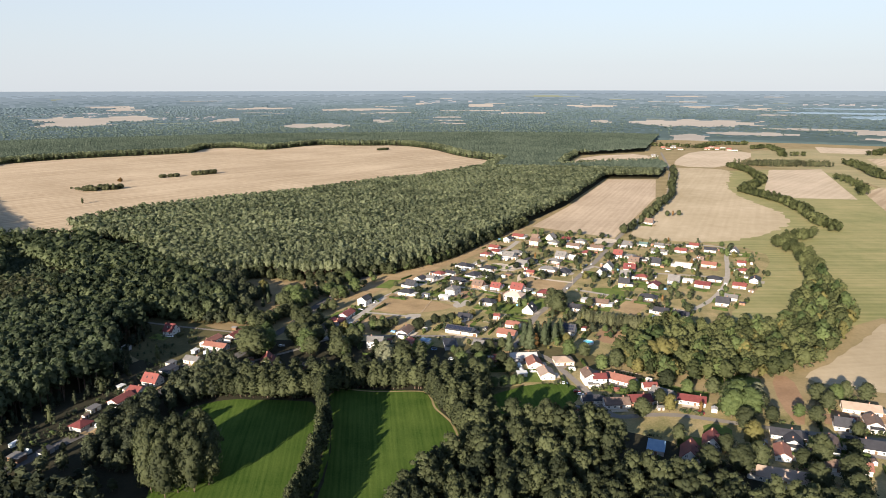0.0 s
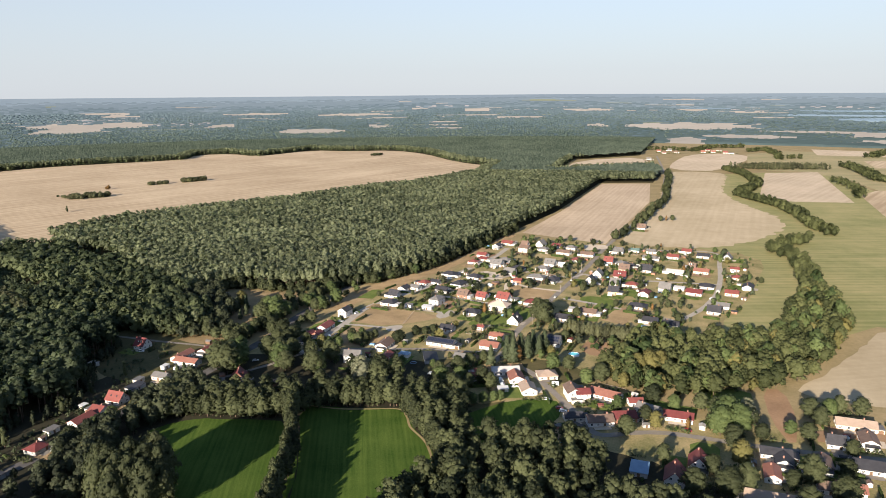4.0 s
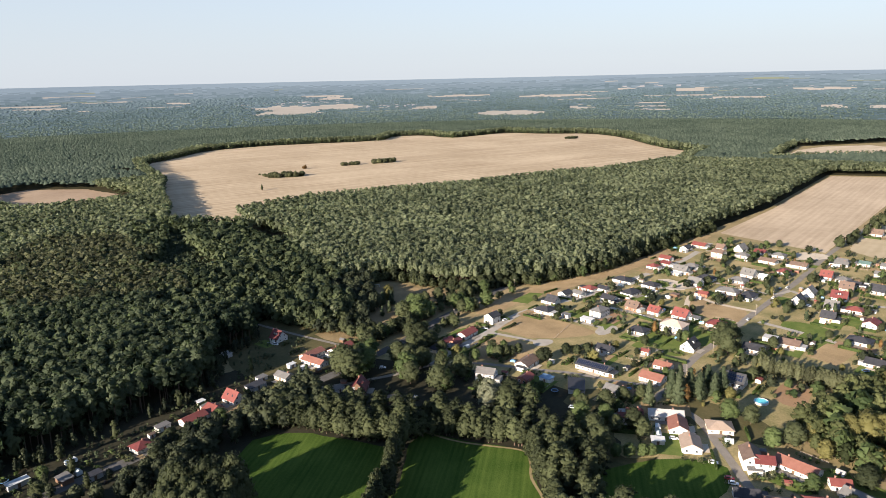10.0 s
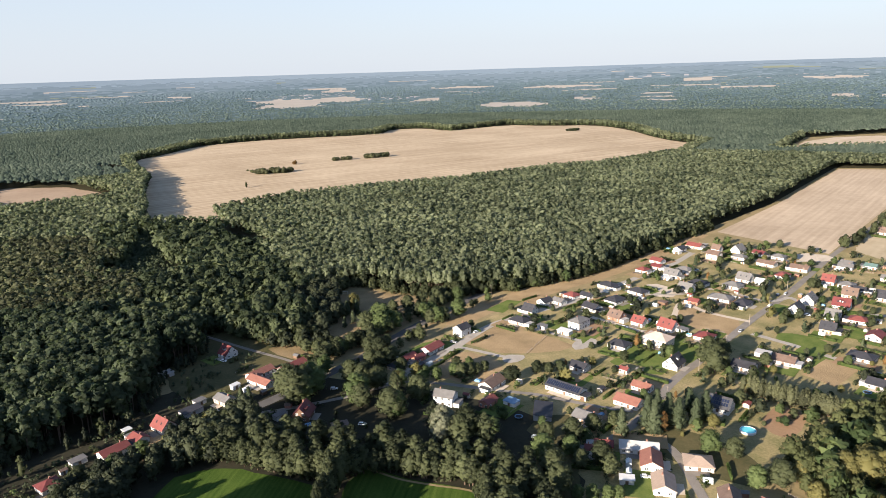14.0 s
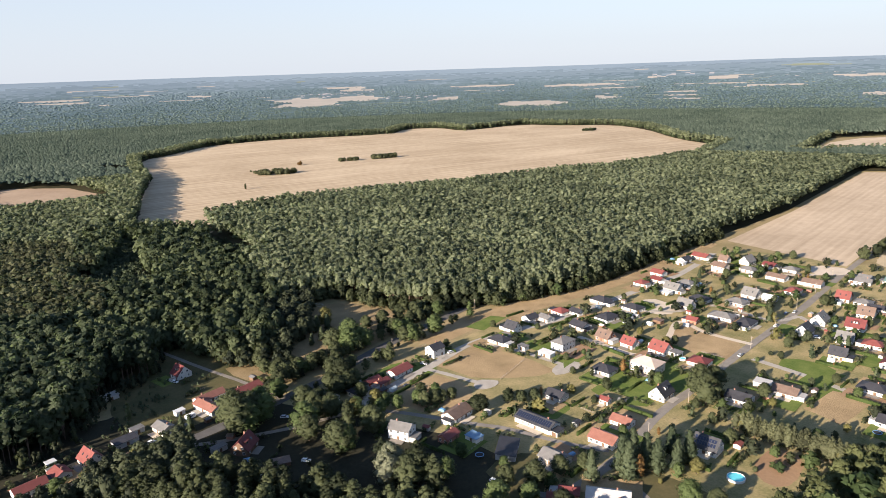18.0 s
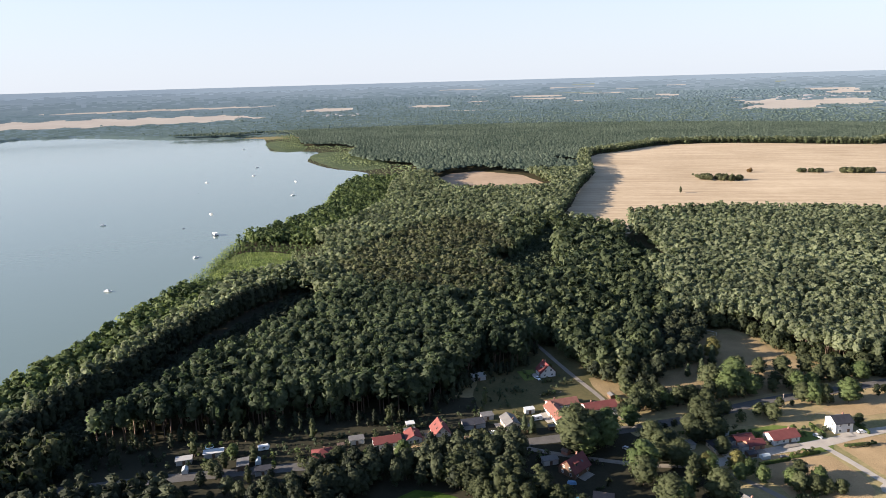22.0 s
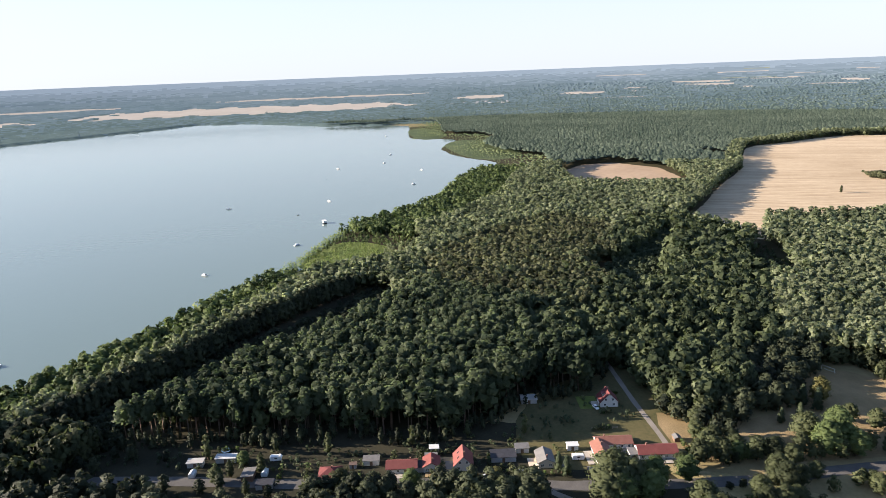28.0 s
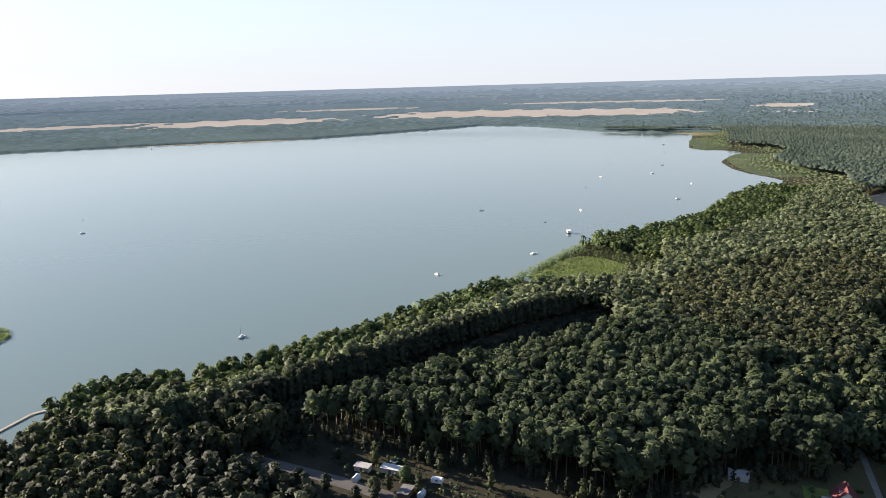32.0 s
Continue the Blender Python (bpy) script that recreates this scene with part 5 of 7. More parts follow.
                    put(SOLAR, pose(-a + 0.8 + 1.25 * k, yy, eave + tall * (1 - q) + th + 0.06, -side * pitch), "solar_panel", rf)
    elif style == "g" and hr.random() < 0.6:
        for k in (-0.2, 0.2):
            put(SKYLIGHT, pose(k * L, -0.55 * b, eave + tall * 0.45 + th + 0.04, pitch), "skylight", rf)
    if style == "g" and roof != "solar" and hr.random() < 0.4:
        px, z0 = hr.choice((-0.2, 0.0, 0.22)) * L, eave + tall * 0.38 + 0.2
        yb = -b * (1 - (z0 + 1.4 - eave) / tall)
        bm = bmesh.new()
        solid(bm, [(px - 1.1, -0.62 * b, z0 - 0.3), (px + 1.1, -0.62 * b, z0 - 0.3), (px + 1.1, -0.62 * b, z0 + 1.4), (px - 1.1, -0.62 * b, z0 + 1.4), (px - 1.1, yb, z0 + 1.4), (px + 1.1, yb, z0 + 1.4)],
              [(0, 1, 2, 3), (3, 2, 5, 4), (0, 3, 4), (1, 5, 2), (0, 4, 5, 1)])
        dm = part("dormer", bm, "wall_" + wall, root)
        bm = bmesh.new()
        solid(bm, [(px - 1.4, -0.62 * b - 0.35, z0 + 1.42), (px + 1.4, -0.62 * b - 0.35, z0 + 1.42), (px + 1.4, yb + 0.3, z0 + 1.62), (px - 1.4, yb + 0.3, z0 + 1.62),
                   (px - 1.4, -0.62 * b - 0.35, z0 + 1.58), (px + 1.4, -0.62 * b - 0.35, z0 + 1.58), (px + 1.4, yb + 0.3, z0 + 1.78), (px - 1.4, yb + 0.3, z0 + 1.78)],
              [(3, 2, 1, 0), (4, 5, 6, 7), (0, 1, 5, 4), (1, 2, 6, 5), (2, 3, 7, 6), (3, 0, 4, 7)])
        part("dormer_roof", bm, "roof_" + roof, dm)
        put(PANE, pose(px, -0.62 * b - 0.01, z0 + 0.7), "dormer_pane", dm)
    if hr.random() < 0.38:
        sd, gl, gw = hr.choice((-1, 1)), hr.uniform(3.2, 4.2), min(W - 1.5, 6.0)
        bm = bmesh.new()
        x0, x1 = sorted((sd * (a + 0.003), sd * (a + gl)))
        box(bm, x0, -b + 0.6, 0, x1, -b + 0.6 + gw, 2.45)
        gx = part("garage", bm, "wall_" + hr.choice((wall, "pale", "grey")), root)
        bm = bmesh.new()
        box(bm, x0 - 0.15 * (sd < 0), -b + 0.4, 2.46, x1 + 0.15 * (sd > 0), -b + 0.8 + gw, 2.64)
        part("garage_roof", bm, "roof_" + hr.choice(("grey", "slate", "pale")), gx)
        bm = bmesh.new()
        box(bm, (x0 + x1) / 2 - 1.2, -b + 0.53, 0.02, (x0 + x1) / 2 + 1.2, -b + 0.6, 2.1)
        part("garage_door", bm, "wall_" + hr.choice(("white", "grey", "timber")), gx)
    return root


STREETS = {}
STREETS["hamlet"] = [
    (-130, 1910, 1, 12, 8, "g", "grey", "white"),
    (-123, 2178, 1, 12, 8, "g", "orange", "white"),
    (-105, 2133, 1, 11, 8, "l", "red", "white"),
    (-95, 2229, 1, 12, 8, "g", "grey", "white"),
    (-75, 2148, 1, 10, 8, "g", "brown", "white"),
    (0, 2187, 1, 14, 8, "g", "orange", "white"),
    (13, 2270, 1, 11, 8, "l", "red", "white"),
    (27, 2194, 1, 12, 8, "g", "orange", "white"),
    (43, 2255, 1, 14, 8, "l", "brown", "white"),
    (59, 2182, 1, 12, 8, "g", "red", "white"),
    (76, 2159, 1, 12, 8, "l", "grey", "white"),
]
STREETS["new_street"] = [
    (-256, 495, 84, 9, 8, "t", "slate", "white"),
    (-235, 535, -6, 13, 10, "h", "slate", "white"),
    (-240, 556, -6, 9, 8, "g", "slate", "white"),
    (-241, 579, 77, 9, 8, "l", "slate", "white"),
    (-232, 585, -13, 9, 7, "l", "grey", "white"),
    (-231, 603, -13, 10, 9, "h", "red", "white"),
    (-221, 608, -13, 9, 7, "l", "slate", "white"),
    (-219, 641, -13, 14, 10, "h", "slate", "white"),
    (-206, 586, -13, 12, 9, "l", "slate", "white"),
    (-199, 611, 77, 14, 11, "h", "slate", "white"),
    (-193, 639, -13, 13, 10, "h", "slate", "white"),
    (-213, 696, -13, 9, 9, "h", "red", "white"),
    (-213, 729, -13, 11, 8, "l", "red", "white"),
    (-206, 711, -13, 9, 7, "l", "maroon", "cream"),
    (-187, 695, -13, 12, 8, "g", "grey", "white"),
]
STREETS["new_street_two"] = [
    (-198, 550, 84, 13, 9, "v", "grey", "white"),
    (-217, 534, -6, 6, 4, "s", "grey", "white"),
    (-200, 534, -6, 9, 5, "s", "white", "white"),
    (-183, 577, -13, 10, 8, "g", "brown", "brick"),
    (-166, 576, -13, 9, 7, "g", "red", "white"),
    (-147, 578, -13, 11, 9, "g", "red", "white"),
    (-143, 550, -6, 16, 12, "v", "cream", "cream"),
    (-138, 579, -13, 7, 5, "s", "grey", "white"),
    (-168, 624, -13, 6, 4, "s", "brown", "timber"),
    (-188, 685, -13, 8, 5, "s", "white", "white"),
    (-184, 715, -13, 12, 9, "h", "grey", "white"),
    (-165, 664, -13, 11, 8, "g", "grey", "white"),
    (-162, 684, -13, 13, 10, "h", "slate", "white"),
    (-211, 779, 77, 10, 8, "l", "slate", "white"),
]
STREETS["new_street_far"] = [
    (-210, 769, -13, 7, 5, "s", "white", "white"),
    (-203, 797, -13, 14, 9, "l", "red", "cream"),
    (-176, 767, -13, 11, 9, "t", "brown", "cream"),
    (-182, 795, -13, 8, 7, "g", "brown", "white"),
    (-165, 802, 77, 11, 9, "g", "grey", "white"),
    (-157, 779, -13, 12, 9, "h", "grey", "white"),
    (-146, 800, -13, 10, 8, "l", "maroon", "white"),
    (-129, 797, -6, 11, 9, "h", "grey", "white"),
    (-132, 769, -13, 15, 8, "l", "brown", "white"),
    (-106, 768, -6, 14, 9, "l", "brown", "white"),
    (-113, 740, 84, 12, 9, "h", "red", "white"),
    (-135, 713, -13, 11, 9, "g", "grey", "white"),
    (-122, 713, -6, 9, 7, "l", "white", "white"),
    (-138, 692, -13, 13, 10, "h", "grey", "white"),
]
STREETS["middle_block"] = [
    (-137, 657, -4, 16, 10, "h", "grey", "white"),
    (-120, 653, 86, 13, 10, "h", "slate", "white"),
    (-150, 638, -4, 7, 6, "l", "red", "brick"),
    (-122, 575, -4, 11, 10, "h", "maroon", "white"),
    (-161, 533, -4, 12, 10, "h", "slate", "white"),
    (-123, 523, 86, 11, 9, "g", "slate", "white"),
    (-126, 484, -4, 10, 7, "l", "orange", "white"),
    (-125, 464, -4, 13, 9, "l", "orange", "white"),
    (-143, 499, -4, 5, 4, "l", "red", "white"),
    (-166, 489, -4, 10, 8, "l", "slate", "grey"),
    (-159, 459, -4, 21, 9, "l", "solar", "white"),
    (-135, 436, -4, 12, 9, "l", "grey", "cream"),
    (-156.5, 430, 117, 16, 9, "s", "slate", "grey"),
    (-175, 429, -4, 7, 5, "s", "blue", "white"),
]
STREETS["cross_road"] = [
    (-80, 742, -3, 9, 9, "g", "red", "white"),
    (-67, 739, -3, 11, 9, "h", "grey", "white"),
    (-86, 658, 87, 11, 9, "g", "slate", "white"),
    (-83, 685, 87, 11, 9, "g", "grey", "white"),
    (-61, 714, -3, 10, 9, "g", "brown", "cream"),
    (-62, 685, -3, 11, 9, "g", "maroon", "white"),
    (-63, 658, -3, 9, 8, "g", "grey", "white"),
    (-61, 630, -3, 9, 8, "g", "slate", "yellow"),
    (-48, 659, -3, 11, 9, "h", "red", "white"),
    (-76, 792, -3, 11, 8, "l", "grey", "white"),
    (-58, 730, -3, 10, 7, "l", "slate", "white"),
    (-89, 542, -3, 12, 9, "l", "slate", "white"),
    (-85, 567, -3, 8, 6, "s", "pale", "white"),
    (-72, 563, -3, 12, 9, "l", "brown", "grey"),
    (-85, 485, -3, 11, 9, "g", "solar", "white"),
]
STREETS["east_village"] = [
    (-37, 593, -8, 14, 10, "h", "slate", "white"),
    (-35, 633, 82, 11, 9, "l", "maroon", "white"),
    (-24, 557, -8, 11, 9, "l", "slate", "grey"),
    (-19, 655, -8, 10, 9, "g", "grey", "white"),
    (-7, 661, -8, 9, 6, "s", "white", "white"),
    (6, 650, -8, 13, 9, "l", "maroon", "white"),
    (16, 675, -8, 13, 10, "h", "slate", "white"),
    (22, 598, -8, 10, 8, "g", "slate", "white"),
    (29, 616, -8, 10, 8, "l", "grey", "white"),
    (37, 658, -8, 11, 8, "l", "red", "cream"),
    (51, 684, 82, 13, 9, "l", "slate", "white"),
    (43, 716, -8, 10, 9, "h", "red", "cream"),
    (42, 749, -8, 8, 6, "l", "red", "white"),
    (36, 796, 82, 12, 9, "g", "grey", "white"),
    (12, 800, -8, 12, 9, "l", "slate", "white"),
]
STREETS["east_village_two"] = [
    (-5, 818, -8, 10, 8, "l", "red", "white"),
    (-18, 786, -8, 12, 8, "l", "red", "white"),
    (-42, 804, -8, 9, 8, "l", "grey", "white"),
    (-59, 804, -8, 9, 7, "l", "teal", "white"),
    (-77, 804, -8, 9, 7, "l", "grey", "white"),
    (11, 730, -8, 14, 9, "l", "orange", "cream"),
    (2, 747, -8, 7, 6, "g", "brown", "white"),
    (-13, 719, -8, 16, 7, "l", "pale", "white"),
    (-41, 772, -8, 14, 8, "l", "grey", "white"),
    (-40, 719, -8, 10, 9, "g", "slate", "white"),
    (-9, 553, -8, 12, 8, "l", "slate", "grey"),
    (-65, 943, -8, 12, 9, "g", "brown", "white"),
]
STREETS["old_village"] = [
    (-103, 424, 25, 17, 8, "l", "pale", "white"),
    (-94, 416, 115, 12, 9, "l", "orange", "white"),
    (-83, 402, 115, 12, 9, "l", "tan", "white"),
    (-97, 397, 25, 6, 4, "s", "white", "pale"),
    (-117, 417, 25, 8, 6, "l", "maroon", "brick"),
    (-120, 410, 25, 5, 5, "l", "red", "white"),
    (-77, 427, 25, 12, 10, "h", "tan", "cream"),
    (-56.5, 403, 115, 12, 8, "t", "brown", "white"),
    (-50.5, 401, 25, 8, 7, "t", "maroon", "white"),
    (-38, 409, -14, 18, 9, "l", "orange", "white"),
    (-21, 405, 25, 8, 6, "l", "red", "white"),
    (-13, 398, 160, 12, 8, "l", "grey", "cream"),
    (-51, 374.5, 25, 10, 7, "l", "slate", "pale"),
    (-37, 375, 25, 14, 9, "l", "brown", "white"),
    (-25, 384, 25, 12, 9, "l", "maroon", "brick"),
    (3, 394, 0, 15, 8, "l", "maroon", "white"),
]
STREETS["old_village_two"] = [
    (-12, 331, 0, 8, 10, "s", "blue", "grey"),
    (-45, 356, 115, 14, 8, "l", "slate", "brick"),
    (4, 329, 90, 13, 9, "g", "maroon", "white"),
    (14, 345, 90, 11, 9, "g", "maroon", "white"),
    (49, 368, 0, 14, 8, "l", "slate", "white"),
    (52, 361, 90, 9, 8, "l", "slate", "white"),
    (46, 347, 90, 12, 7, "l", "orange", "white"),
    (45, 324, 0, 24, 10, "l", "tan", "pale"),
    (69, 365, 90, 12, 8, "l", "brown", "grey"),
    (69, 343, 0, 10, 8, "l", "brown", "white"),
    (78, 345, 0, 11, 8, "l", "orange", "white"),
    (91, 415, 0, 19, 9, "l", "tan", "cream"),
    (78, 389, 0, 8, 7, "g", "slate", "white"),
    (94, 398, 90, 12, 8, "l", "brown", "white"),
    (89, 369, 0, 16, 10, "l", "slate", "white"),
]
STREETS["main_lane"] = [
    (-304, 307, 1, 10, 8, "g", "red", "pale"),
    (-302, 280, 91, 13, 7, "l", "red", "white"),
    (-303, 293, 1, 8, 7, "l", "red", "white"),
    (-308, 325, 91, 11, 6, "s", "slate", "grey"),
    (-304, 343, 1, 10, 7, "l", "grey", "cream"),
    (-316, 294, 91, 4, 3, "s", "white", "pale"),
    (-314, 334, 91, 6, 4, "s", "grey", "pale"),
    (-314, 357, 91, 5, 3, "s", "white", "white"),
    (-306, 369, 1, 17, 7, "l", "orange", "white"),
    (-316, 376, 91, 16, 7, "l", "orange", "white"),
    (-307, 393, 91, 17, 8, "l", "red", "white"),
    (-357, 383, 1, 8, 9, "g", "maroon", "white"),
    (-362, 343, 91, 8, 5, "s", "pale", "grey"),
    (-256, 357, 120, 11, 9, "g", "maroon", "timber"),
]
STREETS["main_lane_two"] = [
    (-265, 349, 91, 7, 3.5, "s", "grey", "pale"),
    (-231, 359, 61, 8, 5, "s", "brown", "timber"),
    (-298, 249, 91, 9, 8, "h", "maroon", "grey"),
    (-308, 266, 91, 7, 4, "s", "grey", "pale"),
    (-292, 222, 91, 7, 4, "s", "slate", "grey"),
    (-314, 199, 91, 9, 3.5, "s", "white", "grey"),
    (-311, 186, 91, 7, 3.5, "s", "pale", "grey"),
    (-300, 213, 1, 7, 5, "s", "grey", "timber"),
    (-255, 430, 91, 10, 9, "h", "slate", "tan"),
    (-258, 443, 91, 9, 5, "l", "maroon", "brick"),
    (-252, 445, 91, 8, 5, "l", "maroon", "brick"),
    (-255, 462, 91, 14, 8, "l", "red", "white"),
    (-260, 415, 91, 7, 4, "s", "grey", "pale"),
    (-196, 442, 91, 14, 9, "l", "brown", "white"),
    (-205, 411, 15, 11, 8, "t", "grey", "white"),
    (-174, 429, 61, 5, 4, "s", "blue", "pale"),
    (-185, 422, 91, 9, 6, "l", "red", "brick"),
]
PLACE = {"hamlet": "in the far hamlet", "new_street": "on new street", "new_street_two": "behind new street", "new_street_far": "far up the street", "middle_block": "mid village", "cross_road": "by the crossroad", "east_village": "in the east village", "east_village_two": "by eastern fields", "old_village": "in the old village", "old_village_two": "by old farmyards", "main_lane": "on the lane", "main_lane_two": "along shaded lane"}

PLOTS = np.array([(h[0], h[1], max(h[3], h[4]) / 2 + 1.5) for s in STREETS.values() for h in s])
for place, plots in STREETS.items():
    for h in plots:
        house(*h, PLACE[place])


# ---- trees and shrubs that stand singly ----
def single(kind, leaf, seed, bark="bark"):
    v, f, m, nm = template(kind, "high", seed)
    r = np.random.default_rng(seed)
    lf = f[m == 0]
    crown = raw_mesh("crown", v, lf, [leaf], None, np.full(len(lf), r.uniform(0.2, 0.8)), nm)
    trunk = raw_mesh("trunk", v, f[m == 1], [bark], None, None, nm)
    return crown, trunk


KINDS = {"green": ("round", "broadleaf", "leafy green garden tree"), "bright": ("round", "alder", "light green leafy tree"), "yellow": ("round", "yellow_leaf", "tree with yellowing leaves"), "rust": ("tall", "rust_leaf", "tree with rust-brown leaves"),
         "silver": ("round", "silver_leaf", "tall silver-leaved poplar"), "spruce": ("cone", "spruce", "dark pointed spruce"), "tall": ("tall", "broadleaf", "slender tall leafy tree"), "poplar": ("round", "broadleaf", "very tall leafy poplar"), "pine": ("pine", "pine", "tall pine with bare trunk")}
SINGLES = {k: [single(*v[:2], 100 + 7 * i + j) for j in range(3)] for i, (k, v) in enumerate(KINDS.items())}
tr = random.Random(9)


def tree(x, y, h, kind, where, wide=1.0):
    crown, trunk = tr.choice(SINGLES[kind])
    root = new("shrub" if h < 3.2 else "tree")
    root.matrix_world = pose(x, y, 0, 0, 0, tr.uniform(0, 360)) @ Matrix.Diagonal((h * wide, h * wide, h, 1))
    for nm, me in (("trunk", trunk), ("crown", crown)):
        child(nm, me, root)
    return tagged(root, "%s %s" % (KINDS[kind][2] if h >= 3.2 else "rounded garden shrub", where), "shrub" if h < 3.2 else "tree", "trees " + where)


MARKED = {}


def poplar_clump():
    xs, ys = zip(*WEST_CLUMP)
    x, y = scatter(min(xs), min(ys), max(xs), max(ys), 6.6)
    for k in np.flatnonzero(inside(x, y, WEST_CLUMP)):
        tree(x[k], y[k], tr.uniform(24, 30), "poplar", "in a clump beside the meadow", 0.72)


poplar_clump()


def dead_tree(x, y, h):
    """A bare bleached trunk with forked limbs."""
    root = new("tree")
    root.matrix_world = pose(x, y, 0, 0, 0, 20)
    tagged(root, "dead bleached tree with bare limbs among poplars", "tree")
    for nm, rise, seed in (("trunk", 1.0, 71), ("branch", 0.92, 83), ("branch", 0.8, 97)):
        ob = child(nm, single("round", "alder", seed, "dead_wood")[1], root)
        ob.matrix_local = pose(0, 0, 0, 4 * (1 - rise) * 20, 0, seed * 40) @ Matrix.Diagonal((h * 1.5, h * 1.5, h * rise, 1))


dead_tree(-210, 233, 23)
MARKED["by the road and clearing"] = [(-302, 466, 14, "bright"), (-307, 474, 15, "bright"), (-312, 462, 13, "green"), (-316, 478, 13, "bright"), (-300, 478, 11, "bright"), (-298, 441, 10, "green"), (-294, 447, 9, "green"), (-300, 426, 8, "bright"), (-308, 414, 8, "green"), (-312, 420, 9, "green"), (-310, 428, 8, "green"), (-282, 434, 7, "green"), (-280, 444, 8, "green"), (-284, 452, 7, "green"), (-278, 472, 6, "green"), (-297, 505, 10, "bright"), (-296, 513, 9, "bright"), (-299, 548, 10, "bright"), (-302, 532, 8, "green"), (-344, 463, 6, "spruce"), (-342, 483, 9, "spruce"), (-347, 478, 9, "spruce"), (-350, 488, 12, "yellow"), (-322, 500, 9, "green"), (-318, 512, 10, "green"), (-316, 526, 10, "green"), (-312, 538, 10, "green"), (-330, 492, 8, "green")]
MARKED["behind the road"] = [(-308, 560, 9, "green"), (-300, 572, 10, "green"), (-292, 586, 9, "bright"), (-352, 440, 12, "green"), (-346, 432, 11, "green"), (-340, 446, 9, "green"), (-356, 452, 13, "green"), (-334, 436, 8, "green")]
MARKED["beside the country road"] = [(-279, 367, 17, "green"), (-275, 374, 15, "green"), (-271, 380, 13, "bright"), (-282, 385, 12, "bright"), (-262, 398, 13, "green"), (-255, 402, 12, "green"), (-296, 348, 7, "spruce"), (-293, 351, 7, "spruce"), (-282, 320, 10, "yellow"), (-281, 312, 9, "rust"), (-280, 304, 10, "bright"), (-279, 296, 10, "yellow"), (-275, 330, 11, "green"), (-272, 322, 12, "green"), (-268, 312, 12, "green"), (-262, 305, 12, "green"), (-285, 285, 9, "bright")]
MARKED["by the lane of cottages"] = [(-300, 205, 8, "tall"), (-303, 218, 9, "tall"), (-296, 200, 7, "green"), (-310, 208, 6, "bright"), (-285, 216, 8, "tall"), (-283, 256, 11, "green"), (-278, 262, 11, "green"), (-281, 270, 10, "bright"), (-275, 244, 10, "green"), (-268, 252, 11, "yellow")]
MARKED["above the meadows"] = [(-183, 381, 15, "silver"), (-180, 376, 14, "silver"), (-187, 384, 13, "silver"), (-225, 395, 15, "tall"), (-231, 400, 14, "tall"), (-218, 404, 13, "green"), (-238, 410, 9, "yellow"), (-226, 430, 7, "bright"), (-172, 386, 15, "green"), (-178, 392, 14, "tall"), (-172, 380, 14, "green"), (-165, 396, 9, "bright")]
MARKED["among the old farms"] = [(-106, 452, 14, "spruce"), (-108, 446, 13, "spruce"), (-103, 442, 14, "spruce"), (-101, 455, 13, "spruce"), (-100, 446, 10, "rust"), (-115, 432, 11, "spruce"), (-96, 455, 12, "spruce"), (-90, 462, 11, "spruce"), (-88, 470, 12, "spruce"), (-108, 536, 15, "green"), (-101, 527, 15, "green"), (-103, 543, 13, "green"), (-96, 470, 11, "spruce"), (-76, 440, 10, "bright"), (-66, 442, 9, "green"), (-30, 425, 9, "yellow"), (-24, 445, 14, "yellow"), (-17, 449, 15, "yellow"), (-11, 454, 14, "yellow"), (-18, 458, 13, "yellow")]
MARKED["round the farmyards"] = [(27, 392, 16, "bright"), (32, 385, 15, "bright"), (24, 382, 14, "bright"), (36, 398, 12, "silver"), (37, 406, 11, "silver"), (30, 370, 11, "green"), (33, 352, 12, "yellow"), (40, 400, 8, "green"), (66, 390, 9, "green"), (58, 395, 7, "bright"), (70, 420, 10, "green"), (74, 410, 10, "green"), (80, 425, 9, "bright"), (62, 345, 13, "green"), (73, 330, 13, "green"), (20, 340, 9, "green"), (-2, 345, 8, "green"), (-22, 365, 10, "green"), (-8, 378, 9, "yellow"), (8, 383, 6, "rust")]
MARKED["round the old houses"] = [(-44, 430, 11, "green"), (-52, 424, 9, "bright"), (-12, 410, 10, "green"), (-30, 396, 7, "bright"), (14, 410, 9, "green"), (22, 404, 10, "green"), (0, 405, 8, "bright"), (-14, 386, 8, "green"), (-108, 374, 6, "bright"), (-103, 377, 6.5, "bright"), (-98, 381, 6, "bright"), (-95, 384, 5.5, "bright"), (-48, 345, 11, "green"), (44, 384, 8, "green"), (54, 340, 8, "green"), (84, 380, 8, "green"), (62, 358, 7, "bright"), (78, 356, 9, "green"), (96, 430, 10, "green"), (86, 432, 9, "green"), (100, 355, 10, "green"), (34, 330, 12, "green"), (26, 322, 13, "green"), (12, 318, 12, "green"), (58, 318, 12, "green"), (72, 312, 13, "green")]
MARKED["by the farm lane"] = [(-128, 428, 8, "green"), (-132, 415, 10, "green"), (-126, 402, 9, "bright"), (-118, 396, 8, "green"), (-112, 404, 10, "green"), (-105, 398, 9, "green"), (-142, 408, 8, "green"), (-150, 418, 5, "bright"), (-124, 382, 12, "green"), (-116, 372, 13, "green"), (-135, 392, 11, "bright"), (-122, 438, 7, "green")]
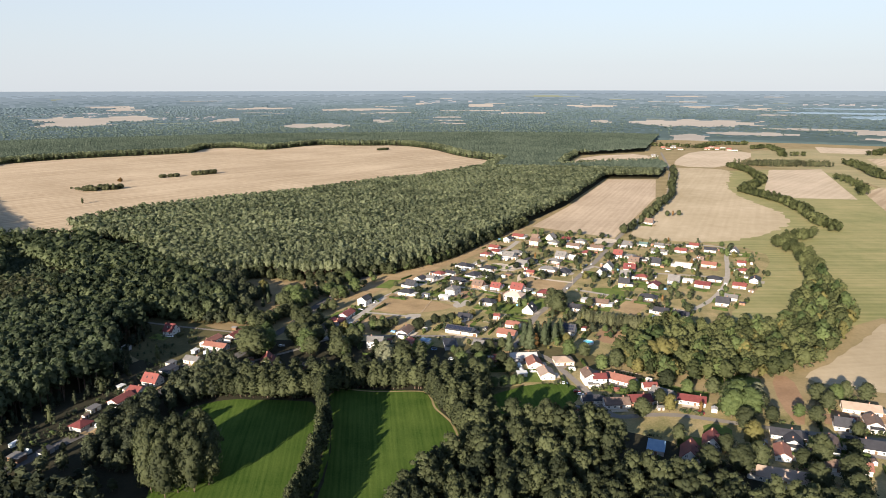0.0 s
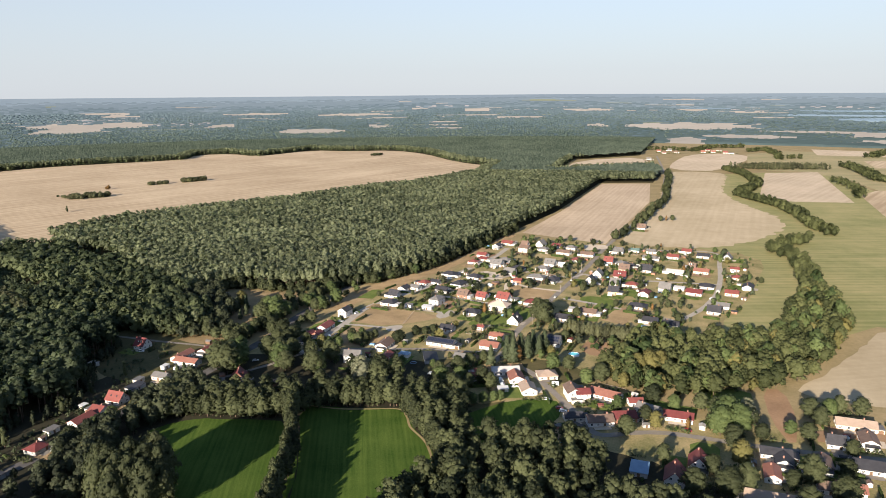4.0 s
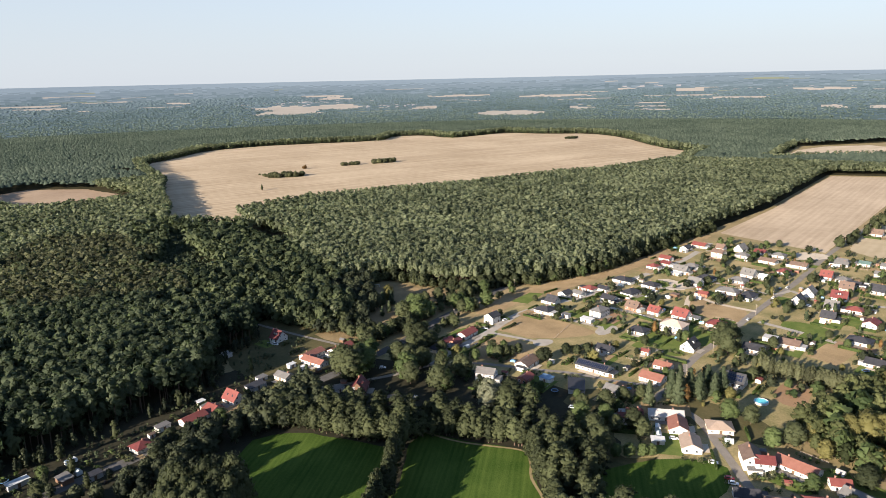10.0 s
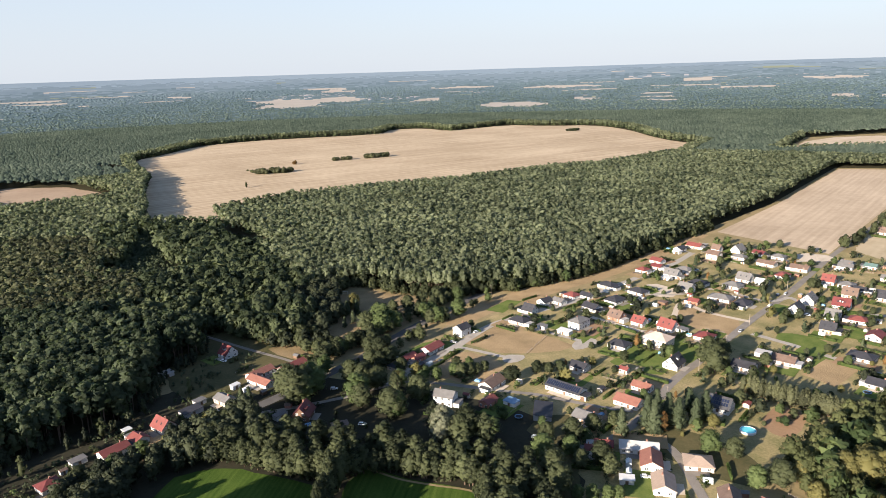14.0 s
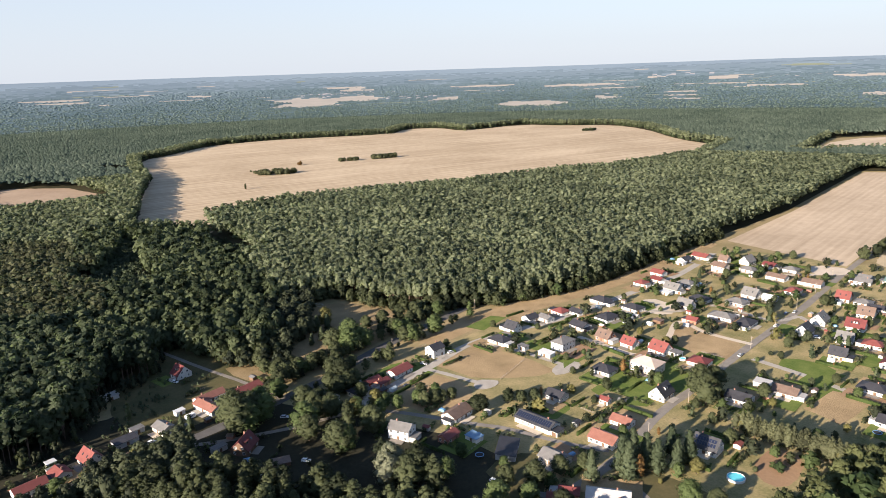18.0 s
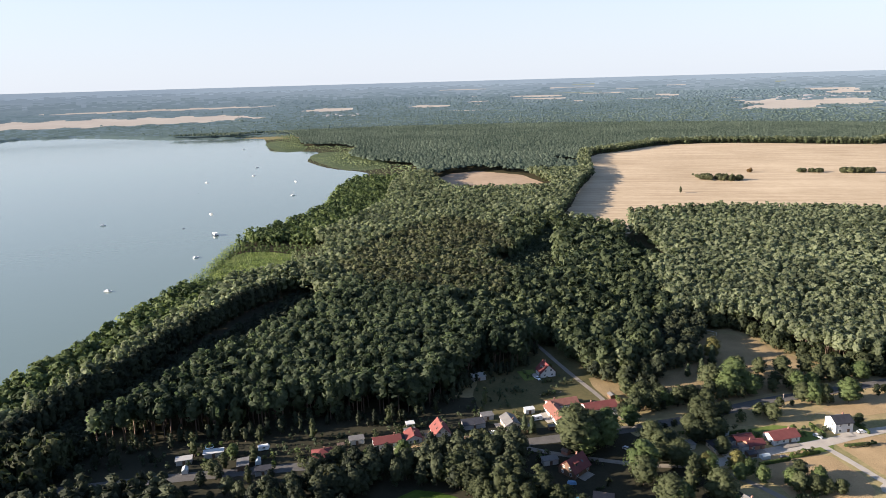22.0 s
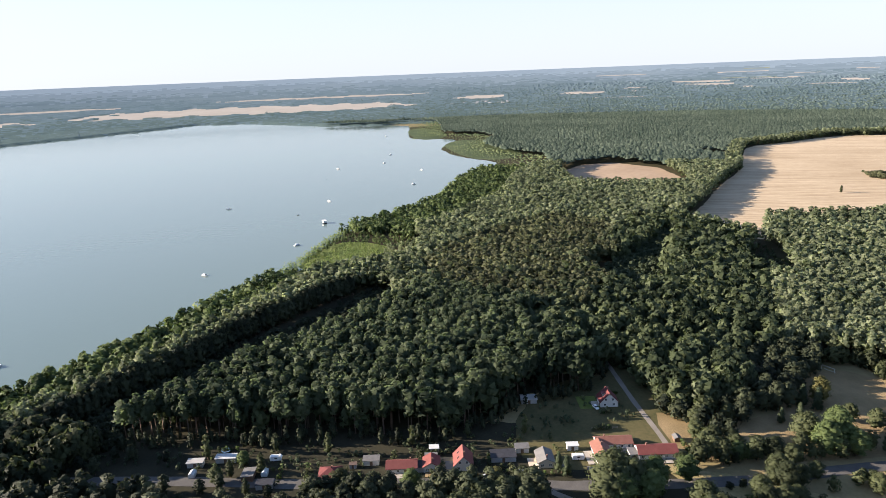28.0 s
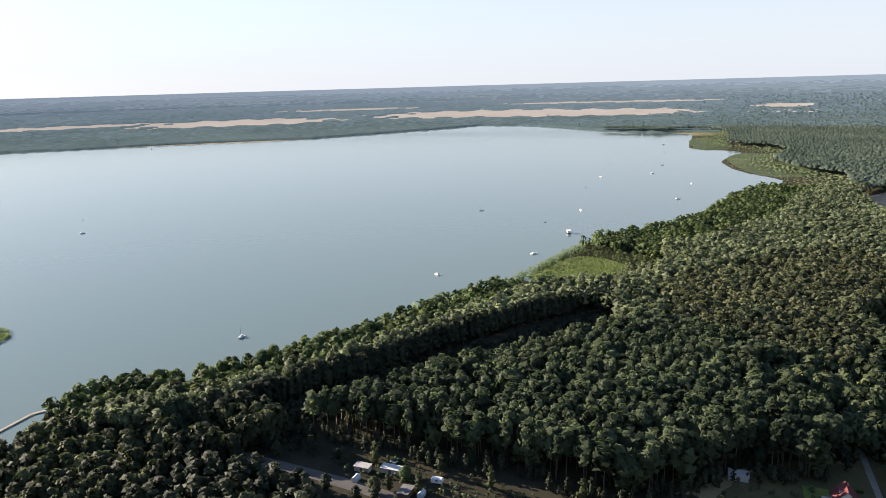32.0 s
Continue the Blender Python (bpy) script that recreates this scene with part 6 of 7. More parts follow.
MARKED["on the rough plots"] = [(-224, 446, 8, "green"), (-219, 452, 7, "bright"), (-214, 446, 7, "green"), (-210, 455, 6, "green"), (-191, 452, 8, "green"), (-184, 470, 7, "green"), (-178, 474, 6, "green"), (-174, 480, 6, "green"), (-168, 470, 5, "yellow"), (-236, 424, 9, "yellow"), (-246, 402, 12, "green"), (-252, 396, 13, "green"), (-233, 428, 7, "bright")]
MARKED["along the ochre clearing"] = [(-319, 415, 8, "green"), (-312, 418, 8, "green"), (-304, 420, 8, "green"), (-303, 427, 9, "green"), (-300, 431, 7, "bright"), (-330, 419, 9, "green"), (-272, 424, 9, "green"), (-263, 422, 10, "green"), (-263, 429, 10, "green"), (-264, 435, 9, "green"), (-277, 437, 11, "green"), (-285, 437, 10, "green"), (-286, 499, 9, "green"), (-283, 503, 10, "bright"), (-282, 509, 9, "green"), (-333, 470, 7, "spruce"), (-324, 470, 7, "spruce"), (-331, 460, 6, "spruce"), (-272, 471, 8, "green")]
MARKED["by the ochre plots"] = [(-278, 521, 12, "bright"), (-250, 427, 8, "green"), (-243, 383, 15, "bright"), (-238, 381, 12, "green"), (-218, 382, 14, "green"), (-216, 385, 12, "bright"), (-238, 412, 9, "bright"), (-230, 422, 7, "bright"), (-221, 440, 7, "bright"), (-216, 440, 8, "green"), (-214, 445, 7, "green"), (-212, 450, 6, "green"), (-189, 454, 8, "green"), (-270, 364, 17, "green"), (-268, 368, 14, "bright"), (-286, 400, 10, "bright"), (-293, 400, 8, "green"), (-355, 411, 10, "green"), (-358, 420, 11, "green"), (-346, 418, 10, "green")]
MARKED["alone in a field"] = [(-903, 806, 9, "tall"), (68, 1370, 9, "green"), (-45, 1010, 7, "green"), (-38, 1016, 7, "rust"), (-30, 1020, 7, "green")]
for where, spots in MARKED.items():
    for x, y, h, kind in spots:
        tree(x, y, h * (1.4 if kind == "spruce" else 1.2), kind, where, 1.3 if kind in ("green", "bright") else 1.1)


def gardens():
    zone = [(-262, 480), (-255, 560), (-222, 650), (-205, 800), (-195, 835), (-20, 840), (60, 830), (65, 700), (25, 560), (-60, 480), (-120, 400), (-200, 420)]
    streets = [[(-247, 451), (-249, 520), (-227, 590), (-213, 662), (-200, 738), (-200, 820)], [(-116, 420), (-116, 507), (-107, 622), (-99, 710), (-93, 824)], [(-200, 572), (-156, 567), (-107, 622)], [(-244, 410), (-187, 440), (-120, 458)], [(14, 612), (28, 767)]]
    bare = [(-245, 425), (-245, 524), (-175, 524), (-195, 436)]
    x, y = scatter(-270, 390, 80, 850, 7.4, 0.5)
    ok = inside(x, y, zone) & ~inside(x, y, bare)
    for s in streets:
        ok &= near_line(x, y, s) > 5
    for px, py, r in PLOTS:
        ok &= np.hypot(x - px, y - py) > r
    x, y = x[ok], y[ok]
    pick = rng.permutation(len(x))
    for k in pick[:190]:
        u = tr.random()
        kind = "green" if u < 0.45 else "bright" if u < 0.68 else "spruce" if u < 0.78 else "yellow" if u < 0.86 else "tall" if u < 0.95 else "rust"
        tree(x[k], y[k], tr.choice((2.2, 2.6, 3.4, 4.5, 5.5, 6.5, 8.0)) * tr.uniform(0.85, 1.15), kind, "in the village gardens", 1.25)
    for leaf, a, b in (("broadleaf", 190, 260), ("alder", 340, 385), ("spruce", 420, 455), ("yellow_leaf", 500, 515), ("shade_and_dark_leaf", 525, 560)):
        k = pick[a:b]
        stand("garden_trees", x[k], y[k], rng.uniform(2.5, 8.5, len(k)), "round" if leaf != "spruce" else "cone", "mid", leaf, "small trees and bushes in the village gardens", 1.25)


gardens()

# thickets out in the big field
COPSES = [(-1012, 908, -976, 960, 14, 6, 10, 70, "brown_pine"), (-1060, 925, -1012, 912, 6, 3, 6, 18, "brown_pine"), (-1054, 1027, -1051, 1033, 3, 5, 8, 6, "rust_leaf"), (-1020, 1100, -1014, 1110, 4, 5, 8, 12, "brown_pine"),
          (-1011, 1115, -1002, 1136, 5, 5, 8, 26, "brown_pine"), (-988, 1158, -964, 1203, 6, 6, 10, 60, "brown_pine"), (-890, 1825, -870, 1860, 10, 4, 8, 24, "broadleaf")]
for x1, y1, x2, y2, deep, lo, hi, n, leaf in COPSES:
    t, s = rng.uniform(0, 1, n), rng.uniform(-1, 1, n)
    stand("field_copse", x1 + (x2 - x1) * t + deep * s * np.sin(3.1 * t) * 0.9, y1 + (y2 - y1) * t - deep * s * np.sin(3.1 * t) * 0.5, rng.uniform(lo, hi, n), "round", "mid", leaf, "dense olive thicket standing in the stubble", 1.25)


# ---- boats ----
def boat_parts():
    hull_m = mesh_of("hull", lambda bm: solid(bm, [(-3, -0.9, 0.0), (1.5, -1.0, 0.0), (3.4, 0, 0.1), (1.5, 1.0, 0.0), (-3, 0.9, 0.0), (-3.1, -1.2, 0.9), (1.6, -1.3, 1.0), (4, 0, 1.25), (1.6, 1.3, 1.0), (-3.1, 1.2, 0.9)],
                                             [(4, 3, 2, 1, 0), (0, 1, 6, 5), (1, 2, 7, 6), (2, 3, 8, 7), (3, 4, 9, 8), (4, 0, 5, 9), (5, 6, 7, 8, 9)]), "plastic_white")
    cabin = mesh_of("cabin", lambda bm: solid(bm, [(-1.6, -0.85, 0.9), (1.6, -0.75, 0.95), (1.6, 0.75, 0.95), (-1.6, 0.85, 0.9), (-1.5, -0.75, 1.9), (0.8, -0.6, 1.8), (0.8, 0.6, 1.8), (-1.5, 0.75, 1.9)],
                                              [(4, 5, 6, 7), (0, 1, 5, 4), (1, 2, 6, 5), (2, 3, 7, 6), (3, 0, 4, 7)]), "plastic_white")
    glass = mesh_of("windscreen", lambda bm: solid(bm, [(0.85, -0.6, 1.78), (0.85, 0.6, 1.78), (1.62, 0.7, 1.1), (1.62, -0.7, 1.1), (0.9, -0.6, 1.83), (0.9, 0.6, 1.83), (1.68, 0.7, 1.13), (1.68, -0.7, 1.13)],
                                                   [(4, 5, 6, 7), (0, 3, 2, 1), (0, 1, 5, 4), (2, 3, 7, 6), (0, 4, 7, 3), (1, 2, 6, 5)]), "glass")
    deck = mesh_of("hull", lambda bm: (box(bm, -5.5, -2.2, 0.05, 5.5, -1.2, 0.7), box(bm, -5.5, 1.2, 0.05, 5.5, 2.2, 0.7), box(bm, -5.6, -2.3, 0.7, 5.6, 2.3, 0.85)), "dark_hull")
    hut = mesh_of("cabin", lambda bm: box(bm, -4, -1.8, 0.85, 3.6, 1.8, 3.2), "plastic_white")
    top = mesh_of("roof", lambda bm: box(bm, -4.5, -2.2, 3.2, 4.4, 2.2, 3.35), "plastic_white")
    mast = mesh_of("mast", lambda bm: (box(bm, 0.3, -0.06, 0.9, 0.42, 0.06, 9.5), box(bm, -2.6, -0.05, 1.9, 0.3, 0.05, 2.0)), "planks")
    dinghy = mesh_of("hull", lambda bm: solid(bm, [(-1.6, -0.5, 0.05), (1.2, -0.5, 0.05), (1.2, 0.5, 0.05), (-1.6, 0.5, 0.05), (-1.8, -0.75, 0.55), (1.6, -0.6, 0.6), (1.6, 0.6, 0.6), (-1.8, 0.75, 0.55)],
                                              [(3, 2, 1, 0), (4, 5, 6, 7), (0, 1, 5, 4), (1, 2, 6, 5), (2, 3, 7, 6), (3, 0, 4, 7)]), "dark_hull")
    return hull_m, cabin, glass, deck, hut, top, mast, dinghy


HULL, CABIN, SCREEN, DECK, HUT, TOP, MAST, DINGHY = boat_parts()


def boat(x, y, kind, turn):
    root = new({"motor": "motorboat", "sail": "sailing_boat", "house": "houseboat", "small": "dinghy"}[kind])
    root.matrix_world = pose(x, y, 0.05, 0, 0, turn)
    for nm, me in {"motor": (("hull", HULL), ("cabin", CABIN), ("windscreen", SCREEN)), "sail": (("hull", HULL), ("cabin", CABIN), ("mast", MAST)), "house": (("hull", DECK), ("cabin", HUT), ("roof", TOP)), "small": (("hull", DINGHY),)}[kind]:
        child(nm, me, root)
    tagged(root, {"motor": "white cabin motorboat at anchor on the lake", "sail": "white sailing boat with bare mast at anchor", "house": "white houseboat on a dark pontoon hull", "small": "small dark open dinghy on the lake"}[kind], "boat", "boats on the lake")


BOATS = [(-434, 19, "sail", 0), (-627, 86, "motor", 67), (-729, 148, "motor", 134), (-837, 159, "house", 21), (-950, 12, "motor", 88), (-892, 117, "small", 155), (-983, 142, "motor", 42), (-1106, 255, "sail", 109), (-1193, 105, "small", 176), (-1321, 106, "motor", 63), (-1385, 187, "motor", 130), (-1266, 263, "motor", 17), (-1521, 190, "motor", 84), (-1534, 82, "small", 151), (-1771, 169, "small", 38), (-1978, 145, "motor", 105), (-1881, 131, "small", 172), (-1349, -535, "small", 59), (-1640, -243, "small", 126), (-1698, -1337, "motor", 13), (-2393, -717, "motor", 80), (-673, -420, "motor", 147), (-743, -501, "small", 34)]
for b in BOATS:
    boat(*b)



# ---- garden plots round the houses ----
gr = random.Random(21)
ROADS = [[(-247, 451), (-249, 520), (-227, 590), (-213, 662), (-200, 738), (-200, 820)], [(-118, 420), (-116, 507), (-107, 622), (-99, 710), (-93, 824)], [(-200, 572), (-156, 567), (-107, 622)], [(-244, 410), (-187, 440), (-120, 458)],
         [(-10, 570), (14, 612), (28, 767)], [(-97, 690), (-30, 684), (26, 690)], [(-95, 436), (-50, 381), (-36, 362), (17, 376), (110, 384)], [(-287, 331), (-284, 401), (-293, 544)]]


def clear(x, y, r):
    px, py = np.array([x]), np.array([y])
    if any(near_line(px, py, s)[0] < 4.0 for s in ROADS):
        return False
    return bool((np.hypot(PLOTS[:, 0] - x, PLOTS[:, 1] - y) > PLOTS[:, 2] - 1.5 + r).all())


def slab(name, m, a, b, z, material, label):
    bm = bmesh.new()
    pts = []
    for k in range(8):
        t = math.pi * k / 4
        q = 1 / max(abs(math.cos(t)), abs(math.sin(t)))
        pts.append((a * q * math.cos(t), b * q * math.sin(t), 0))
    bm.faces.new([bm.verts.new(p) for p in pts])
    ob = part(name, bm, material)
    ob.matrix_world = Matrix.Translation((0, 0, z)) @ m
    return tagged(ob, label, kind="structure")


def hedge_mesh(length, seed):
    """A clipped hedge along x: rough box of leaf clumps over a solid core."""
    r = np.random.default_rng(seed)
    n = int(length * 26)
    c = np.stack([r.uniform(-length / 2, length / 2, n), r.uniform(-0.5, 0.5, n), r.uniform(0.1, 1.5, n)], 1)
    side = r.integers(0, 3, n)
    c[side == 0, 1] = np.sign(c[side == 0, 1]) * 0.5
    c[side == 1, 2] = 1.5
    nm = np.where((side == 1)[:, None], (0, 0, 1.0), np.sign(c[:, 1])[:, None] * np.array((0, 1.0, 0.2)))
    v, f = leaves(r, c, nm, 0.32)
    k = length / 2
    core = np.array([(-k, -0.42, 0), (k, -0.42, 0), (k, 0.42, 0), (-k, 0.42, 0), (-k, -0.4, 1.4), (k, -0.4, 1.4), (k, 0.4, 1.4), (-k, 0.4, 1.4)])
    cf = np.array([(4, 5, 6), (4, 6, 7), (0, 1, 5), (0, 5, 4), (1, 2, 6), (1, 6, 5), (2, 3, 7), (2, 7, 6), (3, 0, 4), (3, 4, 7)])
    return raw_mesh("hedge", np.concatenate([core, v]), np.concatenate([cf, f + 8]), ["hedge_leaf"])


HEDGES = [hedge_mesh(n, 50 + n) for n in (8, 12, 16)]


def hedge(x, y, turn, size, tall=1.0):
    ob = new("hedge", HEDGES[size])
    ob.matrix_world = pose(x, y, 0, 0, 0, turn) @ Matrix.Diagonal((1, 1, tall, 1))
    tagged(ob, "clipped dark green garden hedge", "hedge", "garden hedges")


def fence_parts():
    post = mesh_of("post", lambda bm: box(bm, -0.05, -0.05, 0, 0.05, 0.05, 1.2), "planks")
    rail = mesh_of("rail", lambda bm: box(bm, -1.25, -0.02, -0.05, 1.25, 0.02, 0.05), "planks")
    return post, rail


POST, RAIL = fence_parts()


def fence(x, y, turn, bays):
    root = new("fence")
    root.matrix_world = pose(x, y, 0, 0, 0, turn)
    tagged(root, "low weathered wooden post-and-rail garden fence", "fence", "garden fences")
    for k in range(bays + 1):
        p = child("post", POST, root)
        p.location = (2.5 * (k - bays / 2), 0, 0)
        if k < bays:
            for z in (0.5, 1.0):
                q = child("rail", RAIL, root)
                q.location = (2.5 * (k + 0.5 - bays / 2), 0.04, z)


for k in range(3):
    fence(-205.5 - 1.6 * (k - 1), 507 + 12.2 * (k - 1), 98, 4)


def shed_mesh():
    bm = bmesh.new()
    solid(bm, [(-1.5, -1.2, 0), (1.5, -1.2, 0), (1.5, 1.2, 0), (-1.5, 1.2, 0), (-1.5, -1.2, 1.9), (1.5, -1.2, 1.9), (1.5, 1.2, 1.9), (-1.5, 1.2, 1.9), (-1.5, 0, 2.5), (1.5, 0, 2.5)],
          [(3, 2, 1, 0), (0, 1, 5, 4), (2, 3, 7, 6), (1, 2, 6, 9, 5), (3, 0, 4, 8, 7), (4, 5, 9, 8), (6, 7, 8, 9)])
    return bm


SHED_WALL = {}
for nm in ("timber", "white", "brick", "grey"):
    me = bpy.data.meshes.new("wall")
    bm = shed_mesh()
    bm.to_mesh(me)
    bm.free()
    me.materials.append(MATS["wall_" + nm])
    SHED_WALL[nm] = me
SHED_ROOF = {nm: mesh_of("roof", lambda bm: solid(bm, [(-1.75, -1.45, 1.85), (0 - 1.75, 0, 2.57), (-1.75, 1.45, 1.85), (1.75, -1.45, 1.85), (1.75, 0, 2.57), (1.75, 1.45, 1.85), (-1.75, -1.45, 1.97), (-1.75, 0, 2.69), (-1.75, 1.45, 1.97), (1.75, -1.45, 1.97), (1.75, 0, 2.69), (1.75, 1.45, 1.97)],
                                                       [(6, 9, 10, 7), (7, 10, 11, 8), (0, 1, 4, 3), (1, 2, 5, 4), (0, 3, 9, 6), (2, 8, 11, 5), (0, 6, 7, 1), (1, 7, 8, 2), (3, 4, 10, 9), (4, 5, 11, 10)]), "roof_" + nm) for nm in ("grey", "red", "brown", "slate", "pale")}
SHED_DOOR = mesh_of("door", lambda bm: box(bm, -0.45, -1.24, 0.02, 0.45, -1.2, 1.8), "door_wood")


def shed(x, y, turn, wall, roof, big=1.0):
    root = new("garden_shed")
    root.matrix_world = pose(x, y, 0, 0, 0, turn) @ Matrix.Diagonal((big, big, 1, 1))
    tagged(root, "small %s garden shed with %s roof" % (WALL_WORD[wall], ROOF_WORD[roof]), "shed", "garden sheds")
    for nm, me in (("wall", SHED_WALL[wall]), ("roof", SHED_ROOF[roof]), ("door", SHED_DOOR)):
        child(nm, me, root)


count = 0
for place, plots in STREETS.items():
    farm = place.startswith(("main", "old"))
    for hx, hy, rot, L, W, style, rf, wl in plots:
        if style == "s":
            continue
        base = pose(hx, hy, 0, 0, 0, rot)
        for side in (-1, 1):
            c = base @ Vector((gr.uniform(-2, 2), side * (W / 2 + 5.5), 0))
            if clear(c.x, c.y, 0) and gr.random() < (0.35 if farm else 0.8):
                count += 1
                u = gr.random()
                m = "lawn" if u < 0.5 else "garden_grass" if u < 0.62 else "brown_earth" if u < 0.74 else "building_lot"
                slab("garden_%d" % count, pose(c.x, c.y, 0, 0, 0, rot), L / 2 + gr.uniform(1.5, 5), gr.uniform(4.5, 8), 0.20 + 0.0015 * count, m, "garden plot of %s" % {"lawn": "green lawn", "garden_grass": "patchy grass", "brown_earth": "bare brown soil", "building_lot": "dry ochre grass"}[m])
            if not farm or gr.random() < 0.4:
                c = base @ Vector((0, side * (W / 2 + 11.5), 0))
                if clear(c.x, c.y, 1) and gr.random() < 0.62:
                    if gr.random() < 0.72:
                        hedge(c.x, c.y, rot, gr.choice((1, 2)), gr.uniform(0.8, 1.35))
                    else:
                        fence(c.x, c.y, rot, 5)
            c = base @ Vector((side * (L / 2 + 6.5), gr.uniform(-4, 4), 0))
            if clear(c.x, c.y, 1) and gr.random() < 0.5:
                hedge(c.x, c.y, rot + 90, gr.choice((0, 1)), gr.uniform(0.8, 1.35))
        c = base @ Vector((0, -W / 2 - 2.0, 0))
        slab("patio_%d" % (count + 1), pose(c.x, c.y, 0, 0, 0, rot), L / 3, 1.9, 0.42, gr.choice(("gravel", "old_asphalt", "sand")), "paved patio beside the house")
        c = base @ Vector((L / 2 + gr.uniform(2.5, 5), gr.choice((-1, 1)) * (W / 2 + gr.uniform(3, 8)), 0))
        if clear(c.x, c.y, 2) and gr.random() < 0.6:
            shed(c.x, c.y, rot + gr.choice((0, 90)), gr.choice(("timber", "white", "brick", "grey")), gr.choice(("grey", "red", "brown", "slate", "pale")), gr.uniform(0.9, 1.4))


def garden_bushes():
    """Low bushes in ragged rows along the plots' edges."""
    X, Y = [], []
    for place, plots in STREETS.items():
        for hx, hy, rot, L, W, style, rf, wl in plots:
            base = pose(hx, hy, 0, 0, 0, rot)
            for k in range(3 if style != "s" else 1):
                side, along = gr.choice((-1, 1)), gr.choice((True, False))
                reach = gr.uniform(8, 16)
                for q in range(gr.randrange(3, 9)):
                    d = -6 + 2.0 * q + gr.uniform(-0.7, 0.7)
                    p = base @ (Vector((d, side * (W / 2 + reach * 0.8), 0)) if along else Vector((side * (L / 2 + reach * 0.55), d, 0)))
                    if clear(p.x, p.y, 0.8):
                        X.append(p.x + gr.uniform(-0.6, 0.6)), Y.append(p.y + gr.uniform(-0.6, 0.6))
    X, Y = np.array(X), np.array(Y)
    pick = rng.integers(0, 5, len(X))
    for leaf, m in (("broadleaf", pick < 2), ("hedge_leaf", pick == 2), ("alder", pick == 3), ("brown_pine", pick == 4)):
        stand("garden_bushes", X[m], Y[m], rng.uniform(1.0, 2.8, m.sum()), "round", "low", leaf, "low bushes along the garden edges", 1.5)


garden_bushes()


def log_mesh():
    bm = bmesh.new()
    bmesh.ops.create_cone(bm, cap_ends=True, segments=7, radius1=0.17, radius2=0.15, depth=1.0)
    return bm


def mesh_from(name, bm, material):
    me = bpy.data.meshes.new(name)
    bm.to_mesh(me)
    bm.free()
    me.materials.append(MATS[material])
    return me


def bed_mesh():
    bm = bmesh.new()
    bmesh.ops.create_circle(bm, cap_ends=True, segments=20, radius=1.75, matrix=Matrix.Translation((0, 0, 0.8)))
    return bm


def rim_mesh():
    bm = bmesh.new()
    for k in range(20):
        p, q = 2 * math.pi * k / 20, 2 * math.pi * (k + 1) / 20
        solid(bm, [(r * math.cos(t), r * math.sin(t), z) for t in (p, q) for r, z in ((1.75, 0.78), (2.1, 0.78), (2.1, 0.88), (1.75, 0.88))], [(0, 4, 5, 1), (1, 5, 6, 2), (2, 6, 7, 3), (3, 7, 4, 0)])
    return bm


mat("tarp_blue", (0.10, 0.22, 0.38), (0.16, 0.30, 0.46), 0.8, fine=3, rough=0.5)
mat("net_black", (0.02, 0.02, 0.022), (0.04, 0.04, 0.044), 1, fine=3)
mat("greenhouse_glass", (0.42, 0.46, 0.46), (0.55, 0.58, 0.58), 0.6, rough=0.15, spec=0.6)
LOGS, BED, RIM = mesh_from("log", log_mesh(), "bark"), mesh_from("mat", bed_mesh(), "net_black"), mesh_from("rim", rim_mesh(), "tarp_blue")
LEG = mesh_of("leg", lambda bm: box(bm, -0.04, -0.04, 0, 0.04, 0.04, 0.78), "roof_grey")
GLASS_HOUSE = mesh_of("pane", lambda bm: solid(bm, [(-2, -1.3, 0.2), (2, -1.3, 0.2), (2, 1.3, 0.2), (-2, 1.3, 0.2), (-2, -1.3, 1.7), (2, -1.3, 1.7), (2, 1.3, 1.7), (-2, 1.3, 1.7), (-2, 0, 2.4), (2, 0, 2.4)],
                                               [(0, 1, 5, 4), (2, 3, 7, 6), (1, 2, 6, 9, 5), (3, 0, 4, 8, 7), (4, 5, 9, 8), (6, 7, 8, 9)]), "greenhouse_glass")
GLASS_BASE = mesh_of("base", lambda bm: box(bm, -2.05, -1.35, 0, 2.05, 1.35, 0.2), "wall_grey")
TARP = mesh_of("tarpaulin", lambda bm: solid(bm, [(-2, -1.2, 0), (2, -1.2, 0), (2, 1.2, 0), (-2, 1.2, 0), (-1.5, -0.7, 1.0), (1.4, -0.8, 1.1), (1.5, 0.7, 0.95), (-1.4, 0.8, 1.1)],
                                             [(3, 2, 1, 0), (4, 5, 6, 7), (0, 1, 5, 4), (1, 2, 6, 5), (2, 3, 7, 6), (3, 0, 4, 7)]), "tarp_blue")


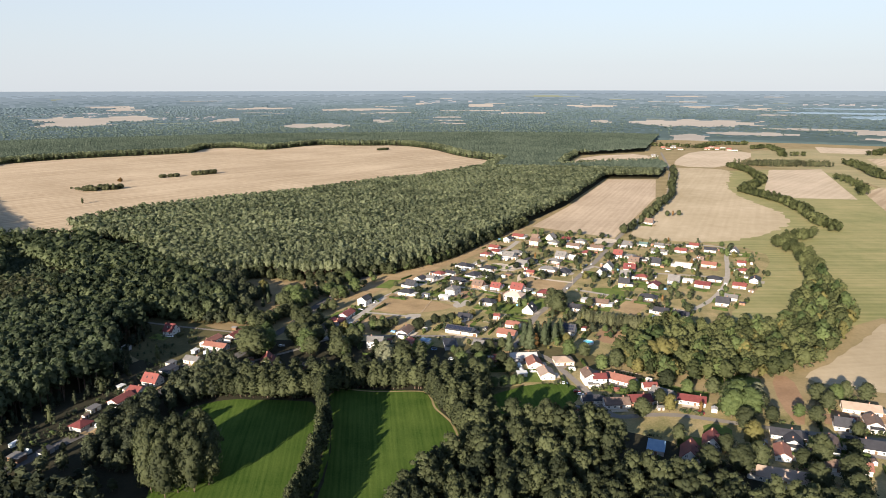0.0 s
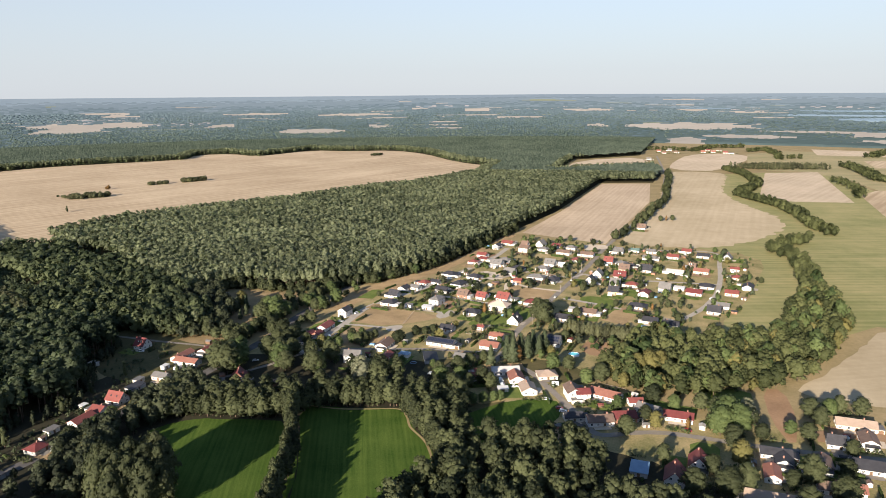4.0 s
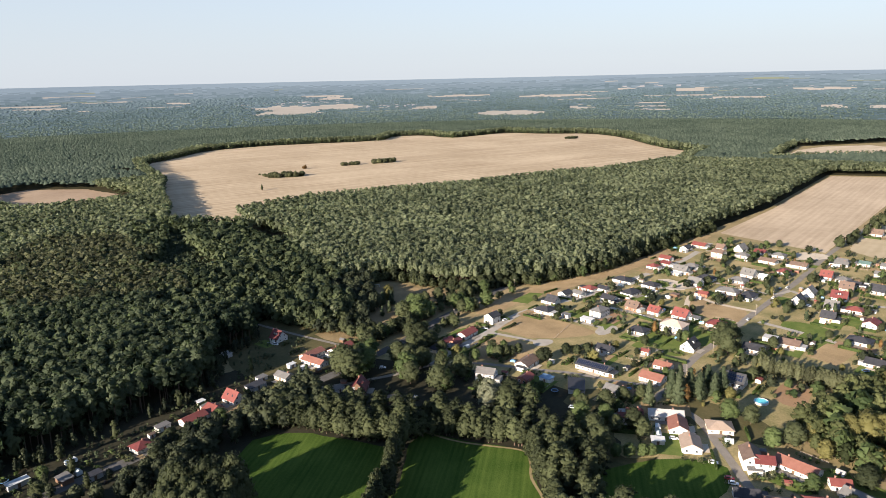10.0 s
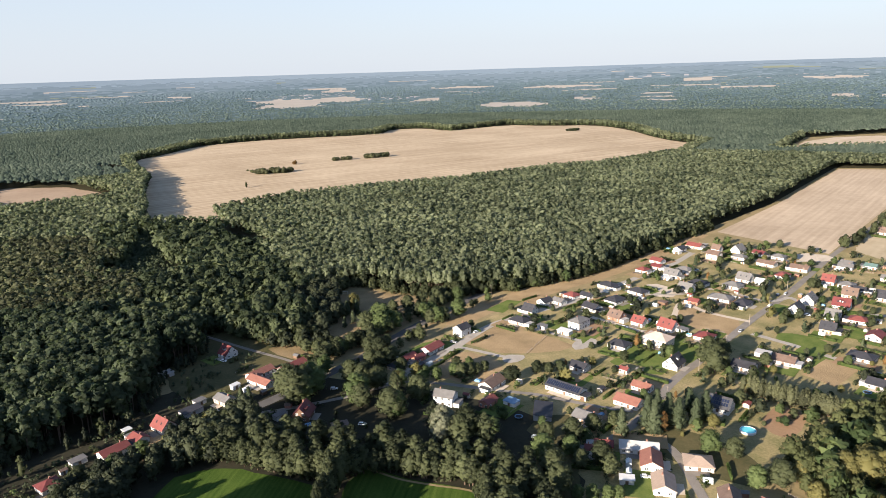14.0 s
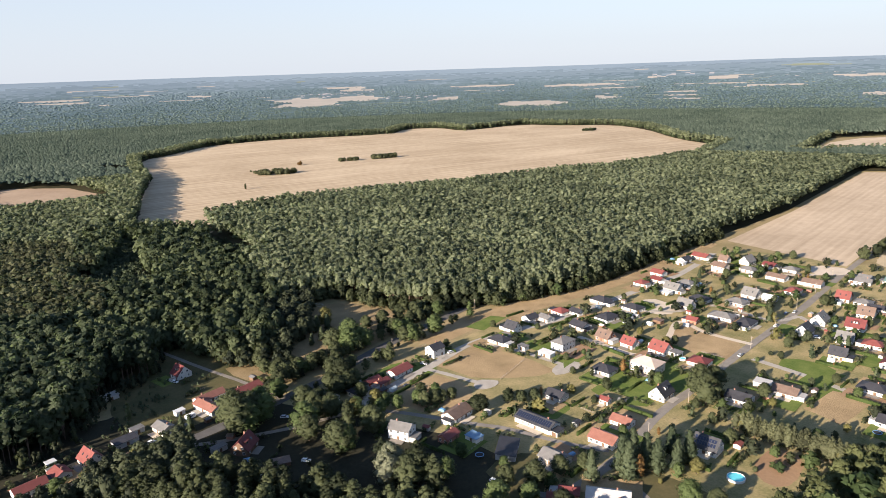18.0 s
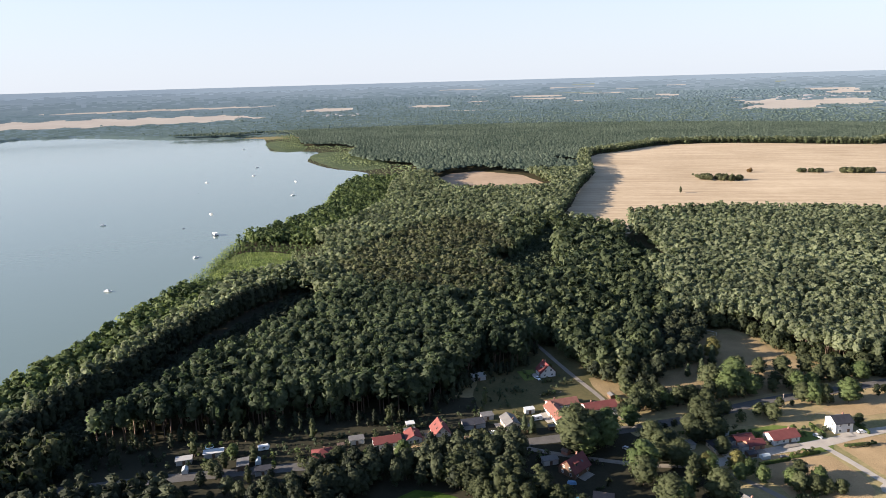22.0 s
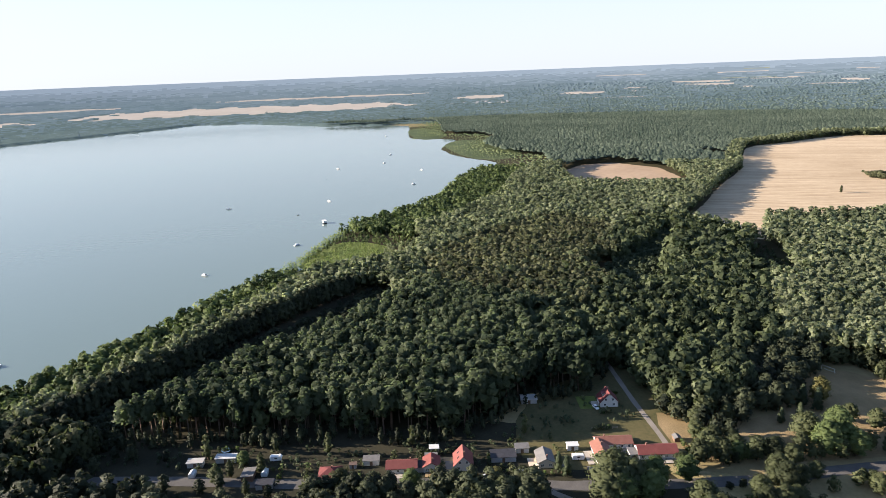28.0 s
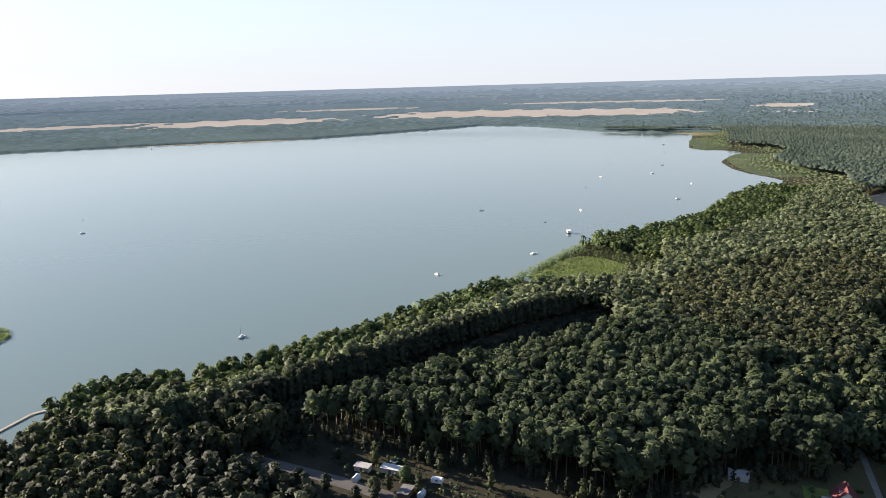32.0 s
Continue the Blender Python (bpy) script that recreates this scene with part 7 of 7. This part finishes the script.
def yard_things():
    for place, plots in STREETS.items():
        if place == "hamlet":
            continue
        for hx, hy, rot, L, W, style, rf, wl in plots:
            if gr.random() > 0.5:
                continue
            c = pose(hx, hy, 0, 0, 0, rot) @ Vector((gr.uniform(-0.5, 0.5) * L, gr.choice((-1, 1)) * (W / 2 + gr.uniform(4, 8)), 0))
            if not clear(c.x, c.y, 2.5):
                continue
            u, turn = gr.random(), rot + gr.choice((0, 90))
            if u < 0.3:
                root = new("greenhouse")
                tagged(root, "small glazed garden greenhouse on a grey base", "greenhouse", "garden greenhouses")
                child("base", GLASS_BASE, root), child("glazing", GLASS_HOUSE, root)
            elif u < 0.6:
                root = new("trampoline")
                tagged(root, "round black garden trampoline with blue rim", "trampoline", "garden trampolines")
                child("mat", BED, root), child("rim", RIM, root)
                for k in range(6):
                    child("leg", LEG, root).location = (1.9 * math.cos(k * 1.047), 1.9 * math.sin(k * 1.047), 0)
            elif u < 0.85:
                root = new("woodpile")
                tagged(root, "stack of cut firewood logs in a yard", "woodpile", "woodpiles")
                for k in range(4):
                    for i in range(5 - k):
                        child("log", LOGS, root).matrix_local = pose(-0.7 + 0.34 * i + 0.17 * k, 0.04 * ((i + k) % 3 - 1), 0.17 + 0.29 * k, 90, 0, 0)
            else:
                root = new("tarpaulin_cover", TARP)
                tagged(root, "heap covered by a blue tarpaulin", "tarpaulin", "covered heaps")
            root.matrix_world = pose(c.x, c.y, 0.2, 0, 0, turn)


yard_things()


# ---- vehicles ----
def car_meshes():
    def body(bm):
        solid(bm, [(-2.1, -0.85, 0.3), (2.1, -0.85, 0.3), (2.1, 0.85, 0.3), (-2.1, 0.85, 0.3), (-2.15, -0.85, 0.95), (-1.2, -0.85, 0.98), (1.0, -0.85, 0.95), (2.1, -0.82, 0.72), (2.1, 0.82, 0.72), (1.0, 0.85, 0.95), (-1.2, 0.85, 0.98), (-2.15, 0.85, 0.95)],
              [(3, 2, 1, 0), (0, 1, 7, 6, 5, 4), (2, 3, 11, 10, 9, 8), (1, 2, 8, 7), (3, 0, 4, 11), (4, 5, 10, 11), (5, 6, 9, 10), (6, 7, 8, 9)])
        solid(bm, [(-1.5, -0.7, 1.4), (0.3, -0.7, 1.42), (0.3, 0.7, 1.42), (-1.5, 0.7, 1.4), (-1.55, -0.72, 1.46), (0.35, -0.72, 1.48), (0.35, 0.72, 1.48), (-1.55, 0.72, 1.46)], [(3, 2, 1, 0), (4, 5, 6, 7), (0, 1, 5, 4), (1, 2, 6, 5), (2, 3, 7, 6), (3, 0, 4, 7)])

    def cabin(bm):
        solid(bm, [(-2.0, -0.8, 0.96), (1.0, -0.8, 0.96), (1.0, 0.8, 0.96), (-2.0, 0.8, 0.96), (-1.5, -0.68, 1.4), (0.3, -0.68, 1.42), (0.3, 0.68, 1.42), (-1.5, 0.68, 1.4)], [(4, 5, 6, 7), (0, 1, 5, 4), (1, 2, 6, 5), (2, 3, 7, 6), (3, 0, 4, 7)])

    def wheel(bm):
        bmesh.ops.create_cone(bm, cap_ends=True, segments=12, radius1=0.32, radius2=0.32, depth=0.2, matrix=Matrix.Rotation(radians(90), 4, "X"))

    return body, mesh_of("cabin_glass", cabin, "glass"), mesh_of("wheel", wheel, "rubber")


CAR_BODY, CAR_GLASS, CAR_WHEEL = car_meshes()
for nm, a in (("silver", (0.45, 0.46, 0.47)), ("white", (0.70, 0.70, 0.69)), ("black", (0.02, 0.02, 0.022)), ("blue", (0.05, 0.09, 0.18)), ("red", (0.30, 0.03, 0.03))):
    mat("car_" + nm, a, tuple(1.15 * c for c in a), 1, rough=0.3, spec=0.5)
BODIES = {nm: mesh_of("body", CAR_BODY, "car_" + nm) for nm in ("silver", "white", "black", "blue", "red")}


def car(x, y, turn, paint):
    root = new("car")
    root.matrix_world = pose(x, y, 0.18, 0, 0, turn)
    tagged(root, "parked %s car with dark windows" % paint, "car", "parked cars")
    child("body", BODIES[paint], root), child("cabin_glass", CAR_GLASS, root)
    for wx in (-1.35, 1.3):
        for wy in (-0.8, 0.8):
            w = child("wheel", CAR_WHEEL, root)
            w.location = (wx, wy, 0.32)


for c in ((-70, 394, 20, "white"), (-60.5, 385, 15, "red"), (-58, 382, 15, "white"), (60, 376, 80, "black"), (-104, 662, 85, "white"), (-101, 696, 85, "silver"), (-204, 700, 77, "silver"), (-222, 618, 77, "black"), (-210, 655, 77, "white"), (-252, 480, 20, "silver"), (-250, 503, 80, "white"),
          (-192, 590, 0, "blue"), (-172, 565, 5, "white"), (-150, 571, 5, "black"), (-105, 690, 85, "blue"), (-107, 600, 85, "silver"), (-78, 655, 0, "white"), (-82, 572, 10, "black"), (-27, 692, 0, "silver"), (20, 640, 70, "white"), (-92, 405, 30, "white"), (-97, 428, 25, "white"),
          (8, 381, 0, "red"), (-264, 421, 60, "black"), (-266, 388, 40, "silver"), (-298, 333, 90, "white"), (-320, 384, 0, "blue"), (-352, 376, 15, "white"), (-293, 316, 90, "silver"), (-240, 452, 80, "black"), (-224.5, 368, 30, "white"), (-147, 406.5, 10, "white"), (-261.5, 418, 60, "silver"), (-186, 612, 77, "silver")):
    car(*c)


def caravan(x, y, turn):
    root = new("caravan")
    root.matrix_world = pose(x, y, 0.15, 0, 0, turn)
    tagged(root, "white touring caravan parked on rough grass", "caravan", "caravans")
    bm = bmesh.new()
    solid(bm, [(-2.6, -1.1, 0.5), (2.4, -1.1, 0.5), (2.4, 1.1, 0.5), (-2.6, 1.1, 0.5), (-2.7, -1.1, 2.2), (-2.3, -1.05, 2.6), (2.2, -1.05, 2.6), (2.8, -1.1, 1.7), (2.8, 1.1, 1.7), (2.2, 1.05, 2.6), (-2.3, 1.05, 2.6), (-2.7, 1.1, 2.2)],
          [(3, 2, 1, 0), (0, 1, 7, 6, 5, 4), (2, 3, 11, 10, 9, 8), (1, 2, 8, 7), (3, 0, 4, 11), (4, 5, 10, 11), (5, 6, 9, 10), (6, 7, 8, 9)])
    part("body", bm, "plastic_white", root)
    for wy in (-1.0, 1.0):
        w = child("wheel", CAR_WHEEL, root)
        w.location = (0, wy, 0.32)
    bm = bmesh.new()
    box(bm, -0.6, -1.13, 1.4, 0.7, -1.09, 2.0)
    part("pane", bm, "glass", root)


for c in ((-305, 358, 90), (-313, 222, 95)):
    caravan(*c)


# ---- pools, pier, goal, poles ----
def ring(bm, r0, r1, z0, z1, n=28):
    for k in range(n):
        a, b = 2 * math.pi * k / n, 2 * math.pi * (k + 1) / n
        p = [(r * math.cos(t), r * math.sin(t), z) for t in (a, b) for r, z in ((r0, z0), (r1, z0), (r1, z1), (r0, z1))]
        solid(bm, p, [(0, 4, 5, 1), (1, 5, 6, 2), (2, 6, 7, 3), (3, 7, 4, 0)])


def pool(x, y, r, label):
    root = new("swimming_pool")
    root.matrix_world = pose(x, y, 0.1)
    tagged(root, label, "pool", "garden pools")
    bm = bmesh.new()
    ring(bm, r - 0.12, r + 0.1, 0, 1.15)
    part("rim", bm, "plastic_white", root)
    bm = bmesh.new()
    bmesh.ops.create_circle(bm, cap_ends=True, segments=28, radius=r - 0.1, matrix=Matrix.Translation((0, 0, 1.0)))
    part("water", bm, "pool_water", root)


pool(-67.5, 469.5, 3.6, "round turquoise above-ground garden pool")
pool(-234, 349, 2.0, "small round blue garden pool")
pool(-132, 575, 1.8, "small blue paddling pool with pale rim")


heap = tagged(new("tarpaulin_cover", TARP), "heap covered by a pale blue tarpaulin", "tarpaulin", "covered heaps")
heap.matrix_world = pose(-247, 352, 0.2, 0, 0, 70)


def pier():
    root = new("pier")
    tagged(root, "long narrow wooden jetty out into the lake", "jetty")
    line = [(-302, 2), (-304, -9), (-297, -13), (-276, -11), (-250, -9)]
    n = 0
    for (x1, y1), (x2, y2) in zip(line, line[1:]):
        d = math.hypot(x2 - x1, y2 - y1)
        ang = math.degrees(math.atan2(y2 - y1, x2 - x1))
        bm = bmesh.new()
        box(bm, 0, -0.9, 0.55, d, 0.9, 0.7)
        ob = part("deck", bm, "planks", root)
        ob.matrix_world = pose(x1, y1, 0.01 * n, 0, 0, ang)
        for k in range(int(d / 5) + 1):
            for s in (-0.8, 0.8):
                p = child("post", POST, root)
                p.matrix_world = pose(x1, y1, 0, 0, 0, ang) @ pose(min(5 * k + 0.2, d - 0.2), s, -0.3)
        n += 1


pier()


def goal(x, y, turn):
    root = new("football_goal")
    root.matrix_world = pose(x, y, 0, 0, 0, turn)
    tagged(root, "white tubular football goal on dry grass", "goal")
    for nm, b in (("post", (-3.7, -0.08, 0, -3.55, 0.08, 2.4)), ("post", (3.55, -0.08, 0, 3.7, 0.08, 2.4)), ("crossbar", (-3.7, -0.08, 2.4, 3.7, 0.08, 2.55)), ("back_bar", (-3.6, 1.4, 0, 3.6, 1.5, 0.1))):
        bm = bmesh.new()
        box(bm, *b)
        part(nm, bm, "plastic_white", root)


goal(-386, 512, 30)


def pole(x, y, turn):
    root = new("utility_pole")
    root.matrix_world = pose(x, y, 0, 0, 0, turn)
    tagged(root, "tall wooden utility pole beside the road", "pole", "utility poles")
    bm = bmesh.new()
    bmesh.ops.create_cone(bm, cap_ends=True, segments=8, radius1=0.14, radius2=0.09, depth=8, matrix=Matrix.Translation((0, 0, 4)))
    part("shaft", bm, "planks", root)
    bm = bmesh.new()
    box(bm, -0.7, -0.06, 7.3, 0.7, 0.06, 7.42)
    part("crossarm", bm, "planks", root)


for y in range(440, 640, 45):
    pole(-281 - 0.04 * (y - 440), y, 0)
for y in range(480, 840, 45):
    pole(-111 + 0.04 * (y - 480), y, 0)

# reeds along the near shore and the small islet
REED_LINE = [(-360, 40), (-407, 70), (-469, 97), (-526, 119), (-600, 150), (-640, 160), (-705, 172), (-760, 182), (-800, 196), (-860, 244), (-965, 298), (-1015, 304), (-1130, 330)]


def reeds(name, X, Y, h, label):
    n = len(X)
    c = np.stack([X, Y, h * 0.5], 1)
    v, f = leaves(np.random.default_rng(4), c, np.tile((0.0, -0.45, 0.6), (n, 1)), 0.9)
    tagged(new(name, raw_mesh(name, v, f, ["reed"])), label, "reeds", kind="stuff")


X, Y = [], []
for (x1, y1), (x2, y2) in zip(REED_LINE, REED_LINE[1:]):
    n = int(math.hypot(x2 - x1, y2 - y1) * 7)
    t = rng.uniform(0, 1, n)
    X.append(x1 + (x2 - x1) * t + rng.normal(0, 4, n)), Y.append(y1 + (y2 - y1) * t + rng.normal(0, 4, n))
x, y = scatter(-745, 160, -615, 255, 1.6)
ok = inside(x, y, REED_BED)
X.append(x[ok]), Y.append(y[ok])
a, rr = rng.uniform(0, 6.28, 900), np.sqrt(rng.uniform(0, 1, 900))
X.append(-372 + 16 * rr * np.cos(a) - 6 * rr * np.sin(a)), Y.append(-160 + 12 * rr * np.cos(a) + 16 * rr * np.sin(a))
X, Y = np.concatenate(X), np.concatenate(Y)
reeds("reeds", X, Y, rng.uniform(1.6, 3.2, len(X)), "green reeds in the shallow water")
